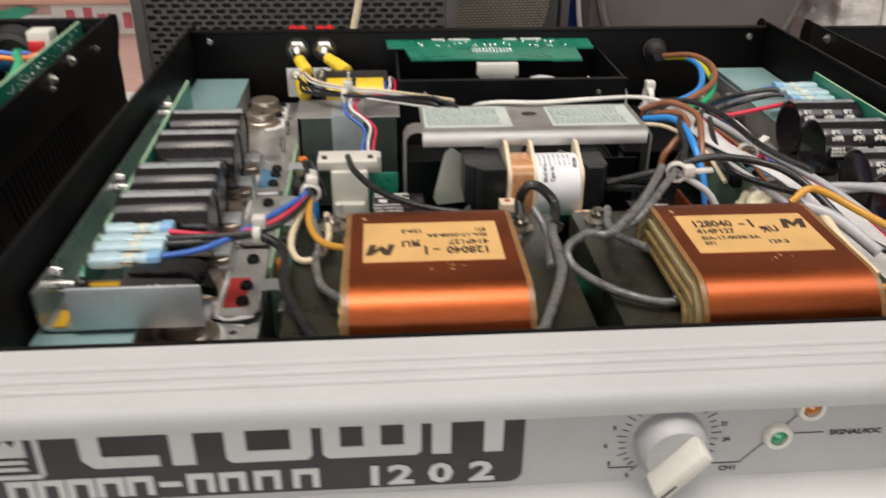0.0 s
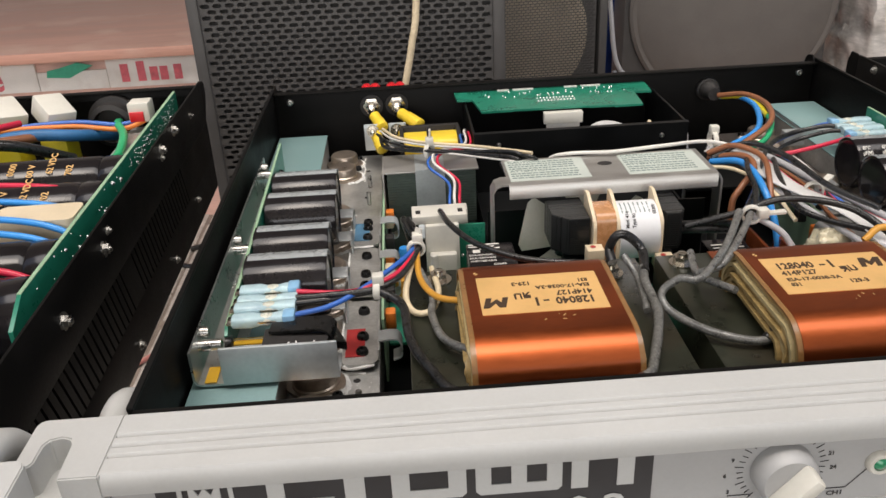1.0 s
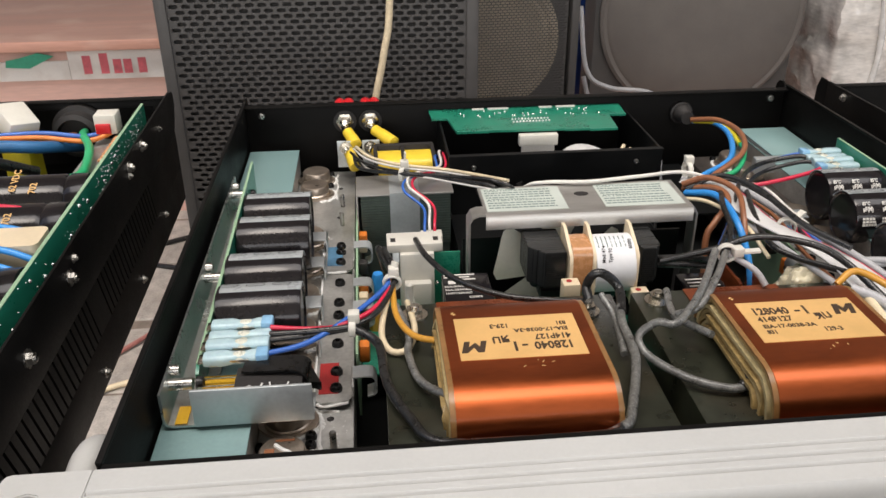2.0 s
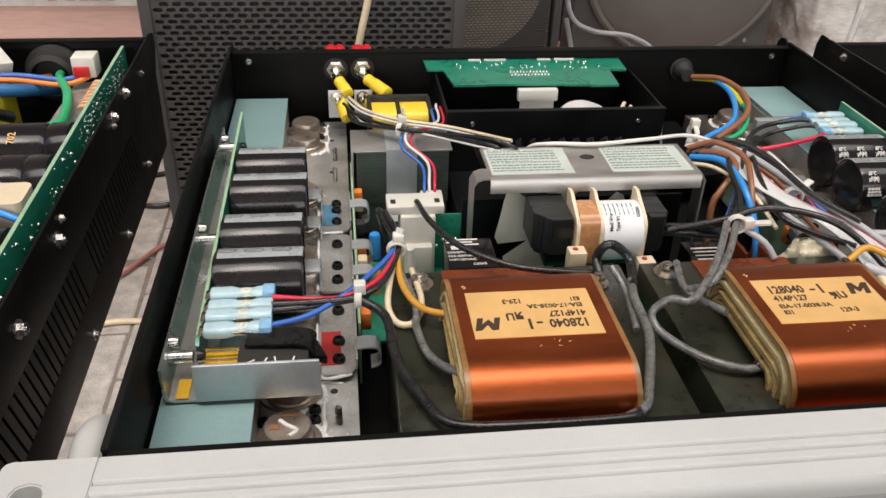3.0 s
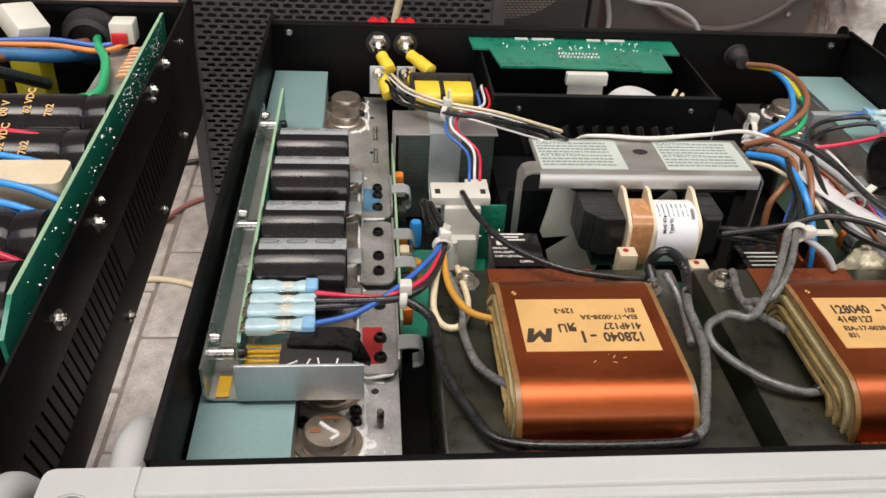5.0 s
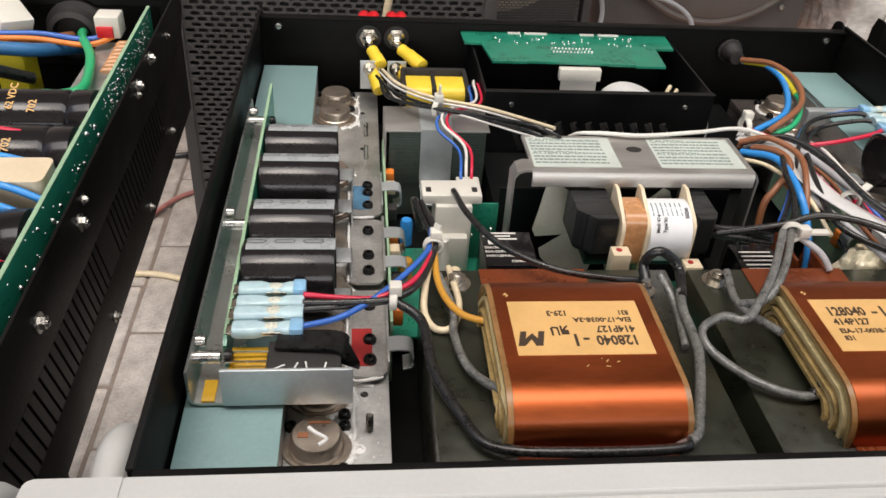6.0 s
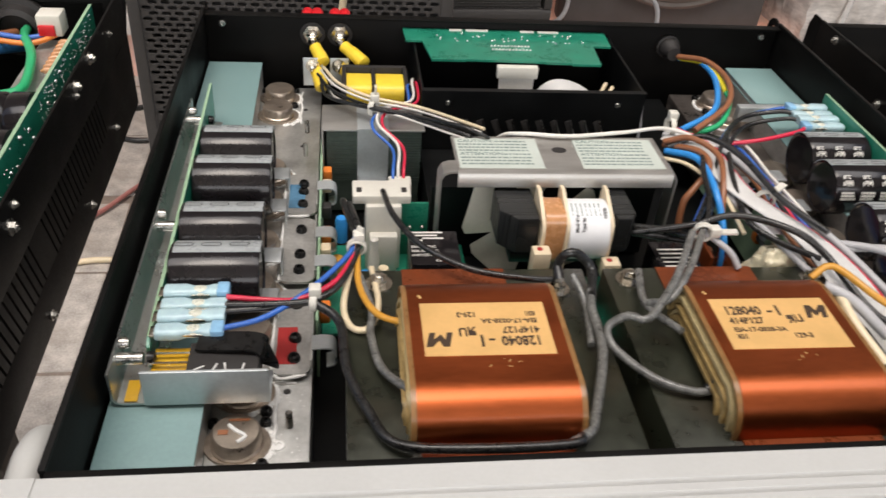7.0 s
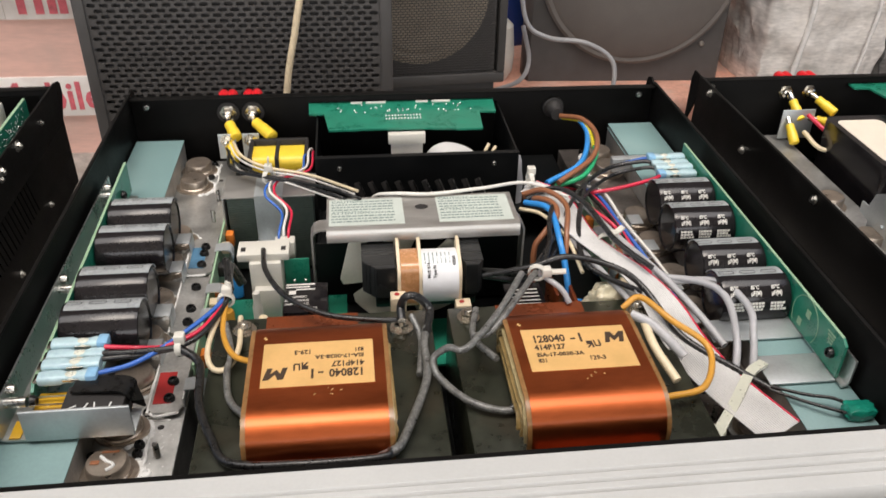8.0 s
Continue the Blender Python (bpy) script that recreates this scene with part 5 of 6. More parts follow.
cable("grey sleeved", W_GREY, 0.00167, [(-0.013, 0.117, 0.07), (-0.009, 0.104, 0.064), (-0.012, 0.079, 0.062)], 0.06)
cable("cream", W_CREAM, 0.00152, [(-0.11, 0.145, 0.07), (-0.116, 0.115, 0.066), (-0.117, 0.102, 0.062), (-0.113, 0.094, 0.06), (-0.106, 0.094, 0.061), (-0.102, 0.108, 0.062), (-0.104, 0.136, 0.06)])
cable("ochre", W_ORANGE, 0.00152, [(-0.111, 0.14, 0.07), (-0.11, 0.115, 0.066), (-0.103, 0.097, 0.066), (-0.091, 0.088, 0.068)])
cable("black", W_BLACK, 0.0016, [(-0.096, 0.198, 0.063), (-0.092, 0.168, 0.068), (-0.08, 0.143, 0.068), (-0.059, 0.126, 0.067), (-0.034, 0.12, 0.066), (-0.016, 0.121, 0.064)])
cable("grey sleeved", W_GREY, 0.00182, [(0.039, 0.063, 0.07), (0.031, 0.051, 0.062), (0.012, 0.056, 0.0625), (-0.002, 0.074, 0.063), (-0.005, 0.083, 0.068), (0.003, 0.083, 0.075), (0.011, 0.08, 0.076), (0.031, 0.105, 0.078), (0.049, 0.136, 0.08)], 0.06)
cable("black sleeved end", W_BLACK, 0.0021, [(0.0400, 0.0655, 0.0715), (0.0370, 0.0600, 0.0690), (0.0330, 0.0535, 0.0640), (0.0290, 0.0512, 0.0622)], 0.08)
cable("grey sleeved", W_GREY, 0.00182, [(0.023, 0.127, 0.064), (0.018, 0.101, 0.066), (0.026, 0.078, 0.07)], 0.06)
cable("black", W_BLACK, 0.00182, [(0.034, 0.175, 0.056), (0.046, 0.167, 0.06), (0.057, 0.155, 0.064)], 0.05)
cable("black", W_BLACK, 0.00182, [(0.034, 0.174, 0.053), (0.046, 0.164, 0.057), (0.059, 0.156, 0.06)], 0.05)
cable("black", W_BLACK, 0.00099, [(-0.133, 0.342, 0.062), (-0.123, 0.31, 0.066), (-0.103, 0.283, 0.07), (-0.074, 0.266, 0.072), (-0.042, 0.228, 0.0815), (-0.034, 0.233, 0.072), (-0.03, 0.236, 0.055)])
cable("white", W_WHITE, 0.00068, [(-0.131, 0.346, 0.063), (-0.121, 0.314, 0.067), (-0.101, 0.287, 0.071), (-0.072, 0.27, 0.073), (-0.04, 0.232, 0.08)])
cable("cream", W_CREAM, 0.00106, [(-0.129, 0.35, 0.063), (-0.119, 0.318, 0.067), (-0.099, 0.291, 0.071), (-0.07, 0.274, 0.073), (-0.038, 0.236, 0.08)])
cable("black", W_BLACK, 0.00099, [(-0.129, 0.333, 0.06), (-0.119, 0.302, 0.064), (-0.087, 0.272, 0.07), (-0.051, 0.23, 0.0805), (-0.043, 0.236, 0.07), (-0.04, 0.24, 0.055)])
cable("white", W_WHITE, 0.00068, [(-0.128, 0.33, 0.0608), (-0.118, 0.299, 0.0648), (-0.086, 0.269, 0.0708), (-0.05, 0.227, 0.0788)])
cable("red", W_RED, 0.00088, [(-0.0700, 0.338, 0.052), (-0.0690, 0.334, 0.060), (-0.069, 0.321, 0.066), (-0.071, 0.295, 0.066), (-0.09, 0.278, 0.068), (-0.093, 0.263, 0.066), (-0.082, 0.249, 0.06), (-0.083, 0.226, 0.056), (-0.083, 0.222, 0.030)])
cable("white", W_WHITE, 0.00088, [(-0.0705, 0.341, 0.054), (-0.0700, 0.336, 0.062), (-0.072, 0.322, 0.067), (-0.074, 0.296, 0.067), (-0.093, 0.279, 0.069), (-0.096, 0.264, 0.067), (-0.085, 0.25, 0.061), (-0.086, 0.227, 0.057), (-0.085, 0.222, 0.030)])
cable("blue", W_BLUE, 0.00088, [(-0.0710, 0.336, 0.050), (-0.0705, 0.332, 0.058), (-0.075, 0.32, 0.065), (-0.077, 0.294, 0.065), (-0.096, 0.277, 0.067), (-0.099, 0.262, 0.065), (-0.088, 0.248, 0.059), (-0.089, 0.225, 0.055), (-0.088, 0.221, 0.030)])
cable("bright blue", W_SKY, 0.00205, [(0.13, 0.379, 0.063), (0.14, 0.367, 0.066), (0.139, 0.333, 0.068), (0.123, 0.291, 0.066), (0.094, 0.27, 0.062)])
cable("brown", W_BROWN, 0.00198, [(0.129, 0.379, 0.064), (0.141, 0.358, 0.07), (0.143, 0.324, 0.072), (0.131, 0.291, 0.07), (0.101, 0.266, 0.064)])
cable("yellow", W_YG, 0.0019, [(0.13, 0.379, 0.0630), (0.1405, 0.362, 0.067), (0.1415, 0.335, 0.0685), (0.1385, 0.312, 0.068)])
cable("green", W_GREEN, 0.0019, [(0.1395, 0.318, 0.0680), (0.137, 0.301, 0.067), (0.122, 0.277, 0.063), (0.1, 0.268, 0.06)])
cable("red", W_RED, 0.00137, [(0.177, 0.270, 0.0655), (0.166, 0.262, 0.066), (0.141, 0.257, 0.063), (0.118, 0.26, 0.058)])
cable("red", W_RED, 0.00137, [(0.097, 0.247, 0.066), (0.113, 0.225, 0.066), (0.125, 0.207, 0.062), (0.129, 0.202, 0.05)])
cable("bright blue", W_SKY, 0.00198, [(0.071, 0.234, 0.068), (0.082, 0.214, 0.074), (0.082, 0.182, 0.07), (0.085, 0.165, 0.048), (0.085, 0.160, 0.020)])
cable("brown", W_BROWN, 0.0019, [(0.072, 0.241, 0.068), (0.084, 0.22, 0.076), (0.085, 0.205, 0.074), (0.074, 0.195, 0.066), (0.069, 0.192, 0.056), (0.070, 0.186, 0.020)])
cable("black", W_BLACK, 0.00182, [(0.033, 0.164, 0.06), (0.058, 0.156, 0.07), (0.08, 0.156, 0.076), (0.102, 0.141, 0.078), (0.116, 0.129, 0.072), (0.13, 0.099, 0.06), (0.152, 0.078, 0.054), (0.165, 0.064, 0.052)], 0.05)
cable("thin black", W_BLACK, 0.0009, [(0.163, 0.066, 0.0525), (0.180, 0.057, 0.053), (0.192, 0.052, 0.054), (0.200, 0.047, 0.052)])
cable("thin black", W_BLACK, 0.0009, [(0.163, 0.065, 0.0515), (0.178, 0.054, 0.0515), (0.190, 0.046, 0.052), (0.200, 0.042, 0.051)])
cable("black", W_BLACK, 0.00152, [(0.177, 0.286, 0.066), (0.168, 0.290, 0.066), (0.142, 0.288, 0.062), (0.109, 0.243, 0.07), (0.08, 0.188, 0.07), (0.064, 0.162, 0.068)])
cable("black", W_BLACK, 0.00167, [(0.116, 0.254, 0.068), (0.098, 0.2, 0.07), (0.092, 0.165, 0.068), (0.1, 0.15, 0.066), (0.118, 0.132, 0.066)], 0.05)
cable("black", W_BLACK, 0.00137, [(0.177, 0.278, 0.0655), (0.168, 0.282, 0.065), (0.144, 0.284, 0.058), (0.111, 0.239, 0.066), (0.082, 0.184, 0.066), (0.066, 0.158, 0.064)])
cable("blue", W_BLUE, 0.00122, [(0.177, 0.294, 0.0665), (0.168, 0.297, 0.064), (0.143, 0.292, 0.059), (0.11, 0.247, 0.067), (0.081, 0.192, 0.067), (0.065, 0.166, 0.065)])
cable("white", W_WHITE, 0.00114, [(-0.035, 0.245, 0.055), (-0.028, 0.238, 0.074), (-0.016, 0.231, 0.080), (0.009, 0.227, 0.081), (0.042, 0.232, 0.081), (0.074, 0.244, 0.077), (0.099, 0.232, 0.072)])
cable("pale grey", W_PALE, 0.00205, [(0.127, 0.159, 0.058), (0.154, 0.141, 0.065), (0.163, 0.123, 0.066), (0.159, 0.096, 0.06), (0.154, 0.08, 0.049)])
cable("pale grey", W_PALE, 0.00205, [(0.129, 0.153, 0.056), (0.163, 0.139, 0.066), (0.172, 0.114, 0.066), (0.168, 0.095, 0.06), (0.164, 0.081, 0.049)])
cable("ochre", W_ORANGE, 0.00167, [(0.098, 0.108, 0.074), (0.107, 0.109, 0.08), (0.118, 0.091, 0.078), (0.134, 0.077, 0.07), (0.124, 0.054, 0.066), (0.102, 0.048, 0.066)])
cable("cream", W_CREAM, 0.00228, [(0.106, 0.097, 0.074), (0.107, 0.08, 0.07), (0.113, 0.061, 0.064)])
cable("pale grey", W_PALE, 0.00258, [(0.1, 0.1, 0.076), (0.11, 0.092, 0.074), (0.122, 0.076, 0.066)])
cable("grey sleeved", W_GREY, 0.00182, [(0.059, 0.145, 0.074), (0.04, 0.112, 0.078), (0.026, 0.095, 0.074), (0.018, 0.099, 0.068)], 0.06)
cable("pale grey", W_PALE, 0.00167, [(0.061, 0.148, 0.072), (0.073, 0.139, 0.066), (0.077, 0.133, 0.06)])
cable("twisted black", W_BLACK, 0.0018, [(-0.1120, 0.196, 0.040), (-0.1165, 0.190, 0.060), (-0.1165, 0.182, 0.0665), (-0.1135, 0.168, 0.0665), (-0.1110, 0.150, 0.0695)], 0.1)
cable("twisted black", W_BLACK, 0.0018, [(-0.1090, 0.192, 0.044), (-0.1130, 0.186, 0.0600), (-0.1130, 0.178, 0.0640), (-0.1120, 0.165, 0.0655), (-0.1095, 0.150, 0.0690)], 0.1)
cable("black", W_BLACK, 0.0012, [(-0.1310, 0.3380, 0.0620), (-0.1260, 0.3060, 0.0640), (-0.1010, 0.2790, 0.0700), (-0.0780, 0.2640, 0.0730), (-0.0480, 0.2330, 0.0820), (-0.038, 0.237, 0.070)])
for label, material, r, dx, dz in (("black", W_BLACK, 0.0014, 0.0, 0.0), ("red", W_RED, 0.0013, 0.005, -0.003), ("blue", W_BLUE, 0.0013, 0.010, -0.004), ("white", W_WHITE, 0.0011, 0.014, -0.002), ("brown", W_BROWN, 0.0013, -0.005, -0.004)):
    cable(label, material, r, [(0.108 + dx, 0.290, 0.050 + dz), (0.118 + dx, 0.262, 0.060 + dz), (0.128 + dx * 0.6, 0.225, 0.058 + dz), (0.134 + dx, 0.190, 0.050 + dz), (0.142 + dx, 0.150, 0.044 + dz)])
for label, material, r, pts in (
        ("pale grey", W_PALE, 0.0021, [(0.078, 0.252, 0.0700), (0.104, 0.236, 0.0690), (0.118, 0.195, 0.0670), (0.136, 0.152, 0.0630), (0.148, 0.122, 0.0570), (0.156, 0.100, 0.0510)]),
        ("pale grey", W_PALE, 0.0018, [(0.074, 0.250, 0.0705), (0.086, 0.236, 0.0690), (0.088, 0.200, 0.0680), (0.100, 0.160, 0.0650), (0.112, 0.128, 0.0610)]),
        ("black", W_BLACK, 0.0017, [(0.072, 0.235, 0.0700), (0.090, 0.232, 0.0790), (0.104, 0.210, 0.0790), (0.114, 0.175, 0.0735), (0.128, 0.148, 0.0710)]),
        ("black", W_BLACK, 0.0015, [(0.084, 0.214, 0.0760), (0.078, 0.196, 0.0760), (0.074, 0.176, 0.0740), (0.066, 0.155, 0.0720)]),
        ("brown", W_BROWN, 0.0017, [(0.070, 0.238, 0.0720), (0.082, 0.230, 0.0790), (0.092, 0.212, 0.0780), (0.088, 0.190, 0.0720), (0.084, 0.172, 0.0560)]),
        ("cream", W_CREAM, 0.0012, [(0.066, 0.226, 0.0680), (0.078, 0.214, 0.0700), (0.088, 0.188, 0.0680), (0.092, 0.162, 0.0600)])):
    cable(label, material, r, pts)
ribbon_path = [(0.0760, 0.2480, 0.0700), (0.0905, 0.2310, 0.0700), (0.0985, 0.1900, 0.0670), (0.1175, 0.1525, 0.0650), (0.1265, 0.1290, 0.0610), (0.1320, 0.0950, 0.0555), (0.1420, 0.0700, 0.0505), (0.1600, 0.0370, 0.0465)]
line = spline(ribbon_path, 0.005)
ways = []
for i, q in enumerate(line):
    d = (line[min(i + 1, len(line) - 1)] - line[max(i - 1, 0)]).normalized()
    lean = 0.55 * math.sin(min(1.0, i / len(line) * 1.6) * math.pi)
    side = (d.cross(Vector((0, 0, 1))).normalized() + Vector((0, 0, lean * 0.5))).normalized()
    ways.append((q + Vector((0, 0, 0.0018)), side, 0.0102 + 0.0028 * min(1.0, max(0.0, (i / len(line) - 0.45) / 0.3))))
# base strip in a darker grey, so shade between the strands is coloured in
b = B()
rows = [[b.verts.new(q + side * h * u + Vector((0, 0, v))) for u, v in ((1, 0.0003), (-1, 0.0003), (-1, -0.0003), (1, -0.0003))] for q, side, h in ways]
for p, q in zip(rows, rows[1:]):
    for j in range(4):
        b.faces.new((p[j], p[(j + 1) % 4], q[(j + 1) % 4], q[j]))
bmesh.ops.recalc_face_normals(b, faces=b.faces[:])
ribbon = part("ribbon_cable", b, W_GREY, amp, "wide pale grey ribbon cable with a red edge")
for k in range(20):
    b = B()
    u = -0.96 + 1.92 * k / 19
    sweep(b, [q - side * h * u + Vector((0, 0, 0.0004)) for q, side, h in ways], 0.00056, 6, 0.006)
    part("strand", b, W_RED if k == 19 else RIBBON, ribbon)


def tie_wrap(p, axis, r, tail):
    b = B()
    q = Vector(axis).normalized()
    frame3 = q.to_track_quat("Z", "Y").to_matrix()
    for k in (-1, 0, 1):
        ring = [Vector(p) + q * 0.0009 * k + frame3 @ Vector((r * math.cos(radians(a)), r * math.sin(radians(a)), 0)) for a in range(0, 361, 40)]
        sweep(b, ring, 0.0008, 6, 0.002)
    t = Vector(tail)
    box(b, -0.0026, 0.0026, -0.0026, 0.0026, -0.002, 0.003, 0.0006, m=Matrix.Translation(Vector(p) + t.normalized() * (r + 0.001)))
    sweep(b, [Vector(p) + t.normalized() * r, Vector(p) + t * 0.6, Vector(p) + t], 0, flat=(0.0019, 0.0006))
    part("cable_tie", b, WHITE, amp, "white nylon cable tie")


tie_wrap((-0.130, 0.1035, 0.0680), (1, -0.1, 0), 0.0038, (0.001, 0.001, 0.007))
tie_wrap((-0.111, 0.140, 0.0695), (0, 1, 0.1), 0.0040, (0.002, 0.002, 0.010))
tie_wrap((-0.098, 0.2820, 0.0690), (1, -0.6, 0), 0.0048, (0.001, 0.0, 0.014))
tie_wrap((0.060, 0.1460, 0.0730), (0.3, 1, 0), 0.0044, (0.016, -0.003, 0.002))
tie_wrap((0.077, 0.2500, 0.0760), (1, 0.1, 0), 0.0050, (0.001, 0.002, 0.009))
tie_wrap((0.112, 0.1860, 0.0660), (0.3, 1, 0), 0.0048, (0.012, 0.006, 0.006))
b = B()
sweep(b, [(0.170, 0.083, 0.052), (0.158, 0.074, 0.0535), (0.142, 0.055, 0.051), (0.128, 0.040, 0.047)], 0, flat=(0.0026, 0.0010))
box(b, -0.0050, 0.0050, -0.007, 0.004, 0, 0.005, 0.0015, m=pose(0.127, 0.041, 0.045, 0, 0, -45))
part("cable_tie", b, NYLON, amp, "broad pale nylon tie over the ribbon")
b = B()
bmesh.ops.create_icosphere(b, subdivisions=4, radius=1.0)
for v in b.verts:
    q = v.co / max(abs(v.co.x), abs(v.co.y), abs(v.co.z)) * 0.55 + v.co * 0.45
    q *= 1 + 0.14 * noise.noise(v.co * 2.6)
    v.co = Vector((0.2020 + q.x * 0.0080, 0.0450 + q.y * 0.0050, 0.0515 + q.z * 0.0038))
part("green_terminal", b, TEAL_GLUE, amp, "small green terminal")
# cable gland in the rear wall
b = B()
lathe(b, (0.127, 0.400, 0.0640), (0, -1, 0), [(0.0090, 0), (0.0090, 0.004), (0.0075, 0.0045), (0.0072, 0.010), (0.0055, 0.012), (0.0050, 0.018), (0.0020, 0.018)], 12)
part("cable_gland", b, INK, amp, "black cable gland")
b = B()
lathe(b, (0.083, 0.318, 0.0), (0, 0, 1), [(0.005, 0), (0.005, 0.040), (0.0035, 0.048), (0.0030, 0.056), (0.0015, 0.060)], 14)
part("white_post", b, W_PALE, amp, "pale plastic pillar")
b = B()
box(b, 0.082, 0.130, 0.300, 0.395, 0.020, 0.0215)
part("shelf_plate", b, INNER, amp)


# ---- neighbouring amplifiers ----
a1 = thing("power_amplifier", "open power amplifier with black slotted case and gold-printed capacitors", "amplifier", pose(-0.4735, -0.0337, 0.008, 0, 0, 1.0), group="open amplifiers in a row")
H1 = 0.0825
b = B()
box(b, -0.2115, 0.2115, 0.004, 0.4400, -0.004, -0.0025)
part("base_plate", b, INNER, a1)
b = B()
box(b, -0.2129, -0.2115, 0.004, 0.4400, -0.004, H1, 0.0003)
part("side_wall", b, BLACK, a1)


def slotted_wall(parent, x0, x1, y0, y1, z0, z1, groups, s0, s1):
    """A wall with slanting slots cut through it, built as strips between them."""
    b = B()
    box(b, x0, x1, y0, y1, s1, z1, 0.0002)
    wall = part("side_wall", b, BLACK, parent, "black side wall with two rows of slanting vent slots")
    b = B()
    box(b, x0, x1, y0, y1, z0, s0, 0.0002)
    part("lower_strip", b, BLACK, wall)
    u = y0
    slant = -0.010

    def bar(pts):
        b = B()
        prism(b, pts, "x", x0, x1)
        part("vent_bar", b, BLACK, wall)

    for a, c in groups:
        bar([(u, s0), (a, s0), (a + slant, s1), (u + (slant if u > y0 else 0), s1)])
        n = int((c - a) / 0.0066)
        for i in range(n):
            ya = a + (c - a) * i / n
            bar([(ya + 0.0018, s0), (ya + (c - a) / n, s0), (ya + (c - a) / n + slant, s1), (ya + 0.0018 + slant, s1)])
        u = c
    bar([(u, s0), (y1, s0), (y1, s1), (u + slant, s1)])
    return wall


slotted_wall(a1, 0.2115, 0.2129, 0.004, 0.4400, -0.004, H1, ((0.050, 0.203), (0.219, 0.352)), 0.022, 0.050)
b = B()
box(b, 0.2060, 0.2075, 0.03, 0.40, 0.010, 0.06)
part("inner_shield", b, INNER, a1)
b = B()
box(b, -0.2115, 0.2115, 0.4386, 0.4400, -0.004, H1 - 0.0042, 0.0003)
box(b, -0.2115, 0.2115, 0.4330, 0.4400, H1 - 0.0040, H1 - 0.0026, 0.0003)
box(b, 0.100, 0.2000, 0.4375, 0.4388, 0.030, H1 - 0.010)
part("rear_wall", b, BLACK, a1)
b = B()
prism(b, [(0.4400, H1 - 0.03), (0.4520, H1 - 0.014), (0.4520, H1 - 0.005), (0.4480, H1 - 0.002), (0.4400, H1 - 0.001)], "x", 0.2115, 0.2129)
part("rear_tab", b, BLACK, a1)
b = B()
prism(b, [(0.004, H1), (0.004, 0.0), (-0.022, 0.0), (-0.026, 0.07), (-0.026, H1 - 0.002), (-0.024, H1)][::-1], "x", -0.2125, 0.2125)
p1 = part("front_panel", b, GREY, a1)
ear(p1, 1)
for yy, zz, r in ((0.175, 0.0700, 0.0036), (0.113, 0.0665, 0.0036), (0.303, 0.0755, 0.0034), (0.339, 0.0765, 0.0034), (0.192, 0.003, 0.0026), (0.288, 0.006, 0.0024), (0.369, 0.014, 0.0022), (0.185, 0.0755, 0.0022), (0.301, 0.071, 0.0020), (0.392, 0.070, 0.0020)):
    part("bolt", hex_bolt((0.2129, yy, zz), (1, 0, 0), r * 0.78, r * 0.8), SCREW, a1)
# upright board along the wall
b = B()
prism(b, [(0.090, 0.02), (0.090, H1 - 0.006), (0.105, H1 + 0.0025), (0.400, H1 + 0.0035), (0.400, 0.02)], "x", 0.2015, 0.2033)
bd = part("circuit_board", b, PCB, a1, "long upright green board with solder points")
b = B()
prism(b, [(0.105, H1 + 0.0025), (0.105, H1 + 0.0029), (0.400, H1 + 0.0039), (0.400, H1 + 0.0035)], "x", 0.2015, 0.2033)
part("board_edge", b, PCB_EDGE, bd)
b = B()
rnd = random.Random(8)
for i in range(240):
    yy = 0.27 + 0.12 * rnd.random() if i < 140 else 0.110 + 0.28 * rnd.random()
    r = 0.00045 if i < 215 else 0.0009 + 0.0005 * rnd.random()
    lathe(b, (0.2033, yy, H1 + 0.0015 - 0.018 * rnd.random()), (1, 0, 0), [(r, 0), (r * 0.85, r * 0.5), (r * 0.3, r * 1.0)], 8)
tagged(part("solder", b, SOLDER, bd), kind="stuff")
for k, yy in enumerate((0.128, 0.166, 0.242, 0.284)):
    b = B()
    r = 0.0182
    lathe(b, (0.1965, yy, 0.0615), (-1, 0, 0), [(r - 0.003, 0), (r, 0.002), (r, 0.012), (r - 0.0012, 0.014), (r, 0.016), (r, 0.1), (r - 0.002, 0.102)], 40)
    c = part("capacitor", b, CAP_BLACK, a1, "long black capacitor with gold print")
    for j, s in enumerate(("3487", "D 00", "0000", "00 V", "62 VDC", "702")):
        m = pose(0.112 + 0.0112 * j, yy, 0.0615, 20 + 5 * (j % 2), 0, 0) @ pose(0, 0, r + 0.0001) @ pose(0, 0, 0, 0, 0, 90)
        letters(s, 0.0056, m @ pose(-0.007, 0, 0), LABEL, c, "lettering")
b = B()
prism(b, rounded(0.152, 0.1945, 0.192, 0.214, 0.004), "z", 0.058, 0.0800)
part("cream_cover", b, CREAM, a1, "cream plastic cover")
b = B()
lathe(b, (0.146, 0.437, 0.0575), (0, -1, 0), [(0.020, 0), (0.020, 0.006), (0.0165, 0.007), (0.0165, 0.016), (0.013, 0.018), (0.012, 0.010), (0.002, 0.010)], 24)
part("cable_gland", b, INK, a1, "large black threaded cable gland")
for k in range(2):
    b = B()
    box(b, -0.0105, 0.0105, -0.0130, 0.0130, -0.016, 0.0, 0.0015)
    bmesh.ops.transform(b, matrix=pose(0.084 + 0.034 * k, 0.398, 0.0840, 24, 8, 44), verts=b.verts[:])
    pl = part("relay_tile", b, WHITE, a1, "white tilted plastic plug housing")
    b = B()
    box(b, 0.074 + 0.034 * k, 0.092 + 0.034 * k, 0.380, 0.404, 0.0, 0.069, 0.001)
    part("relay_body", b, W_YG, pl)
b = B()
box(b, 0.1700, 0.1850, 0.3900, 0.4050, 0.0680, 0.0820, 0.001)
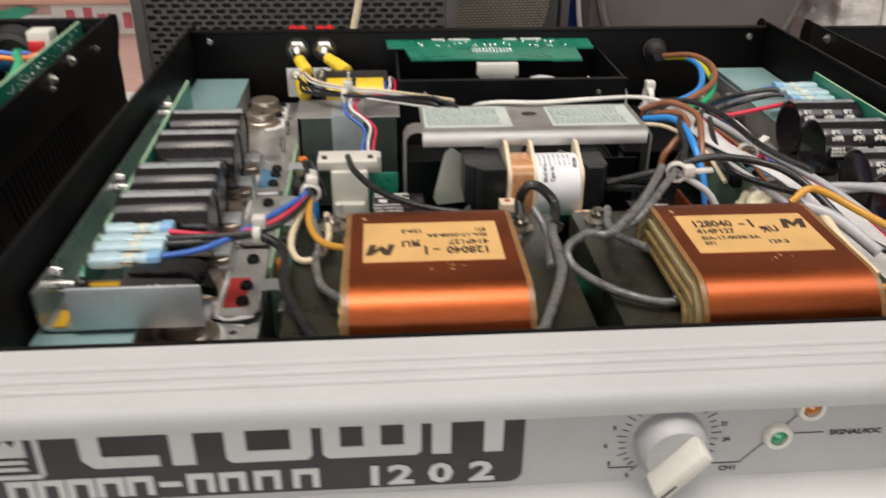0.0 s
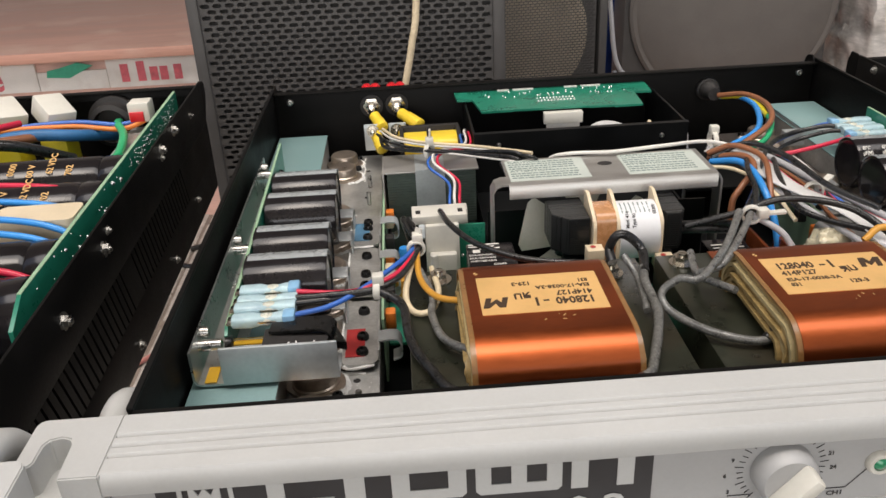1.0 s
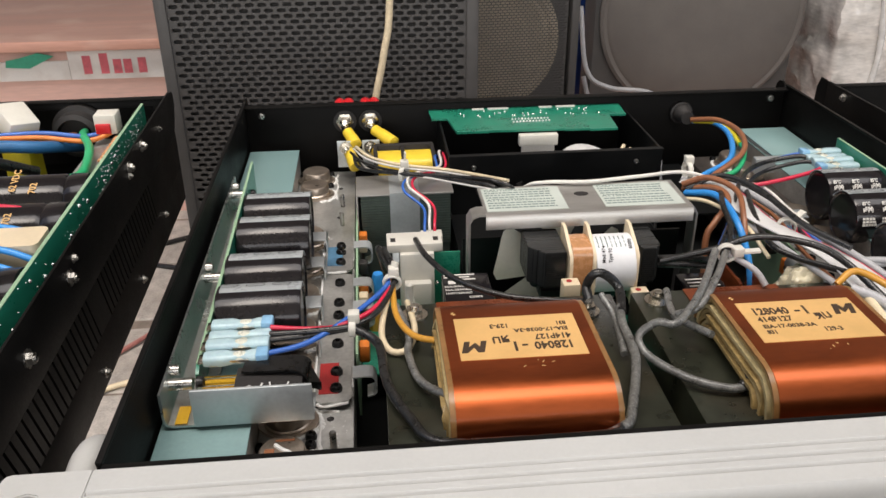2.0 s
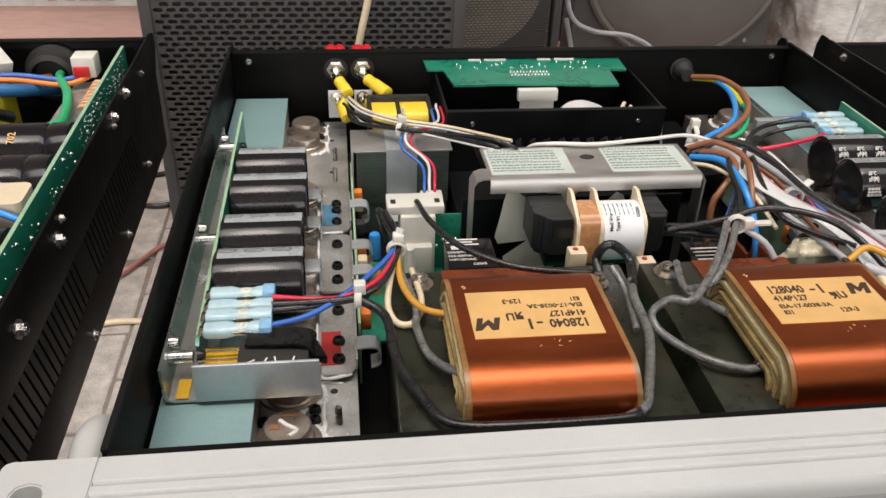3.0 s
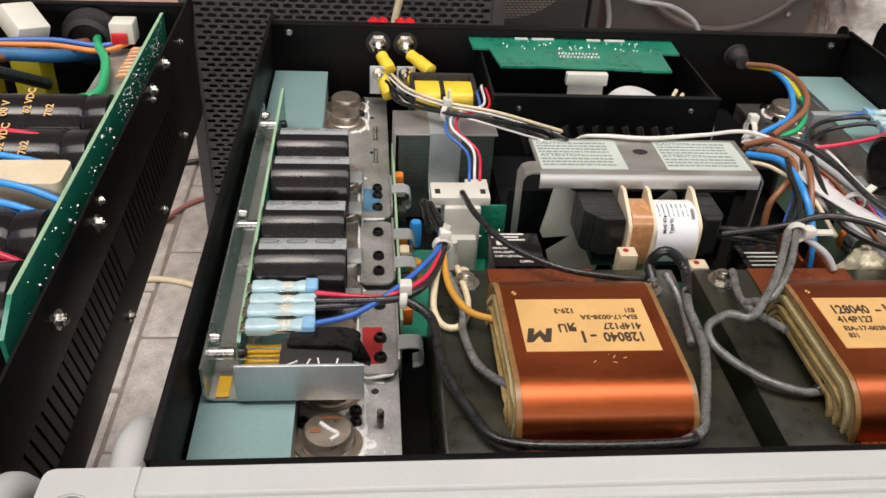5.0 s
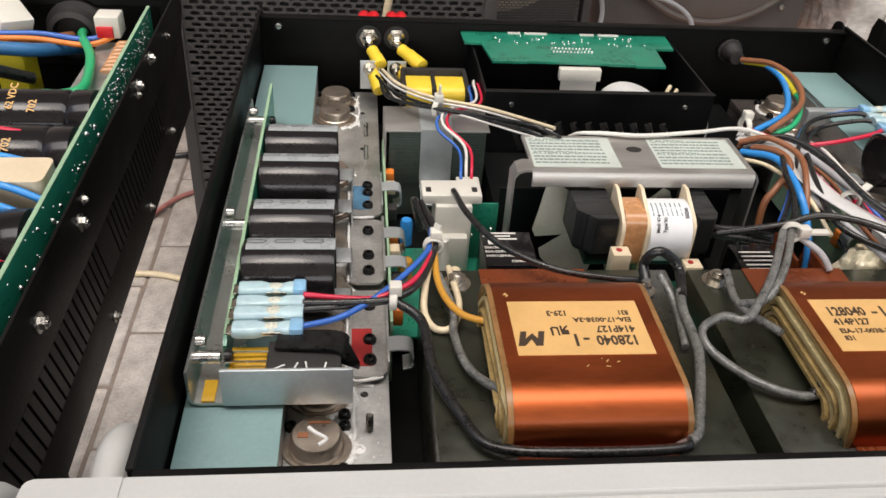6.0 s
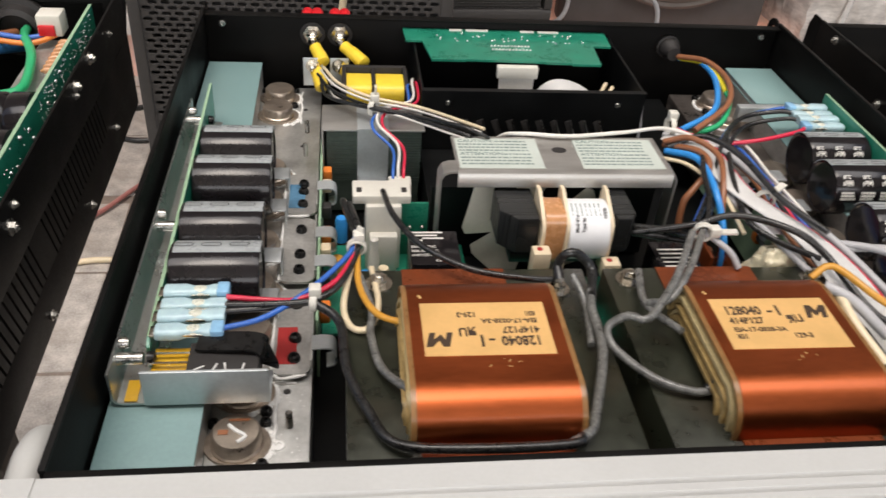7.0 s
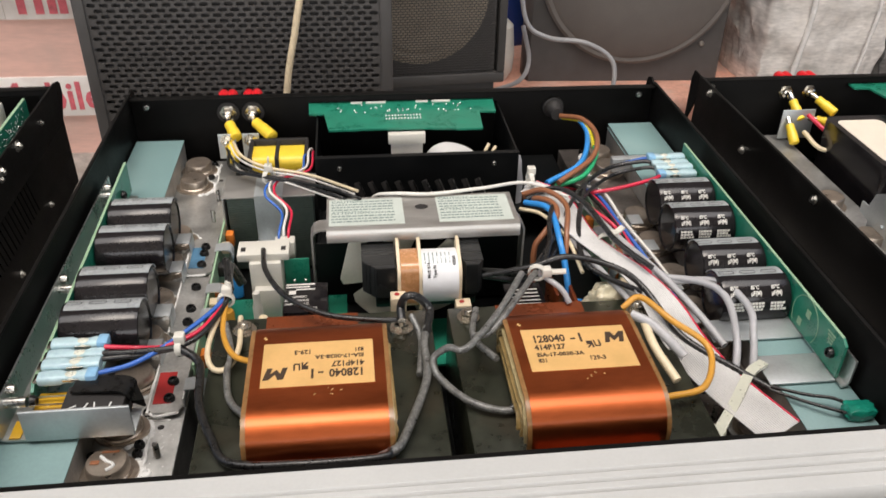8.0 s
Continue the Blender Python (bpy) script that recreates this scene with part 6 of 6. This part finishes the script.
wc = part("plug", b, WHITE, a1, "white plug with red wire ends")
b = B()
box(b, 0.1710, 0.1810, 0.3880, 0.3899, 0.0690, 0.0760, 0.0005)
part("red_plug_face", b, RED_PLASTIC, wc)
b = B()
box(b, 0.168, 0.197, 0.27, 0.40, 0.060, 0.0615)
part("side_board", b, ALU, a1)
b = B()
for i in range(8):
    lathe(b, (0.188, 0.345 + i * 0.006, 0.066), (1, 0.3, 0), [(0.0006, -0.006), (0.0022, -0.0035), (0.0018, 0), (0.0022, 0.0035), (0.0006, 0.006)], 10)
part("resistor_row", b, TAPE, a1)


def cable1(label, material, r, pts):
    b = B()
    sweep(b, [(x, y + 0.022, z - 0.013) for x, y, z in pts], r * 0.8, 10, 0.004)
    part("wire", b, material, a1, label + " wire")


cable1("thick blue", make("muted_blue_sleeve", (0.03, 0.15, 0.34), 0.45), 0.0052, [(0.02, 0.26, 0.062), (0.06, 0.29, 0.080), (0.100, 0.330, 0.087), (0.140, 0.35, 0.080), (0.155, 0.39, 0.066)])
cable1("blue", W_BLUE, 0.0022, [(0.05, 0.30, 0.076), (0.080, 0.345, 0.086), (0.130, 0.362, 0.086), (0.165, 0.366, 0.081), (0.182, 0.374, 0.085)])
cable1("orange", W_ORG2, 0.0022, [(0.045, 0.29, 0.076), (0.080, 0.335, 0.088), (0.130, 0.356, 0.085), (0.165, 0.362, 0.079), (0.184, 0.372, 0.083)])
cable1("green", W_GREEN, 0.0036, [(0.150, 0.41, 0.070), (0.160, 0.372, 0.080), (0.173, 0.339, 0.081), (0.179, 0.298, 0.080), (0.170, 0.287, 0.080), (0.153, 0.289, 0.078), (0.11, 0.292, 0.062)])
cable1("brown", W_BROWN, 0.0040, [(0.03, 0.285, 0.07), (0.07, 0.305, 0.088), (0.11, 0.33, 0.086), (0.145, 0.40, 0.070)])
for yy, m, z in ((0.215, W_RED, 0.0905), (0.190, W_SKY, 0.0915), (0.120, W_RED, 0.0895), (0.152, W_SKY, 0.0915), (0.165, W_SKY, 0.0930)):
    cable1("red" if m is W_RED else "blue", m, 0.0022, [(0.0, yy + 0.035, 0.082), (0.06, yy + 0.022, z), (0.130, yy + 0.012, z + 0.002), (0.175, yy + 0.004, z), (0.1985, yy, z - 0.008)])
cable1("red", W_RED, 0.0028, [(-0.02, 0.16, 0.09), (0.03, 0.22, 0.102), (0.09, 0.27, 0.106), (0.115, 0.32, 0.100)])
cable1("black", W_BLACK, 0.0045, [(0.0, 0.25, 0.08), (0.06, 0.28, 0.096), (0.11, 0.30, 0.092), (0.14, 0.33, 0.07)])

a3 = thing("power_amplifier", "open power amplifier with black steel case and yellow crimped leads", "amplifier", pose(0.4795, 0.035, -0.0095), group="open amplifiers in a row")
b = B()
box(b, -0.2115, 0.2115, -0.056, 0.4, -0.004, -0.0025)
part("base_plate", b, INNER, a3)
chassis(a3, 0.2115, 0.4, (1,))
slotted_wall(a3, -0.2129, -0.2115, -0.050, 0.4, -0.004, TOP, ((0.020, 0.135), (0.155, 0.265)), 0.016, 0.040)
b = B()
box(b, -0.2131, -0.2107, -0.050, 0.4, TOP - 0.0008, TOP + 0.0008, 0.0003)
prism(b, [(0.4, 0.06), (0.4, TOP), (0.404, TOP + 0.001), (0.412, TOP + 0.001), (0.416, TOP - 0.008), (0.416, 0.03)], "x", -0.2129, -0.2115)
part("wall_lip", b, BLACK, a3)
b = B()
box(b, -0.2075, -0.2060, 0.0, 0.39, 0.006, 0.06)
part("inner_shield", b, INNER, a3)
for yy, zz in ((0.189, 0.0765), (0.298, 0.0605), (0.373, 0.0775)):
    part("bolt", hex_bolt((-0.2129, yy, zz), (-1, 0, 0), 0.0024, 0.0024), SCREW, a3)
b = B()
box(b, -0.2050, 0.2050, -0.004, 0.0035, 0.0, TOP)
part("front_panel", b, GREY, a3)
b = B()
box(b, -0.1733, -0.1315, 0.010, 0.384, 0.026, 0.031, 0.0004)
sk = part("sink_plate", b, ALU, a3)
b = B()
box(b, -0.1745, -0.1560, 0.010, 0.360, 0.0370, 0.0382, 0.0003)
part("channel", b, ALU, a3)
for yy in (0.18, 0.215, 0.27, 0.315):
    part("screw", screw_bm((-0.164, yy, 0.0382), (0, 0, 1), 0.0032, 0.003), SCREW, a3)
b = B()
prism(b, [(0.150, 0.031), (0.150, 0.060), (0.162, 0.066), (0.205, 0.0690), (0.214, 0.0640), (0.218, 0.052), (0.226, 0.052), (0.226, 0.044), (0.214, 0.042), (0.214, 0.031)], "x", -0.1500, -0.1488)
for yy, zz in ((0.170, 0.050), (0.190, 0.060), (0.198, 0.046)):
    cyl(b, (-0.1500, yy, zz), (-1, 0, 0), 0.0016, 0.0012, 10)
part("upright_plate", b, ZINC, a3)
for px in (-0.1300, -0.1080):
    b = B()
    lathe(b, (px, 0.4000, 0.0660), (0, -1, 0), [(0.0068, 0), (0.0068, 0.002), (0.0045, 0.0025), (0.0045, 0.006), (0.0038, 0.0065), (0.0030, 0.007), (0.0030, 0.011)], 6)
    post = part("output_post", b, NICKELED, a3)
    b = B()
    for q in (-0.0033, 0.0033):
        lathe(b, (px + q, 0.4016, 0.0762), (0, 1, 0), [(0.0040, 0), (0.0044, 0.001), (0.0044, 0.011), (0.0036, 0.0125), (0.001, 0.013)], 12)
    cyl(b, (px, 0.4016, 0.0705), (0, 1, 0), 0.0055, 0.010, 14)
    part("post_cap", b, RED_PLASTIC, post)
for p0, p1 in (((-0.1290, 0.388, 0.0650), (-0.1245, 0.374, 0.0510)), ((-0.1070, 0.388, 0.0650), (-0.0945, 0.374, 0.0560)), ((-0.1365, 0.370, 0.0500), (-0.1350, 0.356, 0.0370)), ((-0.1145, 0.370, 0.0520), (-0.0965, 0.366, 0.0480))):
    d = Vector(p1) - Vector(p0)
    b = B()
    lathe(b, p0, d, [(0.0030, 0.0025), (0.0037, 0.0032), (0.0037, 0.009), (0.0043, 0.0102), (0.0043, d.length + 0.001), (0.0030, d.length + 0.002)], 18)
    sleeve = part("crimp_sleeve", b, YELLOW, a3, "yellow crimp sleeve")
    b = B()
    lathe(b, p0, d, [(0.0018, -0.005), (0.0026, -0.003), (0.0024, 0.003)], 12)
    part("ring_tongue", b, NICKELED, sleeve)
b = B()
box(b, -0.1425, -0.1125, 0.3720, 0.3732, 0.0330, 0.0600, 0.0003)
part("terminal_plate", b, ZINC, a3)
b = B()
prism(b, rounded(-0.1190, -0.0590, 0.252, 0.348, 0.006), "z", 0.0, 0.0640)
blk = part("black_housing", b, CAP_BLACK, a3, "black moulded housing with a cream sticker")
b = B()
prism(b, rounded(-0.1145, -0.0750, 0.260, 0.338, 0.006), "z", 0.0641, 0.0646)
part("paper_sticker", b, STICKER, blk)
b = B()
prism(b, [(-0.073, 0.397), (-0.073, 0.386), (-0.060, 0.385), (-0.055, 0.356), (0.068, 0.352), (0.075, 0.383), (0.075, 0.397)], "z", 0.0718, 0.0733)
part("input_board", b, PCB, a3)
for pts, m in (([(-0.120, 0.37, 0.056), (-0.110, 0.350, 0.048), (-0.095, 0.352, 0.045)], W_RED), ([(-0.128, 0.357, 0.046), (-0.122, 0.335, 0.040), (-0.100, 0.33, 0.040)], W_CREAM), ([(-0.097, 0.364, 0.054), (-0.088, 0.37, 0.045), (-0.07, 0.375, 0.04)], W_RED), ([(-0.125, 0.20, 0.05), (-0.118, 0.16, 0.055), (-0.10, 0.12, 0.05)], W_RED)):
    b = B()
    sweep(b, pts, 0.0020)
    part("wire", b, m, a3, "wire")
for px, py in ((-0.155, 0.255), (-0.155, 0.20), (-0.155, 0.14)):
    b = B()
    lathe(b, (px, py, 0.031), (0, 0, 1), [(0.0128, 0), (0.0128, 0.0015), (0.0099, 0.002), (0.0097, 0.0085), (0.0088, 0.0098), (0, 0.0099)], 24)
    part("power_transistor", b, NICKEL, sk)

# ---- stands under the amplifiers ----
for cx in (-0.4735, 0.0, 0.4795):
    st = thing("stand", "dark low timber stand under an amplifier", "stand", pose(cx, 0.0, -0.475), group="stands under the amplifiers")
    b = B()
    z1 = 0.475 - 0.0042 + (0.008 if cx < -0.4 else -0.0095 if cx > 0.4 else 0)
    box(b, -0.09, 0.09, 0.06, 0.34, z1 - 0.03, z1, 0.003)
    part("stand_top", b, STAND, st)
    for px in (-0.06, 0.06):
        for py in (0.09, 0.31):
            b = B()
            box(b, px - 0.02, px + 0.02, py - 0.02, py + 0.02, 0, z1 - 0.03, 0.003)
            part("leg", b, STAND, st)


# ---- the loudspeakers behind ----
def perforated(bm, x0, x1, z0, z1, px, pz, hx, hz, depth):
    """A sheet in the xz plane pierced by staggered oval holes."""
    verts, faces = [], []
    rows = int((z1 - z0) / pz)
    cols = int((x1 - x0) / px)
    for r in range(rows):
        off = 0.5 * px if r % 2 else 0.0
        for c in range(cols - (1 if r % 2 else 0)):
            cx, cz = x0 + off + (c + 0.5) * px, z0 + (r + 0.5) * pz
            k = len(verts)
            out = [(px / 2, 0), (px / 2, pz / 2), (0, pz / 2), (-px / 2, pz / 2), (-px / 2, 0), (-px / 2, -pz / 2), (0, -pz / 2), (px / 2, -pz / 2)]
            hole = [(hx * math.cos(radians(45 * i)) * (1.0 if i % 4 == 0 else 1.05), hz * math.sin(radians(45 * i)) * (1.0 if i % 2 == 0 else 1.25)) for i in range(8)]
            verts += [(cx + u, 0, cz + v) for u, v in out] + [(cx + u, 0, cz + v) for u, v in hole] + [(cx + u, depth, cz + v) for u, v in hole]
            for i in range(8):
                j = (i + 1) % 8
                faces += [(k + i, k + j, k + 8 + j, k + 8 + i), (k + 8 + i, k + 8 + j, k + 16 + j, k + 16 + i)]
        if r % 2:
            k = len(verts)
            za, zb = z0 + r * pz, z0 + (r + 1) * pz
            for xa, xb in ((x0, x0 + px / 2), (x0 + px / 2 + (cols - 1) * px, x0 + cols * px)):
                k = len(verts)
                verts += [(xa, 0, za), (xb, 0, za), (xb, 0, zb), (xa, 0, zb)]
                faces.append((k, k + 1, k + 2, k + 3))
    me = bpy.data.meshes.new("sheet")
    me.from_pydata(verts, [], faces)
    bm.from_mesh(me)
    bpy.data.meshes.remove(me)
    return x0 + cols * px, z0 + rows * pz


spk = thing("loudspeaker", "tall dark grey loudspeaker with a perforated front grille", "loudspeaker", pose(-0.172, 0.765, -0.475))
b = B()
xr, zr = perforated(b, -0.170, 0.172, 0.03, 0.76, 0.0142, 0.0066, 0.0055, 0.0025, 0.003)
bmesh.ops.recalc_face_normals(b, faces=b.faces[:])
grille = part("grille", b, SPEAKER, spk, "grey steel grille with staggered oval holes")
for nm, q in (("side_panel", (-0.184, -0.170, -0.004, 0.33, 0.0, 0.80)), ("side_panel", (xr, 0.186, -0.004, 0.33, 0.0, 0.80)), ("bottom_panel", (-0.170, xr, -0.004, 0.33, 0.0, 0.03)), ("top_panel", (-0.170, xr, -0.004, 0.33, zr, 0.80)), ("back_panel", (-0.170, xr, 0.31, 0.33, 0.03, zr))):
    b = B()
    box(b, *q, 0.003)
    part(nm, b, SPEAKER, spk)
b = B()
box(b, -0.170, xr, 0.012, 0.016, 0.03, zr)
part("foam", b, SPEAKER_DARK, spk)
b = B()
sweep(b, [(-0.085, 0.748, 0.330), (-0.090, 0.742, 0.100), (-0.100, 0.738, 0.030), (-0.116, 0.735, -0.045), (-0.135, 0.738, -0.200), (-0.150, 0.745, -0.40), (-0.20, 0.70, -0.470)], 0.0042, 12, 0.01)
tagged(link("loose_cable", b, W_CREAM), "cream flex hanging down the loudspeaker front", "cable")

spk2 = thing("loudspeaker", "small dark loudspeaker with a fine mesh grille over its cone", "loudspeaker", pose(0.10, 1.10, -0.305, 0, 0, 4))
for nm, q in (("cabinet", (-0.14, 0.125, 0.0205, 0.26, 0.11, 0.50)), ("frame_rail", (-0.14, 0.125, 0.0, 0.02, 0.1102, 0.128)), ("frame_rail", (-0.14, 0.125, 0.0, 0.02, 0.482, 0.50)), ("frame_rail", (-0.14, -0.126, 0.0, 0.02, 0.1282, 0.4818)), ("frame_rail", (0.111, 0.125, 0.0, 0.02, 0.1282, 0.4818)), ("base", (-0.13, 0.115, 0.03, 0.25, -0.1675, 0.1098))):
    b = B()
    box(b, *q, 0.003)
    part(nm, b, SPEAKER, spk2)
b = B()
lathe(b, (-0.02, 0.0195, 0.26), (0, -1, 0), [(0.115, 0), (0.115, 0.006), (0.105, 0.009), (0.098, 0.005), (0.09, 0.008), (0.03, -0.012), (0.001, -0.01)], 48)
part("cone", b, CONE, spk2)
b = B()
perforated(b, -0.124, 0.110, 0.13, 0.48, 0.0074, 0.0043, 0.0035, 0.0017, 0.001)
bmesh.ops.translate(b, verts=b.verts[:], vec=(0, 0.004, 0))
part("mesh_grille", b, SPEAKER, spk2)

sub = thing("loudspeaker", "dark grey loudspeaker with a big round cloth-covered front", "loudspeaker", pose(0.575, 1.46, -0.3375, 0, 0, -3))
b = B()
prism(b, [(-0.235, 0.02), (-0.225, 0.0), (0.195, 0.0), (0.205, 0.02), (0.205, 0.06), (0.085, 0.35), (-0.115, 0.35), (-0.235, 0.06)], "z", 0.0, 0.62)
part("cabinet", b, SPEAKER, sub)
b = B()
lathe(b, (-0.005, 0.0, 0.255), (0, -1, 0), [(0.212, 0), (0.212, 0.010), (0.206, 0.014), (0.198, 0.012), (0.192, 0.016), (0.10, 0.021), (0, 0.022)], 64)
part("round_grille", b, make("grey_brown_cloth", (0.15, 0.136, 0.124), 0.85, var=0.12, scale=20, fine=400, bump=0.3), sub)
for px in (0.15,):
    part("screw", screw_bm((px, 0.0, 0.085), (0, -1, 0), 0.006, 0.004), SCREW, sub)

# ---- low platform, signs and packed goods at the back ----
b = B()
box(b, -0.20, 0.84, 1.36, 2.40, -0.365, -0.338, 0.004)
box(b, -0.18, 0.82, 1.40, 2.40, -0.475, -0.365)
tagged(link("platform", b, BRICK), "low red-brown platform with a worn edge", "platform", kind="structure")
tab = thing("table", "low red-brown wooden table with white lettered boards on its front", "table", pose(-1.05, 1.45, -0.475))
b = B()
box(b, -0.9, 0.78, -0.02, 0.90, 0.362, 0.378, 0.003)
part("tabletop", b, WOOD_DARK, tab, "worn dark red-brown tabletop")
b = B()
box(b, -0.9, 0.78, -0.027, -0.0205, 0.360, 0.380, 0.003)
part("edge_strip", b, WOOD, tab, "lighter orange-brown edge strip")
b = B()
box(b, -0.88, 0.76, 0.012, 0.03, 0.0, 0.36)
part("front_board", b, PINK, tab, "pale worn red-painted front board")
for z0, z1, cuts in ((0.297, 0.361, ((-0.85, 0.205), (0.345, 0.76))), (0.092, 0.178, ((-0.85, 0.76),))):
    for x0, x1 in cuts:
        b = B()
        box(b, x0, x1, 0.004, 0.0115, z0, z1, 0.001)
        part("sign_board", b, SIGN, tab, "worn white board with red hand-painted letters")
b = B()
box(b, 0.206, 0.344, 0.005, 0.0115, 0.297, 0.335, 0.001)
part("sign_board", b, SIGN, tab)
b = B()
prism(b, [(0.225, 0.325), (0.27, 0.322), (0.32, 0.345), (0.29, 0.352), (0.25, 0.342), (0.228, 0.338)], "y", 0.003, 0.0048)
part("green_patch", b, SIGN_GREEN, tab)
SG = Matrix(((1, 0, 0, 0), (0, 0, -1, 0.003), (0, 1, 0, 0), (0, 0, 0, 1)))
letters("Mobile", 0.074, SG @ pose(-0.035, 0.304, 0), SIGN_RED, tab, "painted_word", 0.85)
letters("Mobile", 0.085, SG @ pose(0.275, 0.108, 0), SIGN_RED, tab, "painted_word", 0.95)
for u, h in ((0.372, 0.045), (0.405, 0.05), (0.43, 0.035), (0.45, 0.035), (0.478, 0.038)):
    b = B()
    bars(b, [(u, u + 0.016, 0.308, 0.308 + h * 0.8)], SG)
    part("painted_stroke", b, SIGN_RED, tab, "faded red painted stroke")



def wrapped(name, label, m, sx, sy, sz, seed, film):
    b = B()
    bmesh.ops.create_icosphere(b, subdivisions=6, radius=1.0)
    for v in b.verts:
        q = v.co.copy()
        k = max(abs(q.x), abs(q.y), abs(q.z))
        q = q.lerp(q / k, 0.72)
        f = noise.noise(Vector((q.x * 1.5, q.y * 1.5, q.z * 7 + seed))) * 0.05 + noise.noise(Vector((q.x * 5, q.y * 5, q.z * 22 + seed))) * 0.025 + abs(noise.noise(Vector((q.x * 3 + q.z * 6, q.y * 3, q.z * 9 - q.x * 5 + seed)))) * 0.07
        v.co = Vector((q.x * sx * (1 + f), q.y * sy * (1 + f), (q.z + 1) * sz))
    pack = thing(name, label, "package", m)
    part("wrapped_body", b, film, pack)
    for u, wide in ((-0.42, 0.006), (0.55, 0.004)):
        b = B()
        sweep(b, [(sx * (u + 0.06 * math.sin(k * 1.7 + seed)), -sy * (1.03 if 0 < k < 8 else 0.93), sz * (0.06 + 0.235 * k)) for k in range(9)], wide, 10, 0.02, wobble=0.5)
        part("film_fold", b, FOLD, pack, "whitish fold of the stretch wrap")


wrapped("wrapped_package", "goods bundled in wrinkled clear stretch wrap", pose(0.975, 1.52, -0.475), 0.15, 0.14, 0.42, 3, WRAP)
wrapped("wrapped_package", "dark goods bundled in shiny stretch wrap", pose(1.29, 1.56, -0.475), 0.16, 0.15, 0.40, 9, WRAP_DARK)
b = B()
lathe(b, (0.350, 1.78, -0.338), (0, 0, 1), [(0.075, 0), (0.08, 0.01), (0.08, 0.2), (0.084, 0.21), (0.08, 0.22), (0.08, 0.5), (0.07, 0.52)], 36)
tagged(link("plastic_drum", b, BLUE_DRUM), "upright blue plastic drum", "drum")
b = B()
sweep(b, [(0.30, 1.40, -0.05), (0.315, 1.38, -0.17), (0.36, 1.37, -0.205), (0.44, 1.36, -0.215), (0.495, 1.35, -0.25), (0.50, 1.34, -0.31), (0.485, 1.345, -0.36), (0.47, 1.33, -0.470)], 0.0048, 12, 0.01)
tagged(link("loose_cable", b, W_PALE), "grey flex hanging over the platform edge", "cable")
b = B()
sweep(b, [(0.315, 1.40, -0.19), (0.33, 1.39, -0.26), (0.31, 1.38, -0.300), (0.25, 1.40, -0.332)], 0.0048, 12, 0.01)
tagged(link("loose_cable", b, W_PALE), "grey flex looped on the platform", "cable")
b = B()
lathe(b, (0.275, 1.50, -0.338), (0, 0, 1), [(0.03, 0), (0.042, 0.02), (0.045, 0.06), (0.04, 0.12), (0.02, 0.14)], 24)
tagged(link("plastic_tub", b, WHITE), "small white plastic tub", "tub")
# loose leads on the paving
b = B()
sweep(b, [(-0.72, 0.62, -0.470), (-0.60, 0.75, -0.468), (-0.50, 0.825, -0.468), (-0.40, 0.815, -0.468), (-0.345, 0.74, -0.468), (-0.350, 0.66, -0.468), (-0.30, 0.58, -0.468)], 0.0045, 12, 0.012)
tagged(link("loose_cable", b, W_CREAM), "cream flex lying on the paving", "cable")
b = B()
sweep(b, [(-0.62, 0.80, -0.470), (-0.50, 0.95, -0.468), (-0.43, 1.05, -0.466), (-0.30, 1.10, -0.468)], 0.0038, 12, 0.012)
tagged(link("loose_cable", b, make("faded_red_sleeve", (0.42, 0.17, 0.15), 0.5)), "faded red lead lying on the paving", "cable")
b = B()
sweep(b, [(-0.58, 1.22, -0.470), (-0.47, 1.18, -0.466), (-0.40, 1.24, -0.466), (-0.46, 1.32, -0.468), (-0.56, 1.28, -0.468)], 0.0050, 12, 0.012)
tagged(link("loose_cable", b, W_BLACK), "black lead coiled on the paving", "cable")

# ---- paving stones ----
pave = B()
box(pave, -0.049, 0.049, -0.099, 0.099, -0.02, 0.0, 0.004)
pm = bpy.data.meshes.new("paving_stone")
pave.to_mesh(pm)
pave.free()
pm.materials.append(PAVER)
rnd = random.Random(2)
count = 0
for i in range(-10, 6):
    for j in range(-2, 8):
        if count >= 280:
            break
        ob = new("paving_stone", pm)
        ob.parent = ground
        ob.location = (-0.30 + i * 0.102, 0.10 + j * 0.202 + (0.1 if i % 2 else 0), -0.4725 + rnd.uniform(-0.002, 0.002))
        ob.rotation_euler = (rnd.uniform(-0.01, 0.01), rnd.uniform(-0.01, 0.01), rnd.uniform(-0.012, 0.012))
        count += 1
